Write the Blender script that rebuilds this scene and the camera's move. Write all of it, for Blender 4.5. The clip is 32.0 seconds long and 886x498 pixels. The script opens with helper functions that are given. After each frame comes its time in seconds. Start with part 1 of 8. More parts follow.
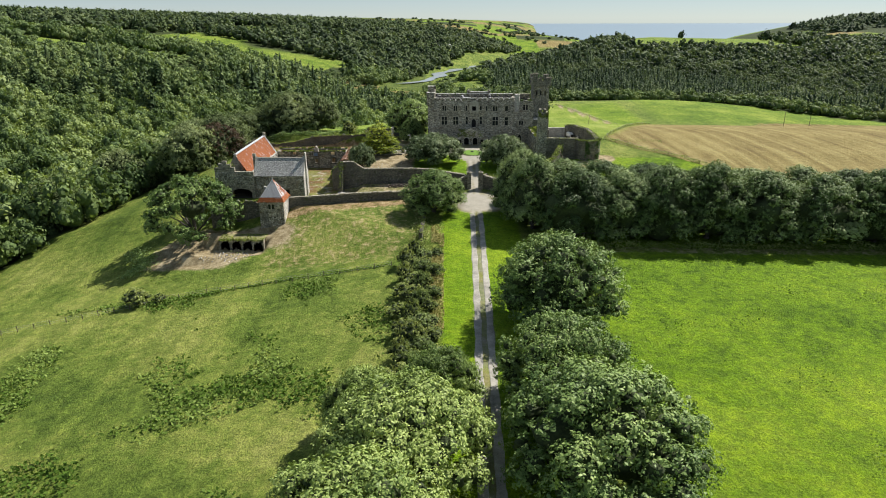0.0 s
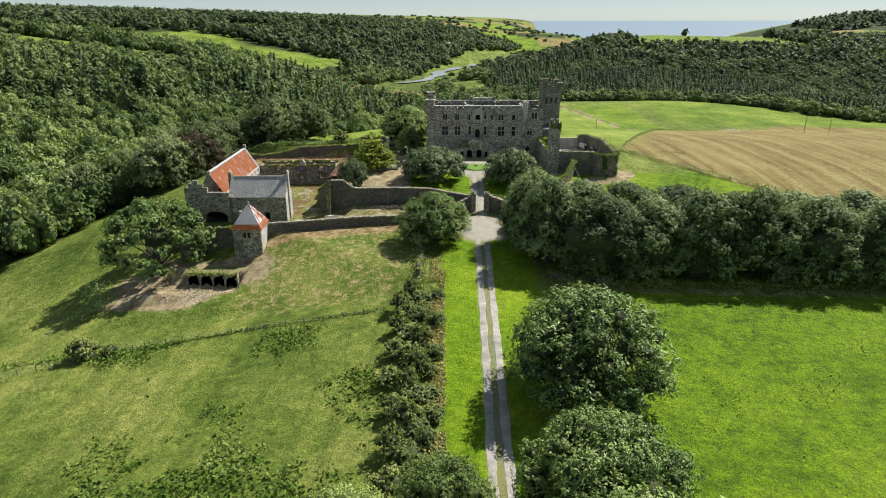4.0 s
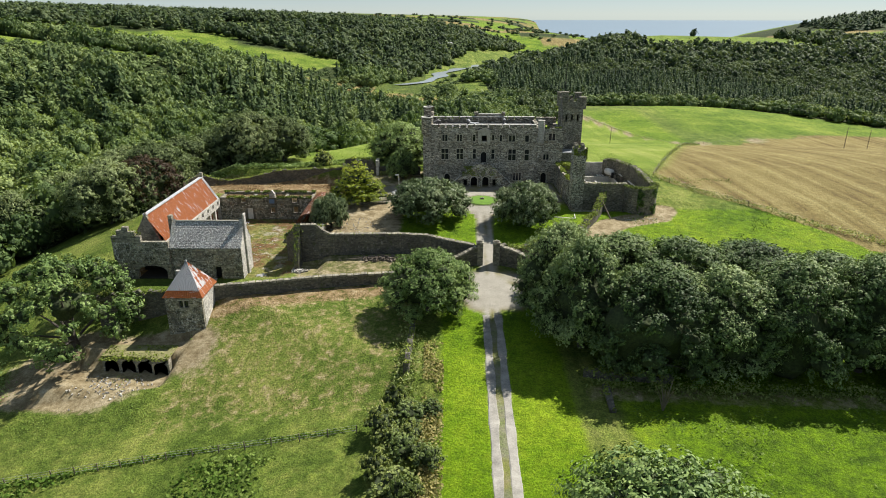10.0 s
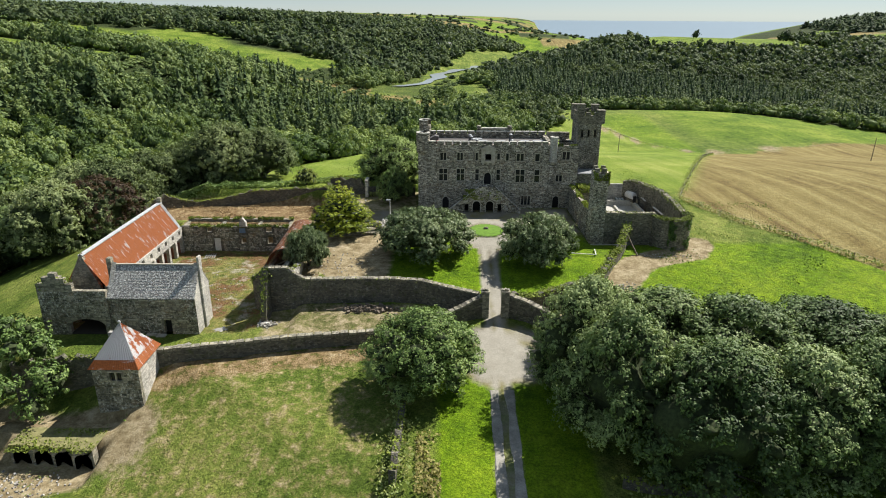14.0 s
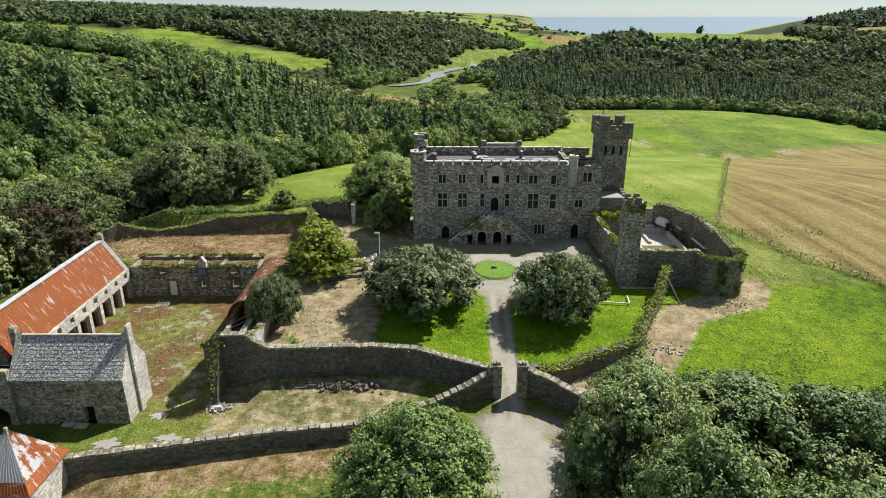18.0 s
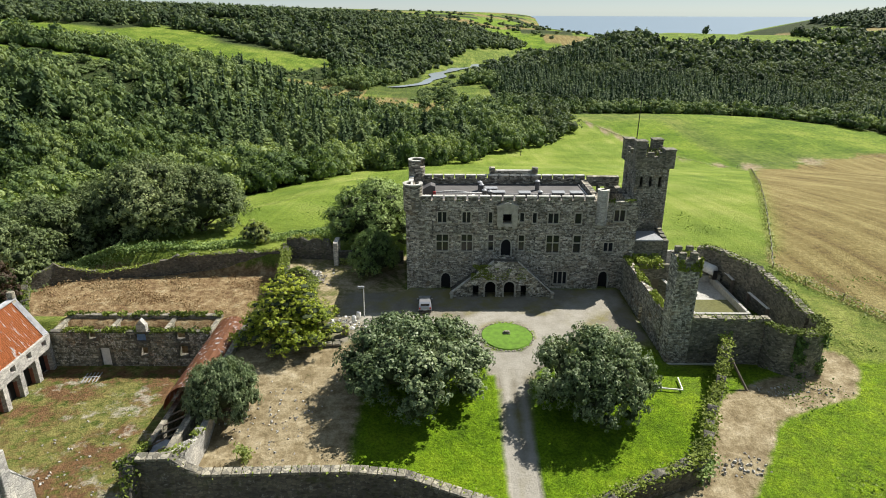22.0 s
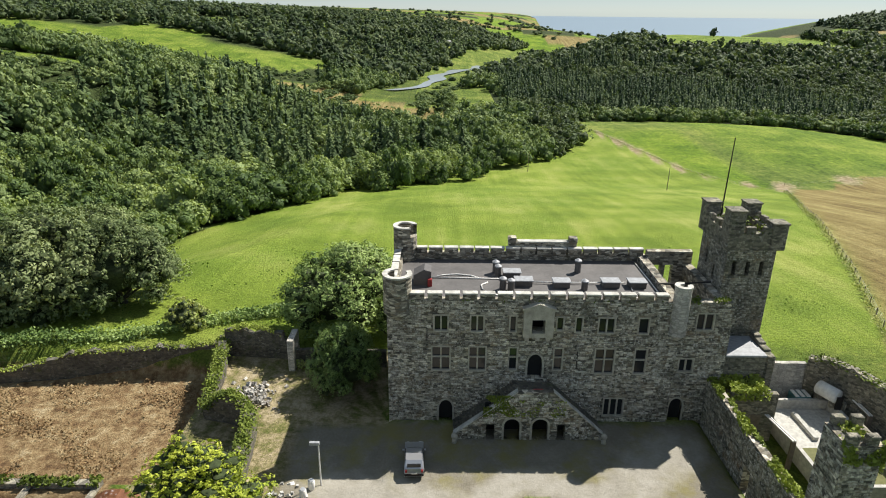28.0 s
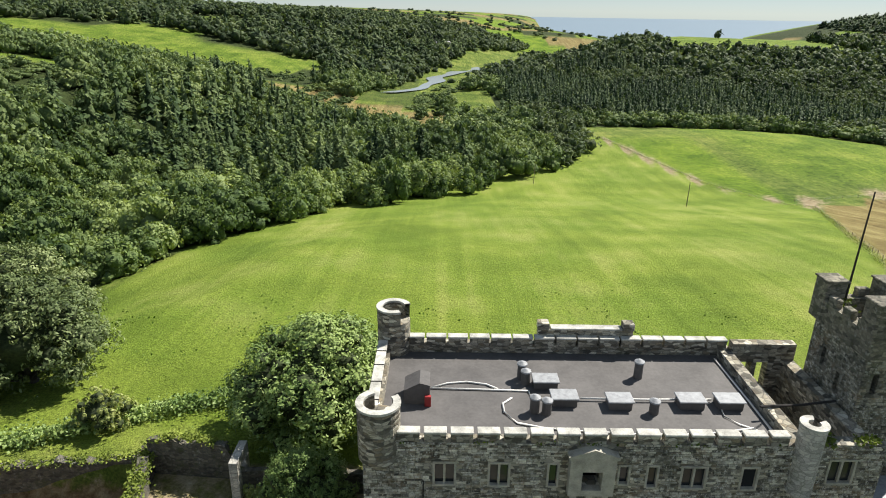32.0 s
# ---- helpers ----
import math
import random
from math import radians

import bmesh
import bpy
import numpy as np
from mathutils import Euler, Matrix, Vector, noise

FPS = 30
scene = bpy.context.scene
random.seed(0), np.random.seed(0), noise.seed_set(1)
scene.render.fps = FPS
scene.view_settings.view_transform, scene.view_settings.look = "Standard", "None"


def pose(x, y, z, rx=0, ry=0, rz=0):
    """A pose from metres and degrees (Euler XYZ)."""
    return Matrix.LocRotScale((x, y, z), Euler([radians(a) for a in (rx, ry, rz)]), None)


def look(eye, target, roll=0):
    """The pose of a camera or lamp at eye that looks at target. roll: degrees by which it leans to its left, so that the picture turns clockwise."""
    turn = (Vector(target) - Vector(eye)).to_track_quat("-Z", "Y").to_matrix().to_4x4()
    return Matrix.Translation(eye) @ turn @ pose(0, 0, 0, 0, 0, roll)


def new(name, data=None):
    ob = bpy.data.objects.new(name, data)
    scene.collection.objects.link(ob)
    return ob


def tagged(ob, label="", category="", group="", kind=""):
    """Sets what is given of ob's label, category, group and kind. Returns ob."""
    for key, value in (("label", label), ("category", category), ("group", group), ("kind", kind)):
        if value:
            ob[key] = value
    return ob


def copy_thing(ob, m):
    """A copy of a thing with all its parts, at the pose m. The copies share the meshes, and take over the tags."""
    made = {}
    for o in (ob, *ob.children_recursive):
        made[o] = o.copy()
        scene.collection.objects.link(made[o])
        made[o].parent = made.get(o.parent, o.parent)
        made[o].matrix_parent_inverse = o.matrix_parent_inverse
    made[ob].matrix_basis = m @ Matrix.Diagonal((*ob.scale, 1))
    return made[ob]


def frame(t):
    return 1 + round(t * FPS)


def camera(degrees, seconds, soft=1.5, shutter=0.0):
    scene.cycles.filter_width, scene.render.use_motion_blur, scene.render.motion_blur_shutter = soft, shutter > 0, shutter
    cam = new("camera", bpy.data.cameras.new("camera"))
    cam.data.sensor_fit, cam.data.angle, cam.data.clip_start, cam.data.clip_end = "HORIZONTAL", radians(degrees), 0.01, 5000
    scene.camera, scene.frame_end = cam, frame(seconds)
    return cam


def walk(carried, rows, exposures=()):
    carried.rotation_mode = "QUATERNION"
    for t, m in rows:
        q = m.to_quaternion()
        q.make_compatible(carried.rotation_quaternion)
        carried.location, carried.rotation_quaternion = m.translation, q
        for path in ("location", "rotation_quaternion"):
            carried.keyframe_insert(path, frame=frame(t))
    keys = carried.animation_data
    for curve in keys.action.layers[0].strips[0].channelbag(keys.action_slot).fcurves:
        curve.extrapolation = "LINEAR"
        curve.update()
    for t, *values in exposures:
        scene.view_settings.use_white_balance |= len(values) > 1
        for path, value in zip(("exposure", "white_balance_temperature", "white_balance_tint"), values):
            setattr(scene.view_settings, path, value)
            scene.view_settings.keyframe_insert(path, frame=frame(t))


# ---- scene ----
cam = camera(70.0, 32.0, 1.0)
PATH = [
    (0, (5.063, -199.239, 37.283), (5.059, -197.361, 36.597), -0.1),
    (1, (5.078, -194.253, 37.237), (5.07, -192.374, 36.551), -0.1),
    (2, (4.798, -189.342, 37.379), (4.794, -187.464, 36.69), -0.1),
    (3, (4.663, -184.511, 37.649), (4.661, -182.635, 36.957), -0.1),
    (6, (4.731, -169.201, 38.027), (4.73, -167.326, 37.332), -0.0),
    (8, (4.953, -158.605, 38.168), (4.95, -156.73, 37.472), 0.0),
    (10, (5.132, -148.085, 38.202), (5.127, -146.21, 37.505), 0.1),
    (12, (5.128, -137.849, 38.309), (5.129, -135.975, 37.609), 0.2),
    (13, (5.004, -132.896, 38.336), (5.007, -131.022, 37.639), 0.4),
    (16.5, (5.213, -114.689, 38.21), (5.213, -112.816, 37.508), 0.1),
    (18, (5.137, -106.701, 38.175), (5.139, -104.829, 37.47), 0.0),
    (19, (5.082, -101.437, 38.145), (5.084, -99.564, 37.442), 0.1),
    (20.5, (4.949, -93.319, 38.205), (4.953, -91.447, 37.5), 0.2),
    (22, (5.173, -85.268, 38.429), (5.175, -83.398, 37.721), 0.2),
    (23, (5.347, -79.912, 38.494), (5.346, -78.041, 37.786), 0.2),
    (28, (5.044, -53.583, 38.801), (5.051, -51.713, 38.091), 0.6),
    (32, (4.599, -32.263, 38.296), (4.612, -30.392, 37.587), 0.9),
]
walk(cam, [(t, look(eye, target, roll)) for t, eye, target, roll in PATH])

# ---------------------------------------------------------------- sky and sun
SUN = Vector((0.69, 0.55, 1.0)).normalized()
world = bpy.data.worlds.new("sky")
scene.world = world
world.use_nodes = True
wn = world.node_tree.nodes
sky = wn.new("ShaderNodeTexSky")
sky.sky_type = "NISHITA"
sky.sun_disc = False
sky.sun_elevation = math.asin(SUN.z)
sky.sun_rotation = math.atan2(SUN.x, SUN.y)
sky.altitude = 60
sky.air_density = 0.7
sky.dust_density = 0.0
sky.ozone_density = 2.0
wn["Background"].inputs["Strength"].default_value = 0.07
pale = wn.new("ShaderNodeHueSaturation")
pale.inputs["Saturation"].default_value = 0.85
world.node_tree.links.new(sky.outputs["Color"], pale.inputs["Color"])
tint = wn.new("ShaderNodeVectorMath")
tint.operation = "MULTIPLY"
tint.inputs[1].default_value = (0.95, 0.97, 0.95)
world.node_tree.links.new(pale.outputs["Color"], tint.inputs[0])
# even pale blue mixed in, to dim the horizon and keep fill light
even_sky = wn.new("ShaderNodeMix")
even_sky.data_type = "RGBA"
even_sky.inputs["Factor"].default_value = 0.5
even_sky.inputs["B"].default_value = (3.0, 3.7, 4.4, 1)
world.node_tree.links.new(tint.outputs[0], even_sky.inputs["A"])
world.node_tree.links.new(even_sky.outputs["Result"], wn["Background"].inputs["Color"])
sun_data = bpy.data.lights.new("sun", "SUN")
sun_data.energy = 5.0
scene.view_settings.exposure = 0.64
sun_data.angle = radians(0.53)
sun_data.color = (1.0, 0.95, 0.87)
sun = new("sun", sun_data)
sun.rotation_mode = "QUATERNION"
sun.rotation_quaternion = SUN.to_track_quat("Z", "Y")


# ---------------------------------------------------------------- materials
def nodes_of(name):
    m = bpy.data.materials.new(name)
    m.use_nodes = True
    return m, m.node_tree, m.node_tree.nodes["Principled BSDF"]


def nd(t, kind, **inputs):
    n = t.nodes.new("ShaderNode" + kind)
    for k, v in inputs.items():
        n.inputs[k.replace("_", " ")].default_value = v
    return n


def wire(t, a, b):
    t.links.new(a, b)


def ramp(t, fac, stops):
    n = t.nodes.new("ShaderNodeValToRGB")
    el = n.color_ramp.elements
    while len(el) < len(stops):
        el.new(0.5)
    for e, (pos, col) in zip(el, stops):
        e.position, e.color = pos, (*col, 1)
    wire(t, fac, n.inputs["Fac"])
    return n.outputs["Color"]


def mixc(t, fac, a, b, mode="MIX"):
    n = t.nodes.new("ShaderNodeMix")
    n.data_type, n.blend_type = "RGBA", mode
    for sock, v in ((n.inputs["Factor"], fac), (n.inputs["A"], a), (n.inputs["B"], b)):
        if hasattr(v, "links"):
            wire(t, v, sock)
        elif isinstance(v, (int, float)):
            sock.default_value = v
        else:
            sock.default_value = (*v, 1)
    return n.outputs["Result"]


def math_(t, op, a, b=0.0):
    n = t.nodes.new("ShaderNodeMath")
    n.operation = op
    for sock, v in zip(n.inputs, (a, b)):
        if hasattr(v, "links"):
            wire(t, v, sock)
        else:
            sock.default_value = v
    return n.outputs[0]


def place(t):
    g = t.nodes.new("ShaderNodeNewGeometry")
    return g.outputs["Position"]


def noise_(t, vec, scale, detail=4.0, rough=0.55):
    n = nd(t, "TexNoise", Scale=scale, Detail=detail, Roughness=rough)
    wire(t, vec, n.inputs["Vector"])
    return n.outputs["Fac"]


def bump_(t, bsdf, height, strength, distance):
    n = nd(t, "Bump", Strength=strength, Distance=distance)
    wire(t, height, n.inputs["Height"])
    wire(t, n.outputs["Normal"], bsdf.inputs["Normal"])


def plain(name, col, rough=0.7, metal=0.0, vary=0.25, scale=3.0):
    """A surface with soft stains and a fine grain."""
    m, t, b = nodes_of(name)
    p = place(t)
    n1, n2 = noise_(t, p, scale), noise_(t, p, scale * 9, 5)
    dark = tuple(c * (1 - vary) for c in col)
    lite = tuple(min(1, c * (1 + vary)) for c in col)
    c = ramp(t, n1, [(0.3, dark), (0.7, lite)])
    c = mixc(t, 0.35, c, ramp(t, n2, [(0.3, dark), (0.7, lite)]))
    wire(t, c, b.inputs["Base Color"])
    b.inputs["Roughness"].default_value = rough
    b.inputs["Metallic"].default_value = metal
    bump_(t, b, n2, 0.3, 0.02)
    return m


def masonry(name, tones, cell=(0.55, 0.24), moss=0.25, lichen=0.2, joint=0.6):
    """Coursed rubble: stones of several greys, dark joints, lichen and moss in patches."""
    m, t, b = nodes_of(name)
    p = place(t)
    warp = nd(t, "TexNoise", Scale=1.3, Detail=2.0)
    wire(t, p, warp.inputs["Vector"])
    add = t.nodes.new("ShaderNodeVectorMath")
    add.operation = "MULTIPLY_ADD"
    wire(t, warp.outputs["Color"], add.inputs[0])
    add.inputs[1].default_value = (0.25, 0.25, 0.1)
    wire(t, p, add.inputs[2])
    mp = t.nodes.new("ShaderNodeMapping")
    mp.inputs["Scale"].default_value = (1 / cell[0], 1 / cell[0], 1 / cell[1])
    wire(t, add.outputs[0], mp.inputs["Vector"])
    v = nd(t, "TexVoronoi", Scale=1.0, Randomness=0.8)
    wire(t, mp.outputs[0], v.inputs["Vector"])
    e = nd(t, "TexVoronoi", Scale=1.0, Randomness=0.8)
    e.feature = "DISTANCE_TO_EDGE"
    wire(t, mp.outputs[0], e.inputs["Vector"])
    sep = t.nodes.new("ShaderNodeSeparateColor")
    wire(t, v.outputs["Color"], sep.inputs[0])
    c = ramp(t, sep.outputs[0], [(i / (len(tones) - 1), tn) for i, tn in enumerate(tones)])
    big, fine = noise_(t, p, 0.35, 5), noise_(t, p, 14, 5)
    c = mixc(t, 0.7, c, ramp(t, fine, [(0.25, (0.55,) * 3), (0.75, (1.25,) * 3)]), "MULTIPLY")
    c = mixc(t, 1.0, c, ramp(t, big, [(0.3, (0.62, 0.62, 0.62)), (0.7, (1.15, 1.12, 1.05))]), "MULTIPLY")
    jf = ramp(t, e.outputs["Distance"], [(0.02, (joint,) * 3), (0.1, (0, 0, 0))])
    c = mixc(t, jf, c, (0.09, 0.085, 0.075))
    lf = ramp(t, noise_(t, p, 5.0 if lichen > 0.8 else 2.2, 8, 0.7), [(0.51 if lichen > 0.8 else 0.58, (0, 0, 0)), (0.56 if lichen > 0.8 else 0.66, (lichen,) * 3)])
    c = mixc(t, lf, c, (0.7, 0.7, 0.66) if lichen > 0.8 else (0.55, 0.55, 0.5))
    mf = ramp(t, noise_(t, p, 0.9, 7, 0.65), [(0.55, (0, 0, 0)), (0.7, (moss,) * 3)])
    c = mixc(t, mf, c, (0.07, 0.085, 0.03))
    wire(t, c, b.inputs["Base Color"])
    b.inputs["Roughness"].default_value = 0.92
    h = math_(t, "ADD", math_(t, "MULTIPLY", math_(t, "MINIMUM", e.outputs["Distance"], 0.14), 4.0), math_(t, "MULTIPLY", fine, 0.5))
    bump_(t, b, h, 0.8, 0.06)
    return m


def island_stone(name, tones):
    """Separate stones: each takes its own tone."""
    m, t, b = nodes_of(name)
    g = t.nodes.new("ShaderNodeNewGeometry")
    o = t.nodes.new("ShaderNodeObjectInfo")
    p = place(t)
    r = math_(t, "FRACT", math_(t, "ADD", g.outputs["Random Per Island"], o.outputs["Random"]))
    c = ramp(t, r, [(i / (len(tones) - 1), tn) for i, tn in enumerate(tones)])
    fine, big = noise_(t, p, 9, 6, 0.65), noise_(t, p, 0.4, 4)
    c = mixc(t, 0.8, c, ramp(t, fine, [(0.25, (0.5,) * 3), (0.75, (1.3,) * 3)]), "MULTIPLY")
    c = mixc(t, 1.0, c, ramp(t, big, [(0.32, (0.62, 0.62, 0.6)), (0.5, (1.0,) * 3), (0.68, (1.25, 1.22, 1.15))]), "MULTIPLY")
    c = mixc(t, 0.9, c, ramp(t, noise_(t, p, 1.7, 6, 0.75), [(0.36, (0.42,) * 3), (0.5, (1.0,) * 3), (0.64, (1.25,) * 3)]), "MULTIPLY")
    lf = ramp(t, noise_(t, p, 3.4, 8, 0.78), [(0.52, (0, 0, 0)), (0.58, (0.9,) * 3)])
    c = mixc(t, math_(t, "MULTIPLY", lf, ramp(t, noise_(t, p, 0.16, 3), [(0.4, (0.45,) * 3), (0.6, (1.0,) * 3)])), c, (0.72, 0.7, 0.63))
    stain = ramp(t, noise_(t, p, 0.55, 6, 0.7), [(0.55, (0, 0, 0)), (0.68, (0.6,) * 3)])
    c = mixc(t, stain, c, (0.26, 0.17, 0.08))
    damp = ramp(t, noise_(t, p, 0.3, 6, 0.65), [(0.55, (0, 0, 0)), (0.66, (0.7,) * 3)])
    c = mixc(t, damp, c, (0.06, 0.058, 0.04))
    wire(t, c, b.inputs["Base Color"])
    b.inputs["Roughness"].default_value = 0.92
    bump_(t, b, fine, 0.6, 0.04)
    return m


def leafy(name, dark, mid, lite, gloss=0.55, through_=0.25):
    """Leaves: each has its own green, with broader drifts over the crown; some light passes through."""
    m, t, b = nodes_of(name)
    g = t.nodes.new("ShaderNodeNewGeometry")
    p = place(t)
    o = t.nodes.new("ShaderNodeObjectInfo")
    big = noise_(t, p, 0.09, 4)
    f = math_(t, "ADD", math_(t, "MULTIPLY", g.outputs["Random Per Island"], 0.4), math_(t, "MULTIPLY", math_(t, "SUBTRACT", big, 0.2), 1.4))
    f = math_(t, "ADD", f, math_(t, "MULTIPLY", math_(t, "SUBTRACT", o.outputs["Random"], 0.5), 0.25))
    c = ramp(t, f, [(0.2, dark), (0.55, mid), (0.95, lite)])
    wire(t, c, b.inputs["Base Color"])
    b.inputs["Roughness"].default_value = gloss
    b.inputs["Specular IOR Level"].default_value = 0.18 if gloss < 0.75 else 0.06
    tr = t.nodes.new("ShaderNodeBsdfTranslucent")
    wire(t, mixc(t, 1.0, c, (1.3, 1.3, 0.6), "MULTIPLY"), tr.inputs["Color"])
    mx = t.nodes.new("ShaderNodeMixShader")
    mx.inputs[0].default_value = through_
    wire(t, b.outputs[0], mx.inputs[1])
    wire(t, tr.outputs[0], mx.inputs[2])
    wire(t, mx.outputs[0], t.nodes["Material Output"].inputs["Surface"])
    return m


def tree_mass(name, dark, mid, lite, rough_form=0.0, through_=0.0):
    """Foliage of the distant woods: each tree its own green, mottled leaf by leaf; with rough_form the bump's hollows
    are painted darker.
    """
    m, t, b = nodes_of(name)
    p = place(t)
    g = t.nodes.new("ShaderNodeNewGeometry")
    at = t.nodes.new("ShaderNodeAttribute")
    at.attribute_name = "tone"
    fine = noise_(t, p, 1.1, 5, 0.7)
    drift = noise_(t, p, 0.02, 3)
    f = math_(t, "ADD", math_(t, "MULTIPLY", at.outputs["Fac"], 0.55), math_(t, "MULTIPLY", math_(t, "SUBTRACT", drift, 0.22), 0.9))
    # this noise also drives the bump, so its crevices are shaded by colour
    f = math_(t, "ADD", f, math_(t, "MULTIPLY", math_(t, "SUBTRACT", fine, 0.5), 0.9))
    if not rough_form:
        f = math_(t, "ADD", f, math_(t, "MULTIPLY", math_(t, "SUBTRACT", g.outputs["Random Per Island"], 0.5), 0.25))
    c = ramp(t, f, [(0.15, dark), (0.5, mid), (0.9, lite)])
    wire(t, c, b.inputs["Base Color"])
    b.inputs["Roughness"].default_value = 0.65
    b.inputs["Specular IOR Level"].default_value = 0.1
    if rough_form:
        bump_(t, b, fine, rough_form, 0.7)
    if through_:
        tr = t.nodes.new("ShaderNodeBsdfTranslucent")
        wire(t, mixc(t, 1.0, c, (1.3, 1.3, 0.6), "MULTIPLY"), tr.inputs["Color"])
        mx = t.nodes.new("ShaderNodeMixShader")
        mx.inputs[0].default_value = through_
        wire(t, b.outputs[0], mx.inputs[1])
        wire(t, tr.outputs[0], mx.inputs[2])
        wire(t, mx.outputs[0], t.nodes["Material Output"].inputs["Surface"])
    return m


GREYS = [(0.06, 0.056, 0.045), (0.5, 0.465, 0.37), (0.17, 0.158, 0.13), (0.78, 0.74, 0.62), (0.3, 0.255, 0.18), (0.085, 0.08, 0.066), (0.62, 0.575, 0.46)]
M_stone = masonry("grey_rubble", GREYS, (0.5, 0.2))
M_wallstone = masonry("field_rubble", [(0.163, 0.152, 0.121), (0.326, 0.304, 0.243), (0.479, 0.446, 0.349), (0.239, 0.223, 0.172)], (0.55, 0.3), moss=0.5, lichen=0.35)
M_mossy = masonry("mossy_rubble", [(0.073, 0.068, 0.054), (0.145, 0.135, 0.107), (0.213, 0.198, 0.153), (0.097, 0.092, 0.069)], (0.42, 0.22), moss=0.9, joint=0.9, lichen=0.35)
M_pale = masonry("limewash_and_sunlit_rubble", [(0.55, 0.54, 0.5), (0.68, 0.66, 0.61), (0.42, 0.41, 0.38), (0.6, 0.58, 0.54)], (0.5, 0.25), moss=0.2, lichen=0.4, joint=0.4)
M_towerstone = masonry("tower_rubble", [(0.085, 0.085, 0.063), (0.238, 0.221, 0.174), (0.357, 0.332, 0.261), (0.119, 0.115, 0.087)], (0.4, 0.2), moss=0.6, lichen=0.45)
M_block = island_stone("facing_stone", GREYS)
M_block_dark = island_stone("mossy_facing_stone", [(0.090, 0.090, 0.067), (0.270, 0.252, 0.193), (0.144, 0.144, 0.100), (0.432, 0.405, 0.318), (0.306, 0.279, 0.201), (0.108, 0.108, 0.075)])
M_dressed = plain("dressed_limestone", (0.4, 0.375, 0.305), 0.85, vary=0.4, scale=1.5)
M_cope = plain("lichened_coping", (0.46, 0.45, 0.4), 0.9, vary=0.6, scale=1.2)
# near-black sheets stand in for the unlit space behind openings
M_dark = plain("unlit_space_black", (0.012, 0.012, 0.012), 0.9)
M_felt = plain("roofing_felt", (0.1, 0.094, 0.09), 0.75, vary=0.35, scale=0.5)
M_pipe = plain("white_plastic_pipe", (0.75, 0.74, 0.7), 0.5, vary=0.15)
M_lead = plain("grey_lead_flashing", (0.3, 0.31, 0.32), 0.5, vary=0.35)
M_wood = plain("weathered_timber", (0.16, 0.13, 0.1), 0.85, vary=0.4)
M_darkwood = plain("dark_timber", (0.018, 0.015, 0.013), 0.8, vary=0.4)
M_red = plain("red_paint", (0.35, 0.03, 0.03), 0.5)
M_white = plain("white_plaster", (0.72, 0.71, 0.67), 0.85, vary=0.2)
M_ivy = leafy("moss_and_ivy", (0.042, 0.063, 0.017), (0.126, 0.168, 0.028), (0.28, 0.336, 0.063), 0.7, 0.15)
M_leaf_oak = leafy("oak_leaves", (0.048, 0.088, 0.026), (0.135, 0.213, 0.058), (0.317, 0.411, 0.133), 0.5, 0.1)
M_leaf_lime = leafy("lime_leaves", (0.057, 0.100, 0.025), (0.172, 0.249, 0.061), (0.385, 0.470, 0.145), 0.5, 0.12)
M_leaf_bank = leafy("bank_tree_leaves", (0.059, 0.089, 0.034), (0.157, 0.206, 0.080), (0.314, 0.364, 0.166), 0.6, 0.15)
M_leaf_grove = leafy("grove_leaves", (0.039, 0.069, 0.024), (0.112, 0.173, 0.054), (0.330, 0.405, 0.165), 0.55, 0.06)
M_leaf_holm = leafy("holm_oak_leaves", (0.053, 0.085, 0.039), (0.133, 0.186, 0.077), (0.336, 0.389, 0.211), 0.42, 0.1)
M_leaf_gold = leafy("golden_cypress_foliage", (0.066, 0.105, 0.013), (0.209, 0.275, 0.028), (0.462, 0.506, 0.066), 0.6, 0.2)
M_leaf_scrub = leafy("scrub_leaves", (0.083, 0.124, 0.03), (0.207, 0.264, 0.075), (0.413, 0.446, 0.165))
M_leaf_willow = leafy("willow_leaves", (0.06, 0.095, 0.03), (0.15, 0.21, 0.065), (0.34, 0.4, 0.16))
M_leaf_wood = tree_mass("woodland_leaves", (0.055, 0.095, 0.034), (0.145, 0.205, 0.07), (0.31, 0.375, 0.14), 0.0, 0.25)
# M_mass greens are darker leaf greens: shade inside the crowns put in as colour
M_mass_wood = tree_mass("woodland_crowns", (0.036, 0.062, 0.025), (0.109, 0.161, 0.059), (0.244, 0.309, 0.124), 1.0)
# ridge conifers: the shade on the ridge's face is put into these greens
M_leaf_fir = tree_mass("conifer_needles", (0.026, 0.054, 0.026), (0.066, 0.105, 0.047), (0.150, 0.198, 0.088), 0.0, 0.15)
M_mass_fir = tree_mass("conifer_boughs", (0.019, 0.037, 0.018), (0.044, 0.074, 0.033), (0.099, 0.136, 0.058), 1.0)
# far greens hold the ridge face's shade as darkness, and haze as blue
M_leaf_far = tree_mass("far_woodland_leaves", (0.033, 0.054, 0.028), (0.082, 0.118, 0.053), (0.173, 0.214, 0.105), 0.0, 0.2)
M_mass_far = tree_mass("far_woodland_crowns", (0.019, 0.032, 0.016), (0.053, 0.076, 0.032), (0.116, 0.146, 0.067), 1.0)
M_leaf_hill = tree_mass("hillside_leaves", (0.05, 0.085, 0.034), (0.13, 0.185, 0.07), (0.27, 0.33, 0.135), 0.0, 0.2)
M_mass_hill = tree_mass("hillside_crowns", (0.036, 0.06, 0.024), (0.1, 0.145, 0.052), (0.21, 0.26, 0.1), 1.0)
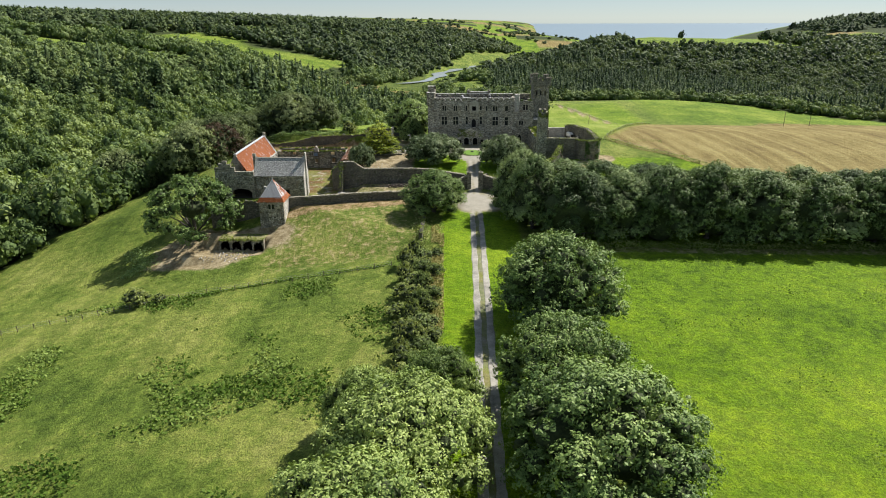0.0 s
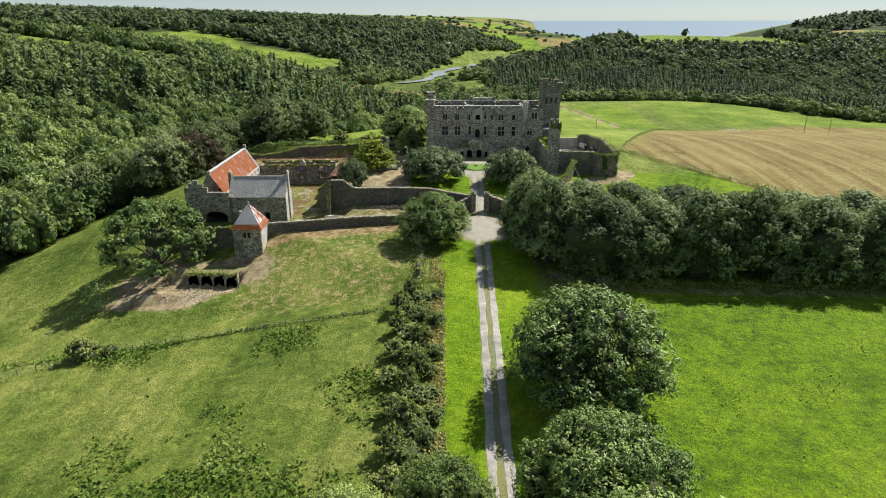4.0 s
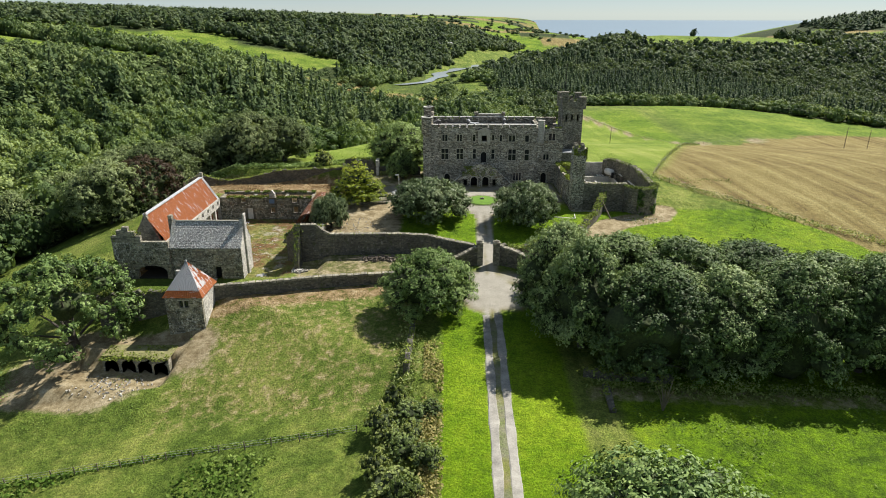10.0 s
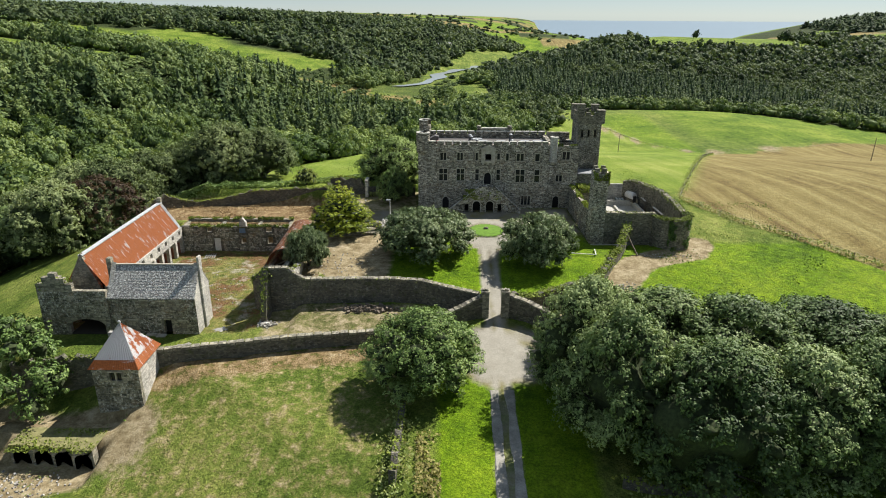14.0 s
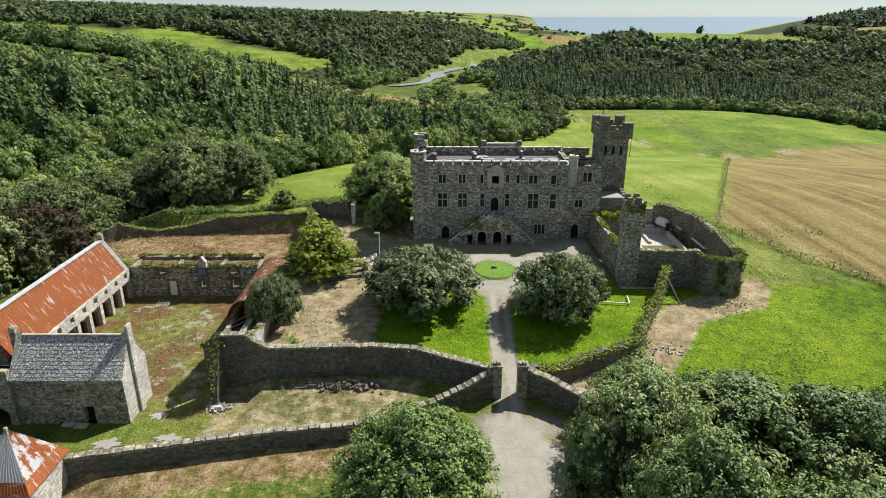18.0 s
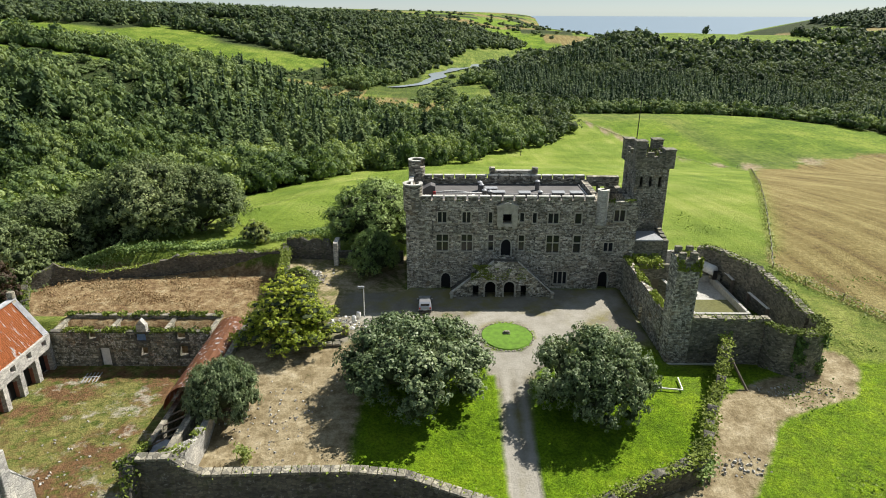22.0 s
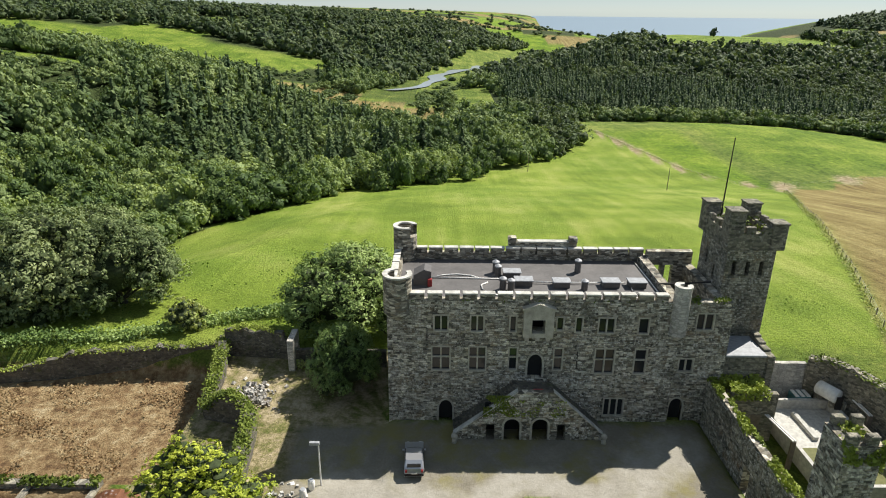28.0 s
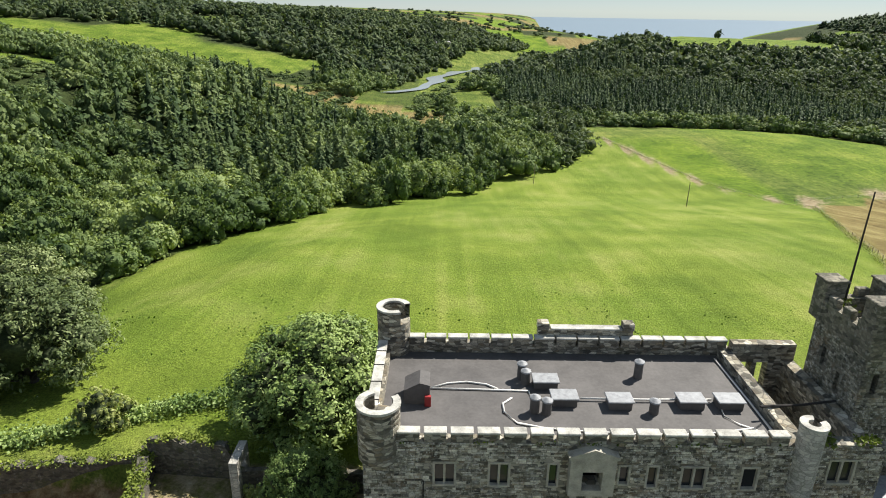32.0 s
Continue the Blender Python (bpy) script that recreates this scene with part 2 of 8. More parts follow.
# lighter copies of the conifer greens, for woods off the shaded ridge
M_leaf_fir_hill = tree_mass("hillside_conifer_needles", (0.036, 0.068, 0.03), (0.095, 0.14, 0.055), (0.2, 0.255, 0.1), 0.0, 0.15)
M_mass_fir_hill = tree_mass("hillside_conifer_boughs", (0.024, 0.046, 0.02), (0.062, 0.096, 0.038), (0.14, 0.18, 0.07), 1.0)
M_leaf_copper = leafy("copper_beech_leaves", (0.039, 0.026, 0.019), (0.078, 0.052, 0.034), (0.117, 0.085, 0.052))
# dark green that stands for the shade between the leaf sprays
M_inner = plain("crown_shade", (0.036, 0.052, 0.015), 0.95, vary=0.75, scale=3.0)
M_bark = plain("bark", (0.07, 0.06, 0.048), 0.95, vary=0.4, scale=4)
M_water = bpy.data.materials.new("water")
M_water.use_nodes = True
_b = M_water.node_tree.nodes["Principled BSDF"]
# the pale blue base colour holds the sky's reflection
_b.inputs["Base Color"].default_value = (0.2, 0.26, 0.3, 1)
_b.inputs["Roughness"].default_value = 0.3
_n = noise_(M_water.node_tree, place(M_water.node_tree), 0.4, 4)
bump_(M_water.node_tree, _b, _n, 0.25, 0.3)


def rusty_iron(name, rust, amount, ridge_axis=0):
    """Corrugated sheet: bare zinc where the paint has gone, rust elsewhere, runs down the slope."""
    m, t, b = nodes_of(name)
    p = place(t)
    mp = t.nodes.new("ShaderNodeMapping")
    mp.inputs["Scale"].default_value = (1.2, 1.2, 0.35) if ridge_axis else (0.4, 2.0, 0.4)
    wire(t, p, mp.inputs["Vector"])
    n1, n2 = noise_(t, mp.outputs[0], 1.3, 6, 0.65), noise_(t, p, 7, 4)
    c = ramp(t, n2, [(0.3, tuple(v * 0.65 for v in rust)), (0.7, tuple(min(1, v * 1.2) for v in rust))])
    f = ramp(t, n1, [(amount, (1, 1, 1)), (amount + 0.07, (0, 0, 0))])
    c = mixc(t, f, c, (0.72, 0.72, 0.73))
    wire(t, c, b.inputs["Base Color"])
    b.inputs["Roughness"].default_value = 0.6
    b.inputs["Metallic"].default_value = 0.15
    bump_(t, b, n2, 0.3, 0.01)
    return m


M_rust = rusty_iron("orange_rusted_iron", (0.52, 0.17, 0.05), 0.35)
M_zinc = rusty_iron("bare_zinc_sheet", (0.5, 0.16, 0.045), 0.64, 1)
M_rust_pale = rusty_iron("half_rusted_iron", (0.46, 0.13, 0.035), 0.47, 1)
M_verge = plain("weathered_zinc", (0.5, 0.51, 0.52), 0.6, 0.2, vary=0.35, scale=1.5)
M_slate = masonry("old_slates", [(0.27, 0.27, 0.27), (0.36, 0.36, 0.35), (0.21, 0.21, 0.215), (0.44, 0.44, 0.42)], (0.3, 0.16), moss=0.08, lichen=1.0, joint=0.5)


def glass_mat():
    m, t, b = nodes_of("dark_leaded_glass")
    b.inputs["Base Color"].default_value = (0.02, 0.022, 0.025, 1)
    b.inputs["Roughness"].default_value = 0.12
    n = noise_(t, place(t), 3.0, 2)
    bump_(t, b, n, 0.2, 0.02)
    return m


M_glass = glass_mat()


def ground_mat():
    """Pasture with masks for gravel, bare earth, mown lawn and stubble."""
    m, t, b = nodes_of("ground_cover")
    p = place(t)
    at = t.nodes.new("ShaderNodeAttribute")
    at.attribute_name = "cover"
    sep = t.nodes.new("ShaderNodeSeparateColor")
    wire(t, at.outputs["Color"], sep.inputs[0])
    at2 = t.nodes.new("ShaderNodeAttribute")
    at2.attribute_name = "cover_two"
    sep2 = t.nodes.new("ShaderNodeSeparateColor")
    wire(t, at2.outputs["Color"], sep2.inputs[0])
    at3 = t.nodes.new("ShaderNodeAttribute")
    at3.attribute_name = "cover_three"
    sep3 = t.nodes.new("ShaderNodeSeparateColor")
    wire(t, at3.outputs["Color"], sep3.inputs[0])
    n1, n2, n3, n4 = noise_(t, p, 0.05, 5), noise_(t, p, 0.5, 6, 0.65), noise_(t, p, 3.6, 7, 0.8), noise_(t, p, 1.1, 6, 0.72)
    f = math_(t, "ADD", math_(t, "MULTIPLY", n1, 0.55), math_(t, "MULTIPLY", n2, 0.45))
    rough_g = ramp(t, f, [(0.36, (0.056, 0.092, 0.014)), (0.47, (0.106, 0.152, 0.025)), (0.56, (0.172, 0.205, 0.045)), (0.68, (0.26, 0.272, 0.083))])
    lush = ramp(t, f, [(0.36, (0.06, 0.12, 0.003)), (0.48, (0.12, 0.21, 0.006)), (0.64, (0.205, 0.29, 0.014))])
    lanes = t.nodes.new("ShaderNodeMapping")
    lanes.inputs["Rotation"].default_value = (0, 0, radians(-24))
    lanes.inputs["Scale"].default_value = (0.32, 0.012, 0.05)
    wire(t, p, lanes.inputs["Vector"])
    n5 = noise_(t, lanes.outputs[0], 1.0, 4, 0.6)
    fs = math_(t, "ADD", math_(t, "MULTIPLY", f, 0.45), math_(t, "MULTIPLY", n5, 0.55))
    straw = ramp(t, fs, [(0.38, (0.125, 0.088, 0.034)), (0.49, (0.21, 0.165, 0.065)), (0.6, (0.29, 0.243, 0.105))])
    rough_g = mixc(t, 0.55, rough_g, ramp(t, n5, [(0.42, (0.72, 0.78, 0.7)), (0.58, (1.22, 1.18, 1.2))]), "MULTIPLY")
    earth = ramp(t, math_(t, "ADD", math_(t, "MULTIPLY", n2, 0.5), math_(t, "MULTIPLY", n4, 0.5)), [(0.34, (0.125, 0.092, 0.05)), (0.46, (0.215, 0.17, 0.095)), (0.56, (0.33, 0.275, 0.17)), (0.7, (0.47, 0.41, 0.29))])
    gravel = ramp(t, math_(t, "ADD", math_(t, "MULTIPLY", n2, 0.5), math_(t, "MULTIPLY", n3, 0.5)), [(0.3, (0.15, 0.135, 0.1)), (0.5, (0.205, 0.187, 0.145)), (0.68, (0.27, 0.25, 0.2))])
    mossy = ramp(t, noise_(t, p, 0.22, 5, 0.6), [(0.47, (0, 0, 0)), (0.62, (0.85, 0.85, 0.85))])
    gravel = mixc(t, mossy, gravel, (0.2, 0.18, 0.065))
    worn = ramp(t, math_(t, "ADD", math_(t, "MULTIPLY", n2, 0.5), math_(t, "MULTIPLY", n3, 0.5)), [(0.3, (0.24, 0.225, 0.185)), (0.68, (0.37, 0.35, 0.3))])
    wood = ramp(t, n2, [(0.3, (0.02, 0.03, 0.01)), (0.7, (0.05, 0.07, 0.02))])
    dead = ramp(t, math_(t, "ADD", math_(t, "MULTIPLY", n2, 0.45), math_(t, "MULTIPLY", n4, 0.55)), [(0.37, (0.1, 0.06, 0.032)), (0.46, (0.2, 0.13, 0.065)), (0.54, (0.3, 0.22, 0.115)), (0.64, (0.44, 0.36, 0.22))])

    patchy = noise_(t, p, 0.13, 6, 0.62)
    grassy = ramp(t, n4, [(0.35, (0.12, 0.12, 0.035)), (0.65, (0.25, 0.235, 0.075))])
    rusty = ramp(t, n4, [(0.35, (0.1, 0.05, 0.025)), (0.65, (0.21, 0.125, 0.06))])
    yard = mixc(t, ramp(t, patchy, [(0.46, (0, 0, 0)), (0.54, (1, 1, 1))]), rusty, grassy)
    yard = mixc(t, ramp(t, noise_(t, p, 0.3, 6, 0.7), [(0.56, (0, 0, 0)), (0.64, (0.85,) * 3)]), yard, (0.4, 0.37, 0.3))
    dead = mixc(t, sep3.outputs[2], dead, yard)

    def fade(mask, half=0.1, amp=0.9):
        s = math_(t, "ADD", mask, math_(t, "MULTIPLY", math_(t, "SUBTRACT", n4, 0.5), amp))
        s = math_(t, "ADD", s, math_(t, "MULTIPLY", math_(t, "SUBTRACT", n2, 0.5), 0.8))
        return ramp(t, s, [(0.5 - half, (0, 0, 0)), (0.5 + half, (1, 1, 1))])

    c = mixc(t, fade(sep.outputs[2], 0.4), rough_g, lush)
    c = mixc(t, fade(sep2.outputs[0]), c, straw)
    stripes = t.nodes.new("ShaderNodeMapping")
    stripes.inputs["Rotation"].default_value = (0, 0, radians(-20))
    stripes.inputs["Scale"].default_value = (0.28, 0.006, 0.02)
    wire(t, p, stripes.inputs["Vector"])
    n6 = noise_(t, stripes.outputs[0], 1.0, 4, 0.6)
    hay = ramp(t, math_(t, "ADD", math_(t, "MULTIPLY", n1, 0.65), math_(t, "MULTIPLY", n6, 0.35)), [(0.36, (0.115, 0.17, 0.02)), (0.5, (0.172, 0.238, 0.032)), (0.64, (0.255, 0.295, 0.07))])
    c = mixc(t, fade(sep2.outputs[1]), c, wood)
    c = mixc(t, 0.8, c, ramp(t, n3, [(0.4, (0.5, 0.55, 0.5)), (0.6, (1.45, 1.42, 1.3))]), "MULTIPLY")
    c = mixc(t, 0.45, c, ramp(t, n4, [(0.42, (0.7,) * 3), (0.58, (1.3,) * 3)]), "MULTIPLY")
    hay = mixc(t, 0.85, hay, ramp(t, n3, [(0.4, (0.55,) * 3), (0.6, (1.4,) * 3)]), "MULTIPLY")
    hay = mixc(t, 0.7, hay, ramp(t, noise_(t, p, 0.03, 6, 0.7), [(0.4, (0.8, 0.87, 0.75)), (0.6, (1.2, 1.12, 1.2))]), "MULTIPLY")
    c = mixc(t, sep3.outputs[1], c, hay)
    soil = ramp(t, n3, [(0.36, (0.7,) * 3), (0.5, (1.0,) * 3), (0.64, (1.25,) * 3)])
    c = mixc(t, fade(sep2.outputs[2], 0.12), c, mixc(t, 0.9, dead, soil, "MULTIPLY"))
    c = mixc(t, fade(sep.outputs[1], 0.2), c, mixc(t, 0.9, earth, soil, "MULTIPLY"))
    gravel = mixc(t, fade(sep3.outputs[0], 0.4, 0.5), gravel, worn)
    c = mixc(t, fade(sep.outputs[0], 0.3, 0.2), c, gravel)
    wire(t, c, b.inputs["Base Color"])
    b.inputs["Roughness"].default_value = 0.95
    b.inputs["Specular IOR Level"].default_value = 0.15
    h = math_(t, "ADD", math_(t, "MULTIPLY", n3, 0.5), n4)
    bare = math_(t, "MAXIMUM", sep.outputs[1], sep.outputs[0])
    h = math_(t, "MULTIPLY", h, math_(t, "SUBTRACT", 1.0, math_(t, "MULTIPLY", bare, 0.75)))
    bump_(t, b, h, 1.0, 0.4)
    return m


M_ground = ground_mat()
M_gravel = plain("pale_track_gravel", (0.29, 0.275, 0.24), 0.95, vary=0.5, scale=0.6)


# ---------------------------------------------------------------- building helpers
def thing(name, label, category, group="", kind="", at=(0, 0, 0), turn=0):
    ob = new(name)
    ob.matrix_basis = pose(*at, 0, 0, turn)
    return tagged(ob, label, category, group, kind)


def finish(bm, name, material, parent=None, label="", smooth=False):
    me = bpy.data.meshes.new(name)
    bm.normal_update()
    bm.to_mesh(me)
    bm.free()
    if smooth:
        me.shade_smooth()
    me.materials.append(material)
    ob = new(name, me)
    if parent:
        ob.parent = parent
    if label:
        ob["label"] = label
    return ob


def part(name, bm, material, parent, label="", smooth=False):
    return finish(bm, name, material, parent, label, smooth)


def box(bm, lo, hi, skew=None):
    """An axis-aligned block from corner to corner."""
    vs = [bm.verts.new((x, y, z)) for z in (lo[2], hi[2]) for y in (lo[1], hi[1]) for x in (lo[0], hi[0])]
    for f in ((0, 2, 3, 1), (4, 5, 7, 6), (0, 1, 5, 4), (2, 6, 7, 3), (0, 4, 6, 2), (1, 3, 7, 5)):
        bm.faces.new([vs[i] for i in f])
    return vs


def boxes(*pairs):
    bm = bmesh.new()
    for lo, hi in pairs:
        box(bm, lo, hi)
    return bm


def bevelled(bm, w=0.03):
    bmesh.ops.bevel(bm, geom=list(bm.edges), offset=w, segments=1, affect="EDGES")
    return bm


def tube(bm, pts, radii, sides=8, cap=True):
    """A round bar along points, with its radius at each."""
    rings = []
    for i, p in enumerate(pts):
        p = Vector(p)
        d = (Vector(pts[min(i + 1, len(pts) - 1)]) - Vector(pts[max(i - 1, 0)])).normalized()
        u = d.orthogonal().normalized()
        w = d.cross(u)
        r = radii[i] if isinstance(radii, (list, tuple)) else radii
        rings.append([bm.verts.new(p + (u * math.cos(a) + w * math.sin(a)) * r) for a in (2 * math.pi * k / sides for k in range(sides))])
    for a, b in zip(rings, rings[1:]):
        for k in range(sides):
            bm.faces.new((a[k], a[(k + 1) % sides], b[(k + 1) % sides], b[k]))
    if cap:
        bm.faces.new(rings[0][::-1])
        bm.faces.new(rings[-1])
    return bm


def prism(bm, poly, lo, hi):
    """An upright block over a polygon (x, y), counter-clockwise."""
    a = [bm.verts.new((x, y, lo)) for x, y in poly]
    b = [bm.verts.new((x, y, hi)) for x, y in poly]
    n = len(poly)
    for k in range(n):
        bm.faces.new((a[k], a[(k + 1) % n], b[(k + 1) % n], b[k]))
    bm.faces.new(a[::-1])
    bm.faces.new(b)
    return bm


def pierced(bm, origin, along, width, z0, z1, depth, holes, top=None):
    """A wall with openings right through. origin: its outer lower corner; along: its direction in plan, the outside on
    its right-hand side. holes: (u0, u1, z0, z1). The wall is built as blocks round the openings."""
    o = Vector((origin[0], origin[1], 0))
    a = Vector((along[0], along[1], 0)).normalized()
    inw = Vector((-a.y, a.x, 0))
    us = sorted({0.0, width, *(v for h in holes for v in h[:2])})
    zs = sorted({z0, z1, *(v for h in holes for v in h[2:4])})

    def solid(i, j):
        if not (0 <= i < len(us) - 1 and 0 <= j < len(zs) - 1):
            return False
        u, z = (us[i] + us[i + 1]) / 2, (zs[j] + zs[j + 1]) / 2
        return not any(h[0] < u < h[1] and h[2] < z < h[3] for h in holes)

    cache = {}

    def v(i, j, k):
        if (i, j, k) not in cache:
            p = o + a * us[i] + inw * (depth * k)
            cache[i, j, k] = bm.verts.new((p.x, p.y, zs[j]))
        return cache[i, j, k]

    for i in range(len(us) - 1):
        for j in range(len(zs) - 1):
            if not solid(i, j):
                continue
            bm.faces.new((v(i, j, 0), v(i + 1, j, 0), v(i + 1, j + 1, 0), v(i, j + 1, 0)))
            bm.faces.new((v(i, j, 1), v(i, j + 1, 1), v(i + 1, j + 1, 1), v(i + 1, j, 1)))
            if not solid(i - 1, j):
                bm.faces.new((v(i, j, 0), v(i, j + 1, 0), v(i, j + 1, 1), v(i, j, 1)))
            if not solid(i + 1, j):
                bm.faces.new((v(i + 1, j, 0), v(i + 1, j, 1), v(i + 1, j + 1, 1), v(i + 1, j + 1, 0)))
            if not solid(i, j - 1):
                bm.faces.new((v(i, j, 0), v(i, j, 1), v(i + 1, j, 1), v(i + 1, j, 0)))
            if not solid(i, j + 1):
                bm.faces.new((v(i, j + 1, 0), v(i + 1, j + 1, 0), v(i + 1, j + 1, 1), v(i, j + 1, 1)))
    return bm


def smoothstep(a, b, v):
    t = np.clip((v - a) / (b - a), 0.0, 1.0)
    return t * t * (3 - 2 * t)


# ---------------------------------------------------------------- the lie of the land
Y_KNOT = [-400, -200, -120, -100, -80, -62, -45, -30, -16, 18, 45, 90, 140, 200, 300, 420, 6000]
Z_KNOT = [-9, -7.5, -6.6, -6.2, -5.6, -4.4, -2.9, -1.2, 0, 0, -2.2, -7.5, -16.5, -28, -35, -37, -38]


def valley_x(y):
    return np.interp(y, [-400, -90, 0, 150, 300, 600, 800, 1000, 1300, 1600, 2600, 5000], [-190, -140, -125, -100, -85, -45, 10, 120, 210, 270, 450, 800])


def natural(x, y):
    """The height of the open land: a spur above a wooded valley, with hills beyond."""
    x, y = np.asarray(x, float), np.asarray(y, float)
    zm = np.interp(y, Y_KNOT, Z_KNOT) - 0.02 * np.clip(x - 45, 0, 200) * smoothstep(30, 120, y)
    xa = valley_x(y)
    za = np.interp(y, [-400, -90, 150, 300, 600, 5000], [-30, -26, -27, -34, -39, -39])
    xs = np.interp(y, [-400, -80, -62, -45, 20, 60, 100, 160, 220, 400, 600, 5000], [5, 5, -20, -50, -50, -30, -20, 10, 40, 30, 20, 900])
    xs = np.maximum(xs, xa + 40)
    z = zm + (za - zm) * np.clip((xs - x) / (xs - xa), 0, 1)
    d = np.maximum(xa - x, 0)
    cap = np.interp(y, [-400, 0, 600, 900, 1300, 2500, 5000], [80, 90, 88, 66, 58, 62, 50]) + 0.02 * d
    rise = d * np.interp(y, [0, 300, 600, 900, 1300], [0.14, 0.13, 0.13, 0.24, 0.3])
    z = z + cap * np.tanh(rise / cap)
    z = z + 31 * smoothstep(5, 95, d) * np.exp(-((y - 290) / 135) ** 2)
    z = z + smoothstep(40, 260, x - xa) * smoothstep(420, 990, y) * (46 - 0.022 * np.clip(x - 330, -200, 600)) * (1 - smoothstep(1010, 1500, y))
    z = z + 75 * smoothstep(900, 1500, y) * (1 - smoothstep(1900, 2600, y)) * smoothstep(640, 1150, x - 0.3 * (y - 1500))
    spur = 34 * smoothstep(1150, 1450, y) * (1 - smoothstep(2000, 2300, y)) * (1 - smoothstep(200, 600, x))
    z = np.maximum(z, spur - 40)
    z = z + 11 * np.exp(-((x - 190) / 110) ** 2 - ((y - 330) / 70) ** 2)
    return z


def within(x, y, x0, x1, y0, y1, edge=1.0):
    return smoothstep(x0 - edge, x0 + edge, x) * (1 - smoothstep(x1 - edge, x1 + edge, x)) * smoothstep(y0 - edge, y0 + edge, y) * (1 - smoothstep(y1 - edge, y1 + edge, y))


def ground(x, y):
    """The land with the levelled yards and terraces."""
    x, y = np.asarray(x, float), np.asarray(y, float)
    z = natural(x, y)
    for x0, x1, y0, y1, level in ((-52, -20.6, -55, -12, -4.5), (-49, -33.2, -66.2, -62.8, -8.4), (-52, -34, -73, -67.2, -10.9), (-23, -16.5, -50, -42, -4.0), (-60, -21, -9, 13, -3.2), (-21, 0, -9, 16, -0.6), (31.5, 49, -21, 4.5, -0.9)):
        w = within(x, y, x0, x1, y0, y1, 0.6)
        z = z * (1 - w) + level * w
    return z


def gz(x, y):
    return float(ground(x, y))


# ---------------------------------------------------------------- ground sheet
def spread(lo, hi, step, far_lo, far_hi, grow=1.09):
    """Grid lines: even between lo and hi, ever wider beyond."""
    mid = list(np.arange(lo, hi + 0.01, step))
    out, s, v = [], step, hi
    while v < far_hi:
        s *= grow
        v += s
        out.append(min(v, far_hi))
    low, s, v = [], step, lo
    while v > far_lo:
        s *= grow
        v -= s
        low.append(max(v, far_lo))
    return np.array(low[::-1] + mid + out)


def near_line(x, y, pts):
    """The distance from a line through points."""
    best = np.full(x.shape, 1e9)
    for (x0, y0), (x1, y1) in zip(pts, pts[1:]):
        dx, dy = x1 - x0, y1 - y0
        t = np.clip(((x - x0) * dx + (y - y0) * dy) / (dx * dx + dy * dy), 0, 1)
        best = np.minimum(best, np.hypot(x - x0 - t * dx, y - y0 - t * dy))
    return best


DRIVE = [(8.2, -230), (9.4, -160), (11.2, -110), (12.2, -70), (12.6, -44), (13.2, -26)]
RIVER = [(-40, 590), (-28, 611), (-19, 644), (-1, 715), (29, 817), (52, 904), (84, 996), (125, 1078), (190, 1180), (290, 1600)]
WOOD_EDGE = [(-130, -40), (-86, 30), (-72, 82), (-58, 123), (-28, 163), (16, 208), (61, 260), (84, 300)]


def edge_x(y):
    return np.interp(y, [-400, -90, -55, -20, 20, 82, 123, 163, 208, 260, 300, 420], [-125, -112, -100, -84, -78, -71, -58, -28, 16, 61, 80, 96])


def ridge_edge(x):
    """Where the woods of the far ridge begin, past the meadow and the stubble."""
    return np.interp(x, [60, 100, 190, 240, 285, 340, 450, 700], [404, 400, 392, 352, 312, 268, 205, 120])


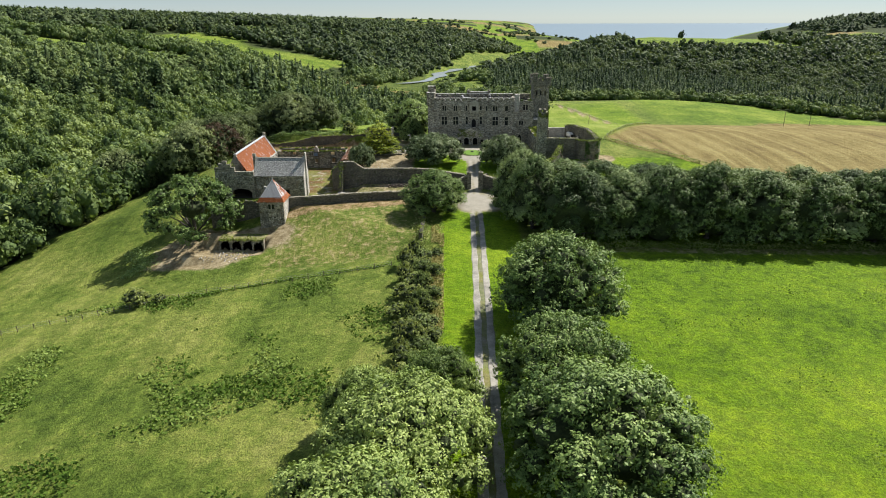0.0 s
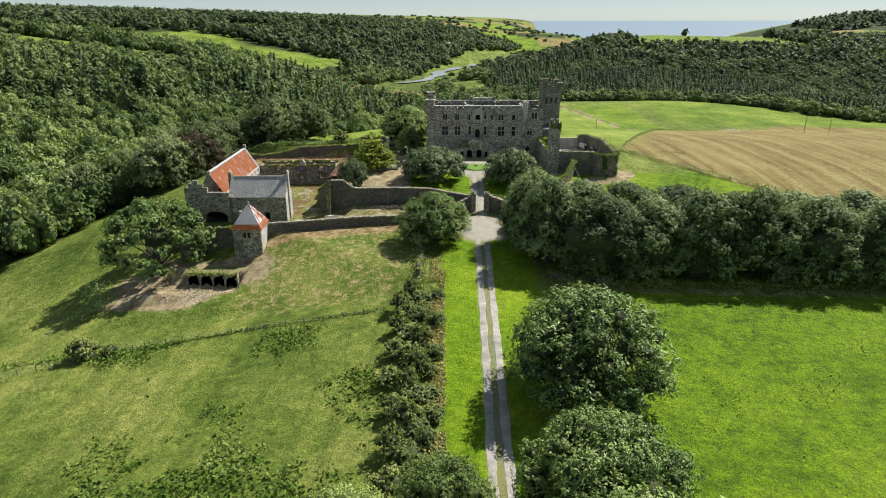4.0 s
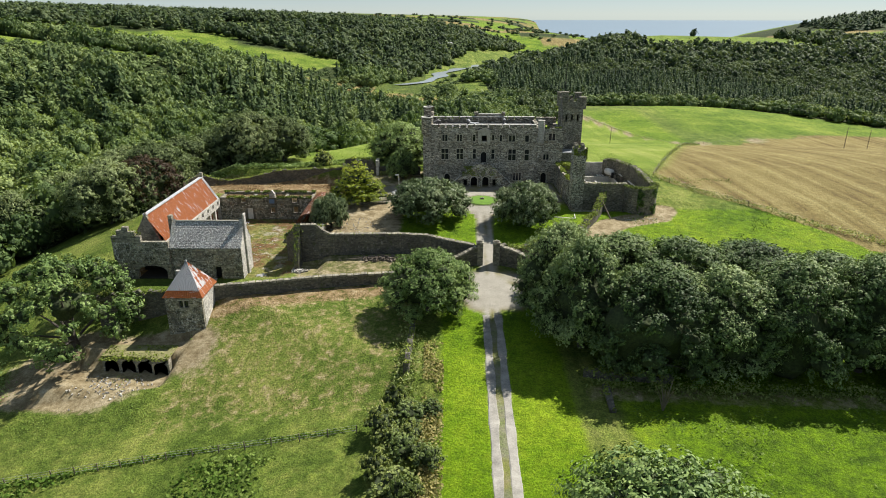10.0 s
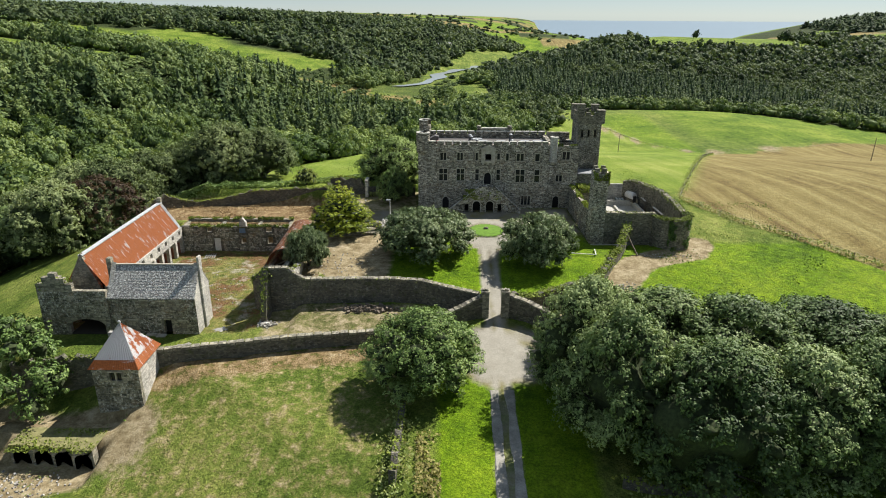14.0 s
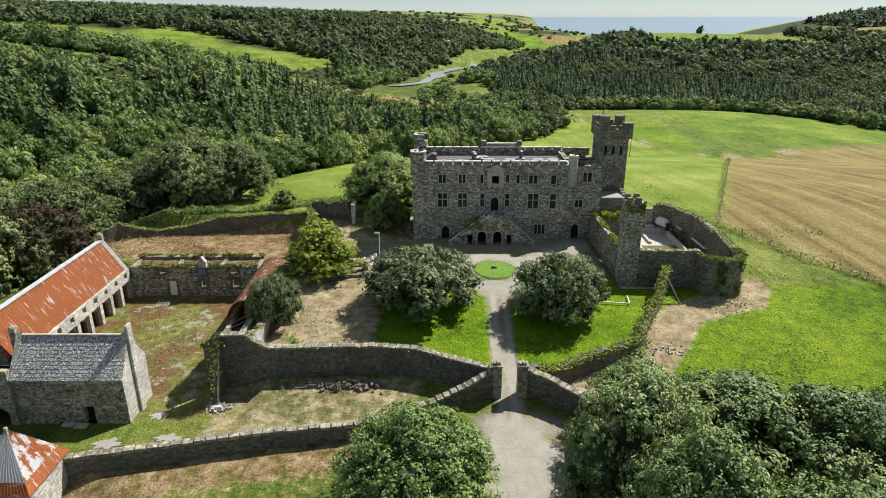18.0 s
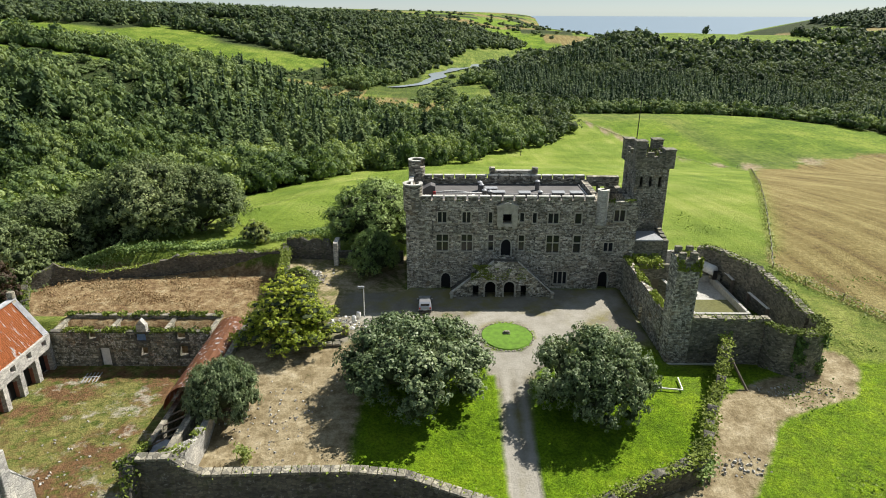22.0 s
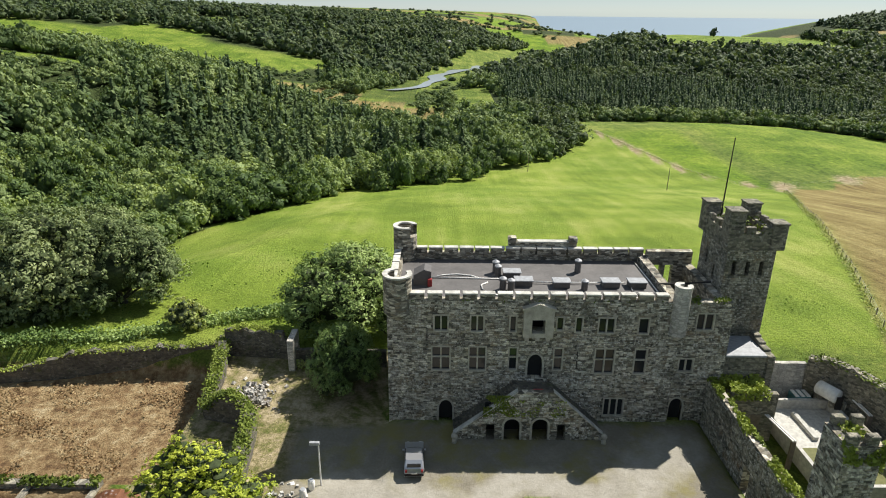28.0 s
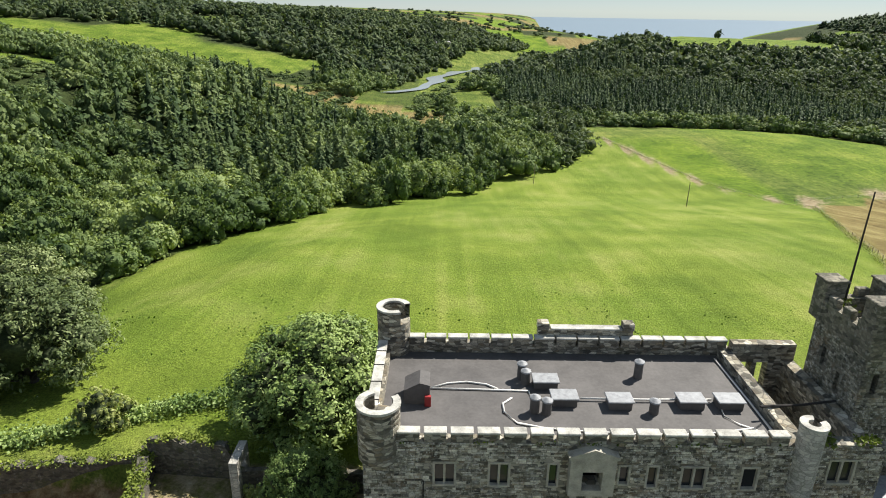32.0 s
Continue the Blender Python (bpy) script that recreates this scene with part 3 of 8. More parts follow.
def build_ground():
    gx = spread(-66, 68, 0.8, -2600, 3600)
    gy = spread(-176, 34, 0.8, -420, 4900)
    X, Y = np.meshgrid(gx, gy)
    Z = ground(X, Y)
    rng = np.random.default_rng(4)
    Z = Z + 0.05 * np.sin(X * 0.9 + np.sin(Y * 0.7)) * np.cos(Y * 0.8) * (np.abs(Y + 60) < 140) * (1 - within(X, Y, -52, 34, -54, 14))
    sea = smoothstep(1300, 1700, Y) * (Z < -20)
    Z = np.where(Y > 1500, np.where(Z < -25, -46.0, Z), Z)
    nx, ny = len(gx), len(gy)
    co = np.stack([X, Y, Z], -1).reshape(-1, 3)
    i = np.arange(nx * ny).reshape(ny, nx)
    quads = np.stack([i[:-1, :-1], i[:-1, 1:], i[1:, 1:], i[1:, :-1]], -1).reshape(-1, 4)
    ob = mesh_from("ground", co, quads, M_ground, smooth=True)
    me = ob.data
    x, y = X.ravel(), Y.ravel()
    d = near_line(x, y, DRIVE)
    gravel = 0.66 * (1 - smoothstep(0.9, 1.9, d))
    gravel = np.maximum(gravel, 0.95 * within(x, y, -9, 31.2, -16.5, -0.2, 1.5))
    gravel = np.maximum(gravel, 0.95 * (1 - smoothstep(1.3, 2.0, d)) * (y > -58) * (y < -24))
    forecourt = 0.3 * within(x, y, -12, 31, -17.5, -0.2, 1.2)
    ring = np.hypot((x - 13.3), (y + 14.6) * 0.92)
    loop = (ring < 7.2) & (ring > 3.4)
    gravel = np.maximum(gravel, loop * 1.0)
    funnel = (np.abs(x - 13.3) < 0.9 + 0.42 * np.clip(y + 27, 0, 12)) & (y > -27) & (y < -14)
    gravel = np.maximum(gravel, funnel * 1.0)
    gravel[ring < 3.3] = 0
    gravel = np.maximum(gravel, 1 - smoothstep(0.75, 1.25, np.hypot((x - 13.2) / 5.6, (y + 54.5) / 7.6) + 0.1 * np.sin(x * 0.9 + y * 0.6) + 0.08 * np.sin(y * 1.3)))
    earth = 0.85 * within(x, y, -20, -3.5, -40.5, -16, 1.5)
    earth = np.maximum(earth, 0.6 * within(x, y, -21, 3, -53, -41.6, 1))
    earth = np.maximum(earth, 0.62 * within(x, y, -22, 0, -12, 15, 1))
    mound = np.hypot((x + 46) / 19, (y + 68) / 9)
    mound = mound + 0.1 * np.sin(x * 0.31 + y * 0.17) + 0.07 * np.sin(y * 0.52 - x * 0.2)
    earth = np.maximum(earth, 1.0 - smoothstep(0.72, 1.06, mound))
    earth = np.maximum(earth, forecourt)
    dump = near_line(x, y, [(22, -43.8), (29.5, -40.6), (34, -34.5), (38, -28.5), (43, -26), (48.5, -24.2), (51, -20.5)])
    earth = np.maximum(earth, 0.9 * (1 - smoothstep(2.2, 3.6, dump)))
    earth = np.maximum(earth, 0.5 * (1 - smoothstep(1.0, 2.6, near_line(x, y, [(24, -81), (60, -83), (120, -84)]))))
    earth = np.maximum(earth, 0.95 * (1 - smoothstep(1.5, 3.6, near_line(x, y, [(98, 345), (112, 270), (121, 232), (141, 188), (146, 204), (200, 226)]))))
    dead = within(x, y, -59, -21, -9, 13, 1)
    dead = np.maximum(dead, 0.8 * within(x, y, -45, -23, -14.5, -8, 1))
    dead = np.maximum(dead, 0.6 * within(x, y, -51, -21, -48, -14, 1.5))
    dead = np.maximum(dead, 0.62 * (1 - smoothstep(1.5, 3.5, near_line(x, y, [(-31, -58.8), (-4, -54.2)]))))
    dead = np.maximum(dead, 0.4 * within(x, y, -34, 3, -84, -55, 3))
    lawn = within(x, y, 4.6, 21, -400, -57, 0.8)
    lawn = np.maximum(lawn, within(x, y, -3.5, 31, -41, -17.5, 1))
    lawn = np.maximum(lawn, 0.78 * within(x, y, 26, 400, -400, -20, 1))
    lawn = np.maximum(lawn, 0.56 * within(x, y, -60, 145, 16, 330, 4))
    lawn = np.maximum(lawn, 0.42 * smoothstep(145, 170, x) * within(x, y, 140, 500, 240, 420, 5))
    lawn = np.maximum(lawn, (ring < 3.3) * 1.0)
    stubble = within(x, y, 58, 900, -60, 250, 1) * smoothstep(-2, 2, x - np.interp(y, [-60, -25, -10, 8, 186, 250], [96, 75, 64, 57, 140, 240]))
    stubble = np.maximum(stubble, 0.75 * (near_line(x, y, [(-135, 545), (-80, 500), (-38, 455), (0, 425)]) < 34))
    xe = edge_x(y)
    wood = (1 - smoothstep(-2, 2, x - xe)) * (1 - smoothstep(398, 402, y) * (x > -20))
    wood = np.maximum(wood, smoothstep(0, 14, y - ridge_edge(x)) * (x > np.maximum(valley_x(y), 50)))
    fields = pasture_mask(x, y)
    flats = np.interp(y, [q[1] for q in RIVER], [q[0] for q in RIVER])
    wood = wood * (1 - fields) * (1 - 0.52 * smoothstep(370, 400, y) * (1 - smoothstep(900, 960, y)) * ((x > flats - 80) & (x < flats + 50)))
    wood = np.maximum(wood, ((x > 520) & (y > 1100) & (y < 1900) & (natural(x, y) > 6)) * 1.0)
    lawn = np.maximum(lawn, 0.35 * fields)
    cell = np.sin(np.floor((x * 0.9 + y * 0.3) / 120) * 12.9898 + np.floor((y * 0.8 - x * 0.2) / 150) * 78.233) * 43758.5
    cell = cell - np.floor(cell)
    farm = (y > 1150) * 1.0
    lawn = np.where(farm > 0, 0.15 + 0.5 * (cell > 0.55), lawn)
    stubble = np.maximum(stubble, farm * (cell < 0.3))
    wood = np.maximum(wood, farm * ((cell > 0.3) & (cell < 0.42)))
    track = 0.9 * (1 - smoothstep(0.8, 2.2, np.abs(ring - 5.3)))
    track = track * (y > -24)
    for side in (-0.85, 0.85):
        rut = np.abs(x - side - np.interp(y, [q[1] for q in DRIVE], [q[0] for q in DRIVE]))
        track = np.maximum(track, (1 - smoothstep(0.35, 0.8, rut)) * (y > -64) * (y < -20))
    apron = np.hypot((x - 13.2) / 5.6, (y + 54.5) / 7.6) + 0.1 * np.sin(x * 0.9 + y * 0.6) + 0.08 * np.sin(y * 1.3)
    track = np.maximum(track, 1 - smoothstep(0.55, 1.0, apron))
    track = np.maximum(track, 0.8 * (1 - smoothstep(1.6, 3.6, near_line(x, y, [(13.3, -21), (9.5, -16), (5, -12), (-4, -9.5)]))))
    track = np.maximum(track, 0.8 * (1 - smoothstep(1.6, 3.6, near_line(x, y, [(13.3, -21), (18, -15), (23, -8), (28, -4)]))))
    track[ring < 3.3] = 0
    mown = within(x, y, -60, 145, 16, 330, 4) * (1 - smoothstep(-4, 4, x - np.interp(y, [16, 186, 330], [62, 138, 96])))
    olive = within(x, y, -52, -21, -50, -14, 1)
    for name, chans in (("cover", (gravel, earth, lawn)), ("cover_two", (stubble, wood, dead)), ("cover_three", (track, mown, olive))):
        at = me.attributes.new(name, "FLOAT_COLOR", "POINT")
        col = np.ones((nx * ny, 4), np.float32)
        for k, c in enumerate(chans):
            col[:, k] = np.clip(c, 0, 1)
        at.data.foreach_set("color", col.ravel())
    return tagged(ob, "green pasture and lawns sloping down from the castle, with a gravel drive", "ground", kind="structure")


def mesh_from(name, co, faces, material, smooth=False, parent=None):
    """A mesh straight from arrays of corners and of faces with equal corner counts."""
    me = bpy.data.meshes.new(name)
    n = faces.shape[1]
    me.vertices.add(len(co))
    me.vertices.foreach_set("co", np.ascontiguousarray(co, np.float32).ravel())
    me.loops.add(faces.size)
    me.loops.foreach_set("vertex_index", np.ascontiguousarray(faces, np.int32).ravel())
    me.polygons.add(len(faces))
    me.polygons.foreach_set("loop_start", np.arange(0, faces.size, n, dtype=np.int32))
    me.update(calc_edges=True)
    if smooth:
        me.shade_smooth()
    me.materials.append(material)
    ob = new(name, me)
    if parent:
        ob.parent = parent
    return ob


def pasture_mask(x, y):
    """Fields among the woods on the far hillsides: 1 inside a field."""
    m = np.zeros(np.shape(x))
    for x0, y0, x1, y1, hw in ((-620, 570, -440, 630, 80), (-440, 630, -320, 680, 80), (-320, 680, -230, 665, 66), (-230, 665, -165, 670, 45), (-430, 335, -270, 296, 26), (-270, 296, -196, 296, 15), (-135, 545, -80, 500, 26), (-80, 500, -38, 455, 22), (-38, 455, 0, 425, 16), (-320, 900, -120, 1000, 26)):
        m = np.maximum(m, 1 - smoothstep(hw - 3, hw + 3, near_line(np.asarray(x, float), np.asarray(y, float), [(x0, y0), (x1, y1)])))
    far = (np.asarray(y) > 1250) & (np.sin(np.asarray(x) * 0.011 + np.asarray(y) * 0.004) > -0.2)
    ridge = (np.asarray(y) > 800) & (np.asarray(y) < 1250) & (np.asarray(x) > 180)
    return np.maximum(m, np.maximum(far, ridge) * 1.0)


build_ground()

# the two worn wheel tracks of the drive
drive = thing("drive", "pair of pale gravel wheel tracks with grass between them", "drive", kind="structure")
rd = np.random.default_rng(8)
for side in (-1, 1):
    bm = bmesh.new()
    prev = None
    y = -229.0
    while y < -62:
        xc = float(np.interp(y, [q[1] for q in DRIVE], [q[0] for q in DRIVE])) + side * 0.92
        w = 0.52 + 0.06 * math.sin(y * 0.7 + side) + rd.normal() * 0.015
        cur = [bm.verts.new((xc + u * w + rd.normal() * 0.02, y, gz(xc + u * w, y) + (0.055 if abs(u) < 1 else -0.05))) for u in (-1.15, -0.9, 0, 0.9, 1.15)]
        if prev:
            for i in range(4):
                bm.faces.new((prev[i], prev[i + 1], cur[i + 1], cur[i]))
        prev = cur
        y += 0.45
    part("wheel_track", bm, M_gravel, drive)

# the river and the sea
M_river = bpy.data.materials.new("river_water")
M_river.use_nodes = True
_b = M_river.node_tree.nodes["Principled BSDF"]
# pale base colour painted in for sky mirrored in the ripples
_b.inputs["Base Color"].default_value = (0.3, 0.34, 0.35, 1)
_b.inputs["Roughness"].default_value = 0.25
bump_(M_river.node_tree, _b, noise_(M_river.node_tree, place(M_river.node_tree), 0.3, 4), 0.2, 0.3)
bm = bmesh.new()
prev = None
for y in range(590, 1600, 8):
    x = float(np.interp(y, [q[1] for q in RIVER], [q[0] for q in RIVER])) + 7 * math.sin(y * 0.031) + 3 * math.sin(y * 0.083)
    w = float(np.interp(y, [590, 700, 900, 1100, 1600], [6, 8, 11, 17, 55])) * (1 + 0.25 * math.sin(y * 0.055))
    cur = (bm.verts.new((x - w, y, -37.2)), bm.verts.new((x + w, y, -37.2)))
    if prev:
        bm.faces.new((prev[0], prev[1], cur[1], cur[0]))
    prev = cur
tagged(finish(bm, "river", M_river), "pale blue river winding down the wooded valley", "river", kind="structure")
bm = bmesh.new()
rows = [[bm.verts.new((x, y, z)) for x in (-2600, 0, 1500, 3600)] for y, z in ((1450, -38), (2600, -33), (3600, -22), (4890, -4.5))]
for a, b in zip(rows, rows[1:]):
    for k in range(3):
        bm.faces.new((a[k], a[k + 1], b[k + 1], b[k]))
tagged(finish(bm, "sea", M_water, smooth=True), "hazy blue sea on the horizon", "sea", kind="structure")


# ---------------------------------------------------------------- trees
def quad_ball(k):
    """A unit ball of even quads, k to a side of each face."""
    co, fc = [], []
    g = np.linspace(-1, 1, k + 1)
    for axis in range(3):
        for sign in (-1, 1):
            base = len(co)
            for u in g:
                for v in g:
                    p = np.array([0.0, 0.0, 0.0])
                    p[axis], p[(axis + 1) % 3], p[(axis + 2) % 3] = sign, math.tan(u * 0.785), math.tan(v * 0.785) * sign
                    co.append(p / np.linalg.norm(p))
            for a in range(k):
                for b in range(k):
                    q = base + a * (k + 1) + b
                    fc.append((q, q + k + 1, q + k + 2, q + 1))
    return np.array(co), np.array(fc)


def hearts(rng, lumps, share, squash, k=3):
    """Rough bodies for the inside of each lump of a crown, coloured dark in place of shade between the leaves."""
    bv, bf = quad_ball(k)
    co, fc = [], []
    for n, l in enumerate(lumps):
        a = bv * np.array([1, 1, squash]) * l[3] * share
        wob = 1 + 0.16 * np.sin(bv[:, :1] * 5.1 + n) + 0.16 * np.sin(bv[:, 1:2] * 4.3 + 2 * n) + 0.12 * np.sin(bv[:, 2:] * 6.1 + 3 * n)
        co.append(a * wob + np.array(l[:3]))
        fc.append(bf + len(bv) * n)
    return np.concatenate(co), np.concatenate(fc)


def leaf_cloud(rng, n, size, lumps, spread_r, squash, out=1.0):
    """Corners and faces of n leaf sprays in clumps over overlapping lumps."""
    L = np.array(lumps)
    m = max(12, n // 13)
    area = L[:, 3] ** 2
    k = rng.choice(len(L), m, p=area / area.sum())
    v = rng.normal(size=(m, 3))
    v /= np.linalg.norm(v, axis=1)[:, None]
    v[:, 2] = np.where(v[:, 2] < -0.45, -v[:, 2], v[:, 2])
    flat = np.array([1, 1, squash])
    clump = L[k, :3] + v * L[k, 3][:, None] * (0.55 + 0.5 * rng.random(m) ** 0.8)[:, None] * flat
    cr = L[k, 3] * (0.12 + 0.16 * rng.random(m))
    j = rng.integers(0, m, n)
    w = rng.normal(size=(n, 3)) + 0.5 * v[j]
    w /= np.linalg.norm(w, axis=1)[:, None]
    p = clump[j] + w * (cr[j] * (0.4 + 0.65 * rng.random(n)))[:, None]
    nrm = 0.6 * w + 0.85 * v[j] * out + np.array([0, 0, 0.25]) + rng.normal(size=(n, 3)) * 0.42
    nrm /= np.linalg.norm(nrm, axis=1)[:, None]
    a = np.cross(nrm, rng.normal(size=(n, 3)))
    a /= np.linalg.norm(a, axis=1)[:, None] + 1e-9
    b = np.cross(nrm, a)
    s = size * (0.6 + 0.8 * rng.random(n))[:, None]
    co = np.stack([p - a * s * 0.5, p + b * s * 0.25 + nrm * s * 0.1, p + a * s * 0.5, p - b * s * 0.25 + nrm * s * 0.1], 1)
    return co.reshape(-1, 3), np.arange(4 * n).reshape(n, 4)


def crown_lumps(rng, rx, rz, z0, count, size):
    """Lumps spread over the outside of a rounded crown of half-width rx from z0 up, unevenly."""
    out = []
    for i in range(count):
        a = i * 2.39996 + rng.normal() * 0.3
        h = ((i + 0.5) / count) ** 1.0
        h = min(1.0, max(0.0, h + rng.normal() * 0.04))
        prof = math.sqrt(max(0.0, 1 - (1.42 * h - 0.42) ** 2 * (1.0 if h > 0.3 else 0.75)))
        s = size * (0.7 + 0.6 * rng.random())
        rr = max(0.0, rx * prof - s * 0.55) * (0.86 + 0.2 * rng.random())
        out.append((rr * math.cos(a), rr * math.sin(a), z0 + s * 0.6 + max(0.1, rz - 1.35 * s) * h, s))
    return out


def cone_lumps(rng, rx, rz, z0, size):
    """Flat boughs in tiers, ever shorter towards a pointed top."""
    out = []
    for k in range(9):
        h = k / 8
        r = rx * (1 - h) ** 0.7 * (0.85 + 0.3 * rng.random())
        n = max(1, int(2.3 * r))
        a0 = rng.random() * 6.283
        for i in range(n):
            a = a0 + 6.283 * i / n + rng.normal() * 0.25
            for f in (0.82, 0.42):
                rr = r * f * (0.85 + 0.3 * rng.random())
                out.append((rr * math.cos(a), rr * math.sin(a), z0 + rz * 0.94 * h + 0.5 * (1 - f) + rng.normal() * 0.15, size * (0.55 + 0.5 * (1 - h)) * (0.8 + 0.4 * rng.random())))
    return out


def make_tree(name, label, leaf, seed, rx, height, trunk_h, n, leaf_size, lumps=26, lump=None, category="tree", squash=0.85, core=0.55, cone=False):
    """A broad-leaved tree: tapered trunk, limbs into the crown, and a crown of leaf sprays."""
    rng = np.random.default_rng(seed)
    lump = lump or rx * 0.36
    root = thing(name, label, category)
    rz = height - trunk_h
    ls = cone_lumps(rng, rx, rz, trunk_h, lump) if cone else crown_lumps(rng, rx, rz, trunk_h, lumps, lump)
    bm = bmesh.new()
    tr = 0.028 * height + 0.12
    lean = rng.normal(size=2) * 0.25
    top = (lean[0], lean[1], trunk_h + rz * 0.45)
    tube(bm, [(0, 0, -0.6), (0, 0, 0.3), (lean[0] * 0.5, lean[1] * 0.5, trunk_h), top], [tr * 1.5, tr, tr * 0.75, tr * 0.4], 9)
    part("trunk", bm, M_bark, root)
    for l in sorted(ls, key=lambda q: -q[3])[:9]:
        bm = bmesh.new()
        s = Vector((lean[0] * 0.6, lean[1] * 0.6, trunk_h * (0.7 + 0.5 * rng.random())))
        e = Vector(l[:3])
        mid = s.lerp(e, 0.5) + Vector((0, 0, 0.3))
        tube(bm, [s, mid, e], [tr * 0.42, tr * 0.28, tr * 0.08], 6)
        part("limb", bm, M_bark, root)
    co, fc = leaf_cloud(rng, n, leaf_size, ls, rx, squash)
    crown = mesh_from("crown", co, fc, leaf, parent=root)
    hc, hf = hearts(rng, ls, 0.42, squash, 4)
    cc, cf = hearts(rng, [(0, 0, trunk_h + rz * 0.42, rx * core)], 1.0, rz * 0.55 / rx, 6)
    inner = mesh_from("crown_shade_core", np.concatenate([hc, cc]), np.concatenate([hf, cf + len(hc)]), M_inner, smooth=True, parent=crown)
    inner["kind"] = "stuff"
    return root


def set_tree(src, x, y, s=1.0, turn=0.0, dz=0.0, sz=None):
    ob = copy_thing(src, pose(x, y, gz(x, y) + dz, 0, 0, turn))
    ob.scale = (s, s, sz or s)
    return ob


def wood_leaves(rng, n, size, lumps, squash):
    """Leaf sprays lying over the lumps of a crown seen from afar."""
    L = np.array(lumps)
    k = rng.choice(len(L), n, p=L[:, 3] ** 2 / (L[:, 3] ** 2).sum())
    v = rng.normal(size=(n, 3))
    v /= np.linalg.norm(v, axis=1)[:, None]
    v[:, 2] = np.where(v[:, 2] < -0.35, -v[:, 2], v[:, 2])
    p = L[k, :3] + v * (L[k, 3] * (0.74 + 0.3 * rng.random(n)))[:, None] * np.array([1, 1, squash])
    nrm = v + rng.normal(size=(n, 3)) * 0.38
    nrm /= np.linalg.norm(nrm, axis=1)[:, None]
    a = np.cross(nrm, rng.normal(size=(n, 3)))
    a /= np.linalg.norm(a, axis=1)[:, None] + 1e-9
    b = np.cross(nrm, a)
    s = size * (0.55 + 0.8 * rng.random(n))[:, None]
    co = np.stack([p - a * s * 0.5, p - b * s * 0.42, p + a * s * 0.5, p + b * s * 0.42], 1)
    return co.reshape(-1, 3), np.arange(4 * n).reshape(n, 4)


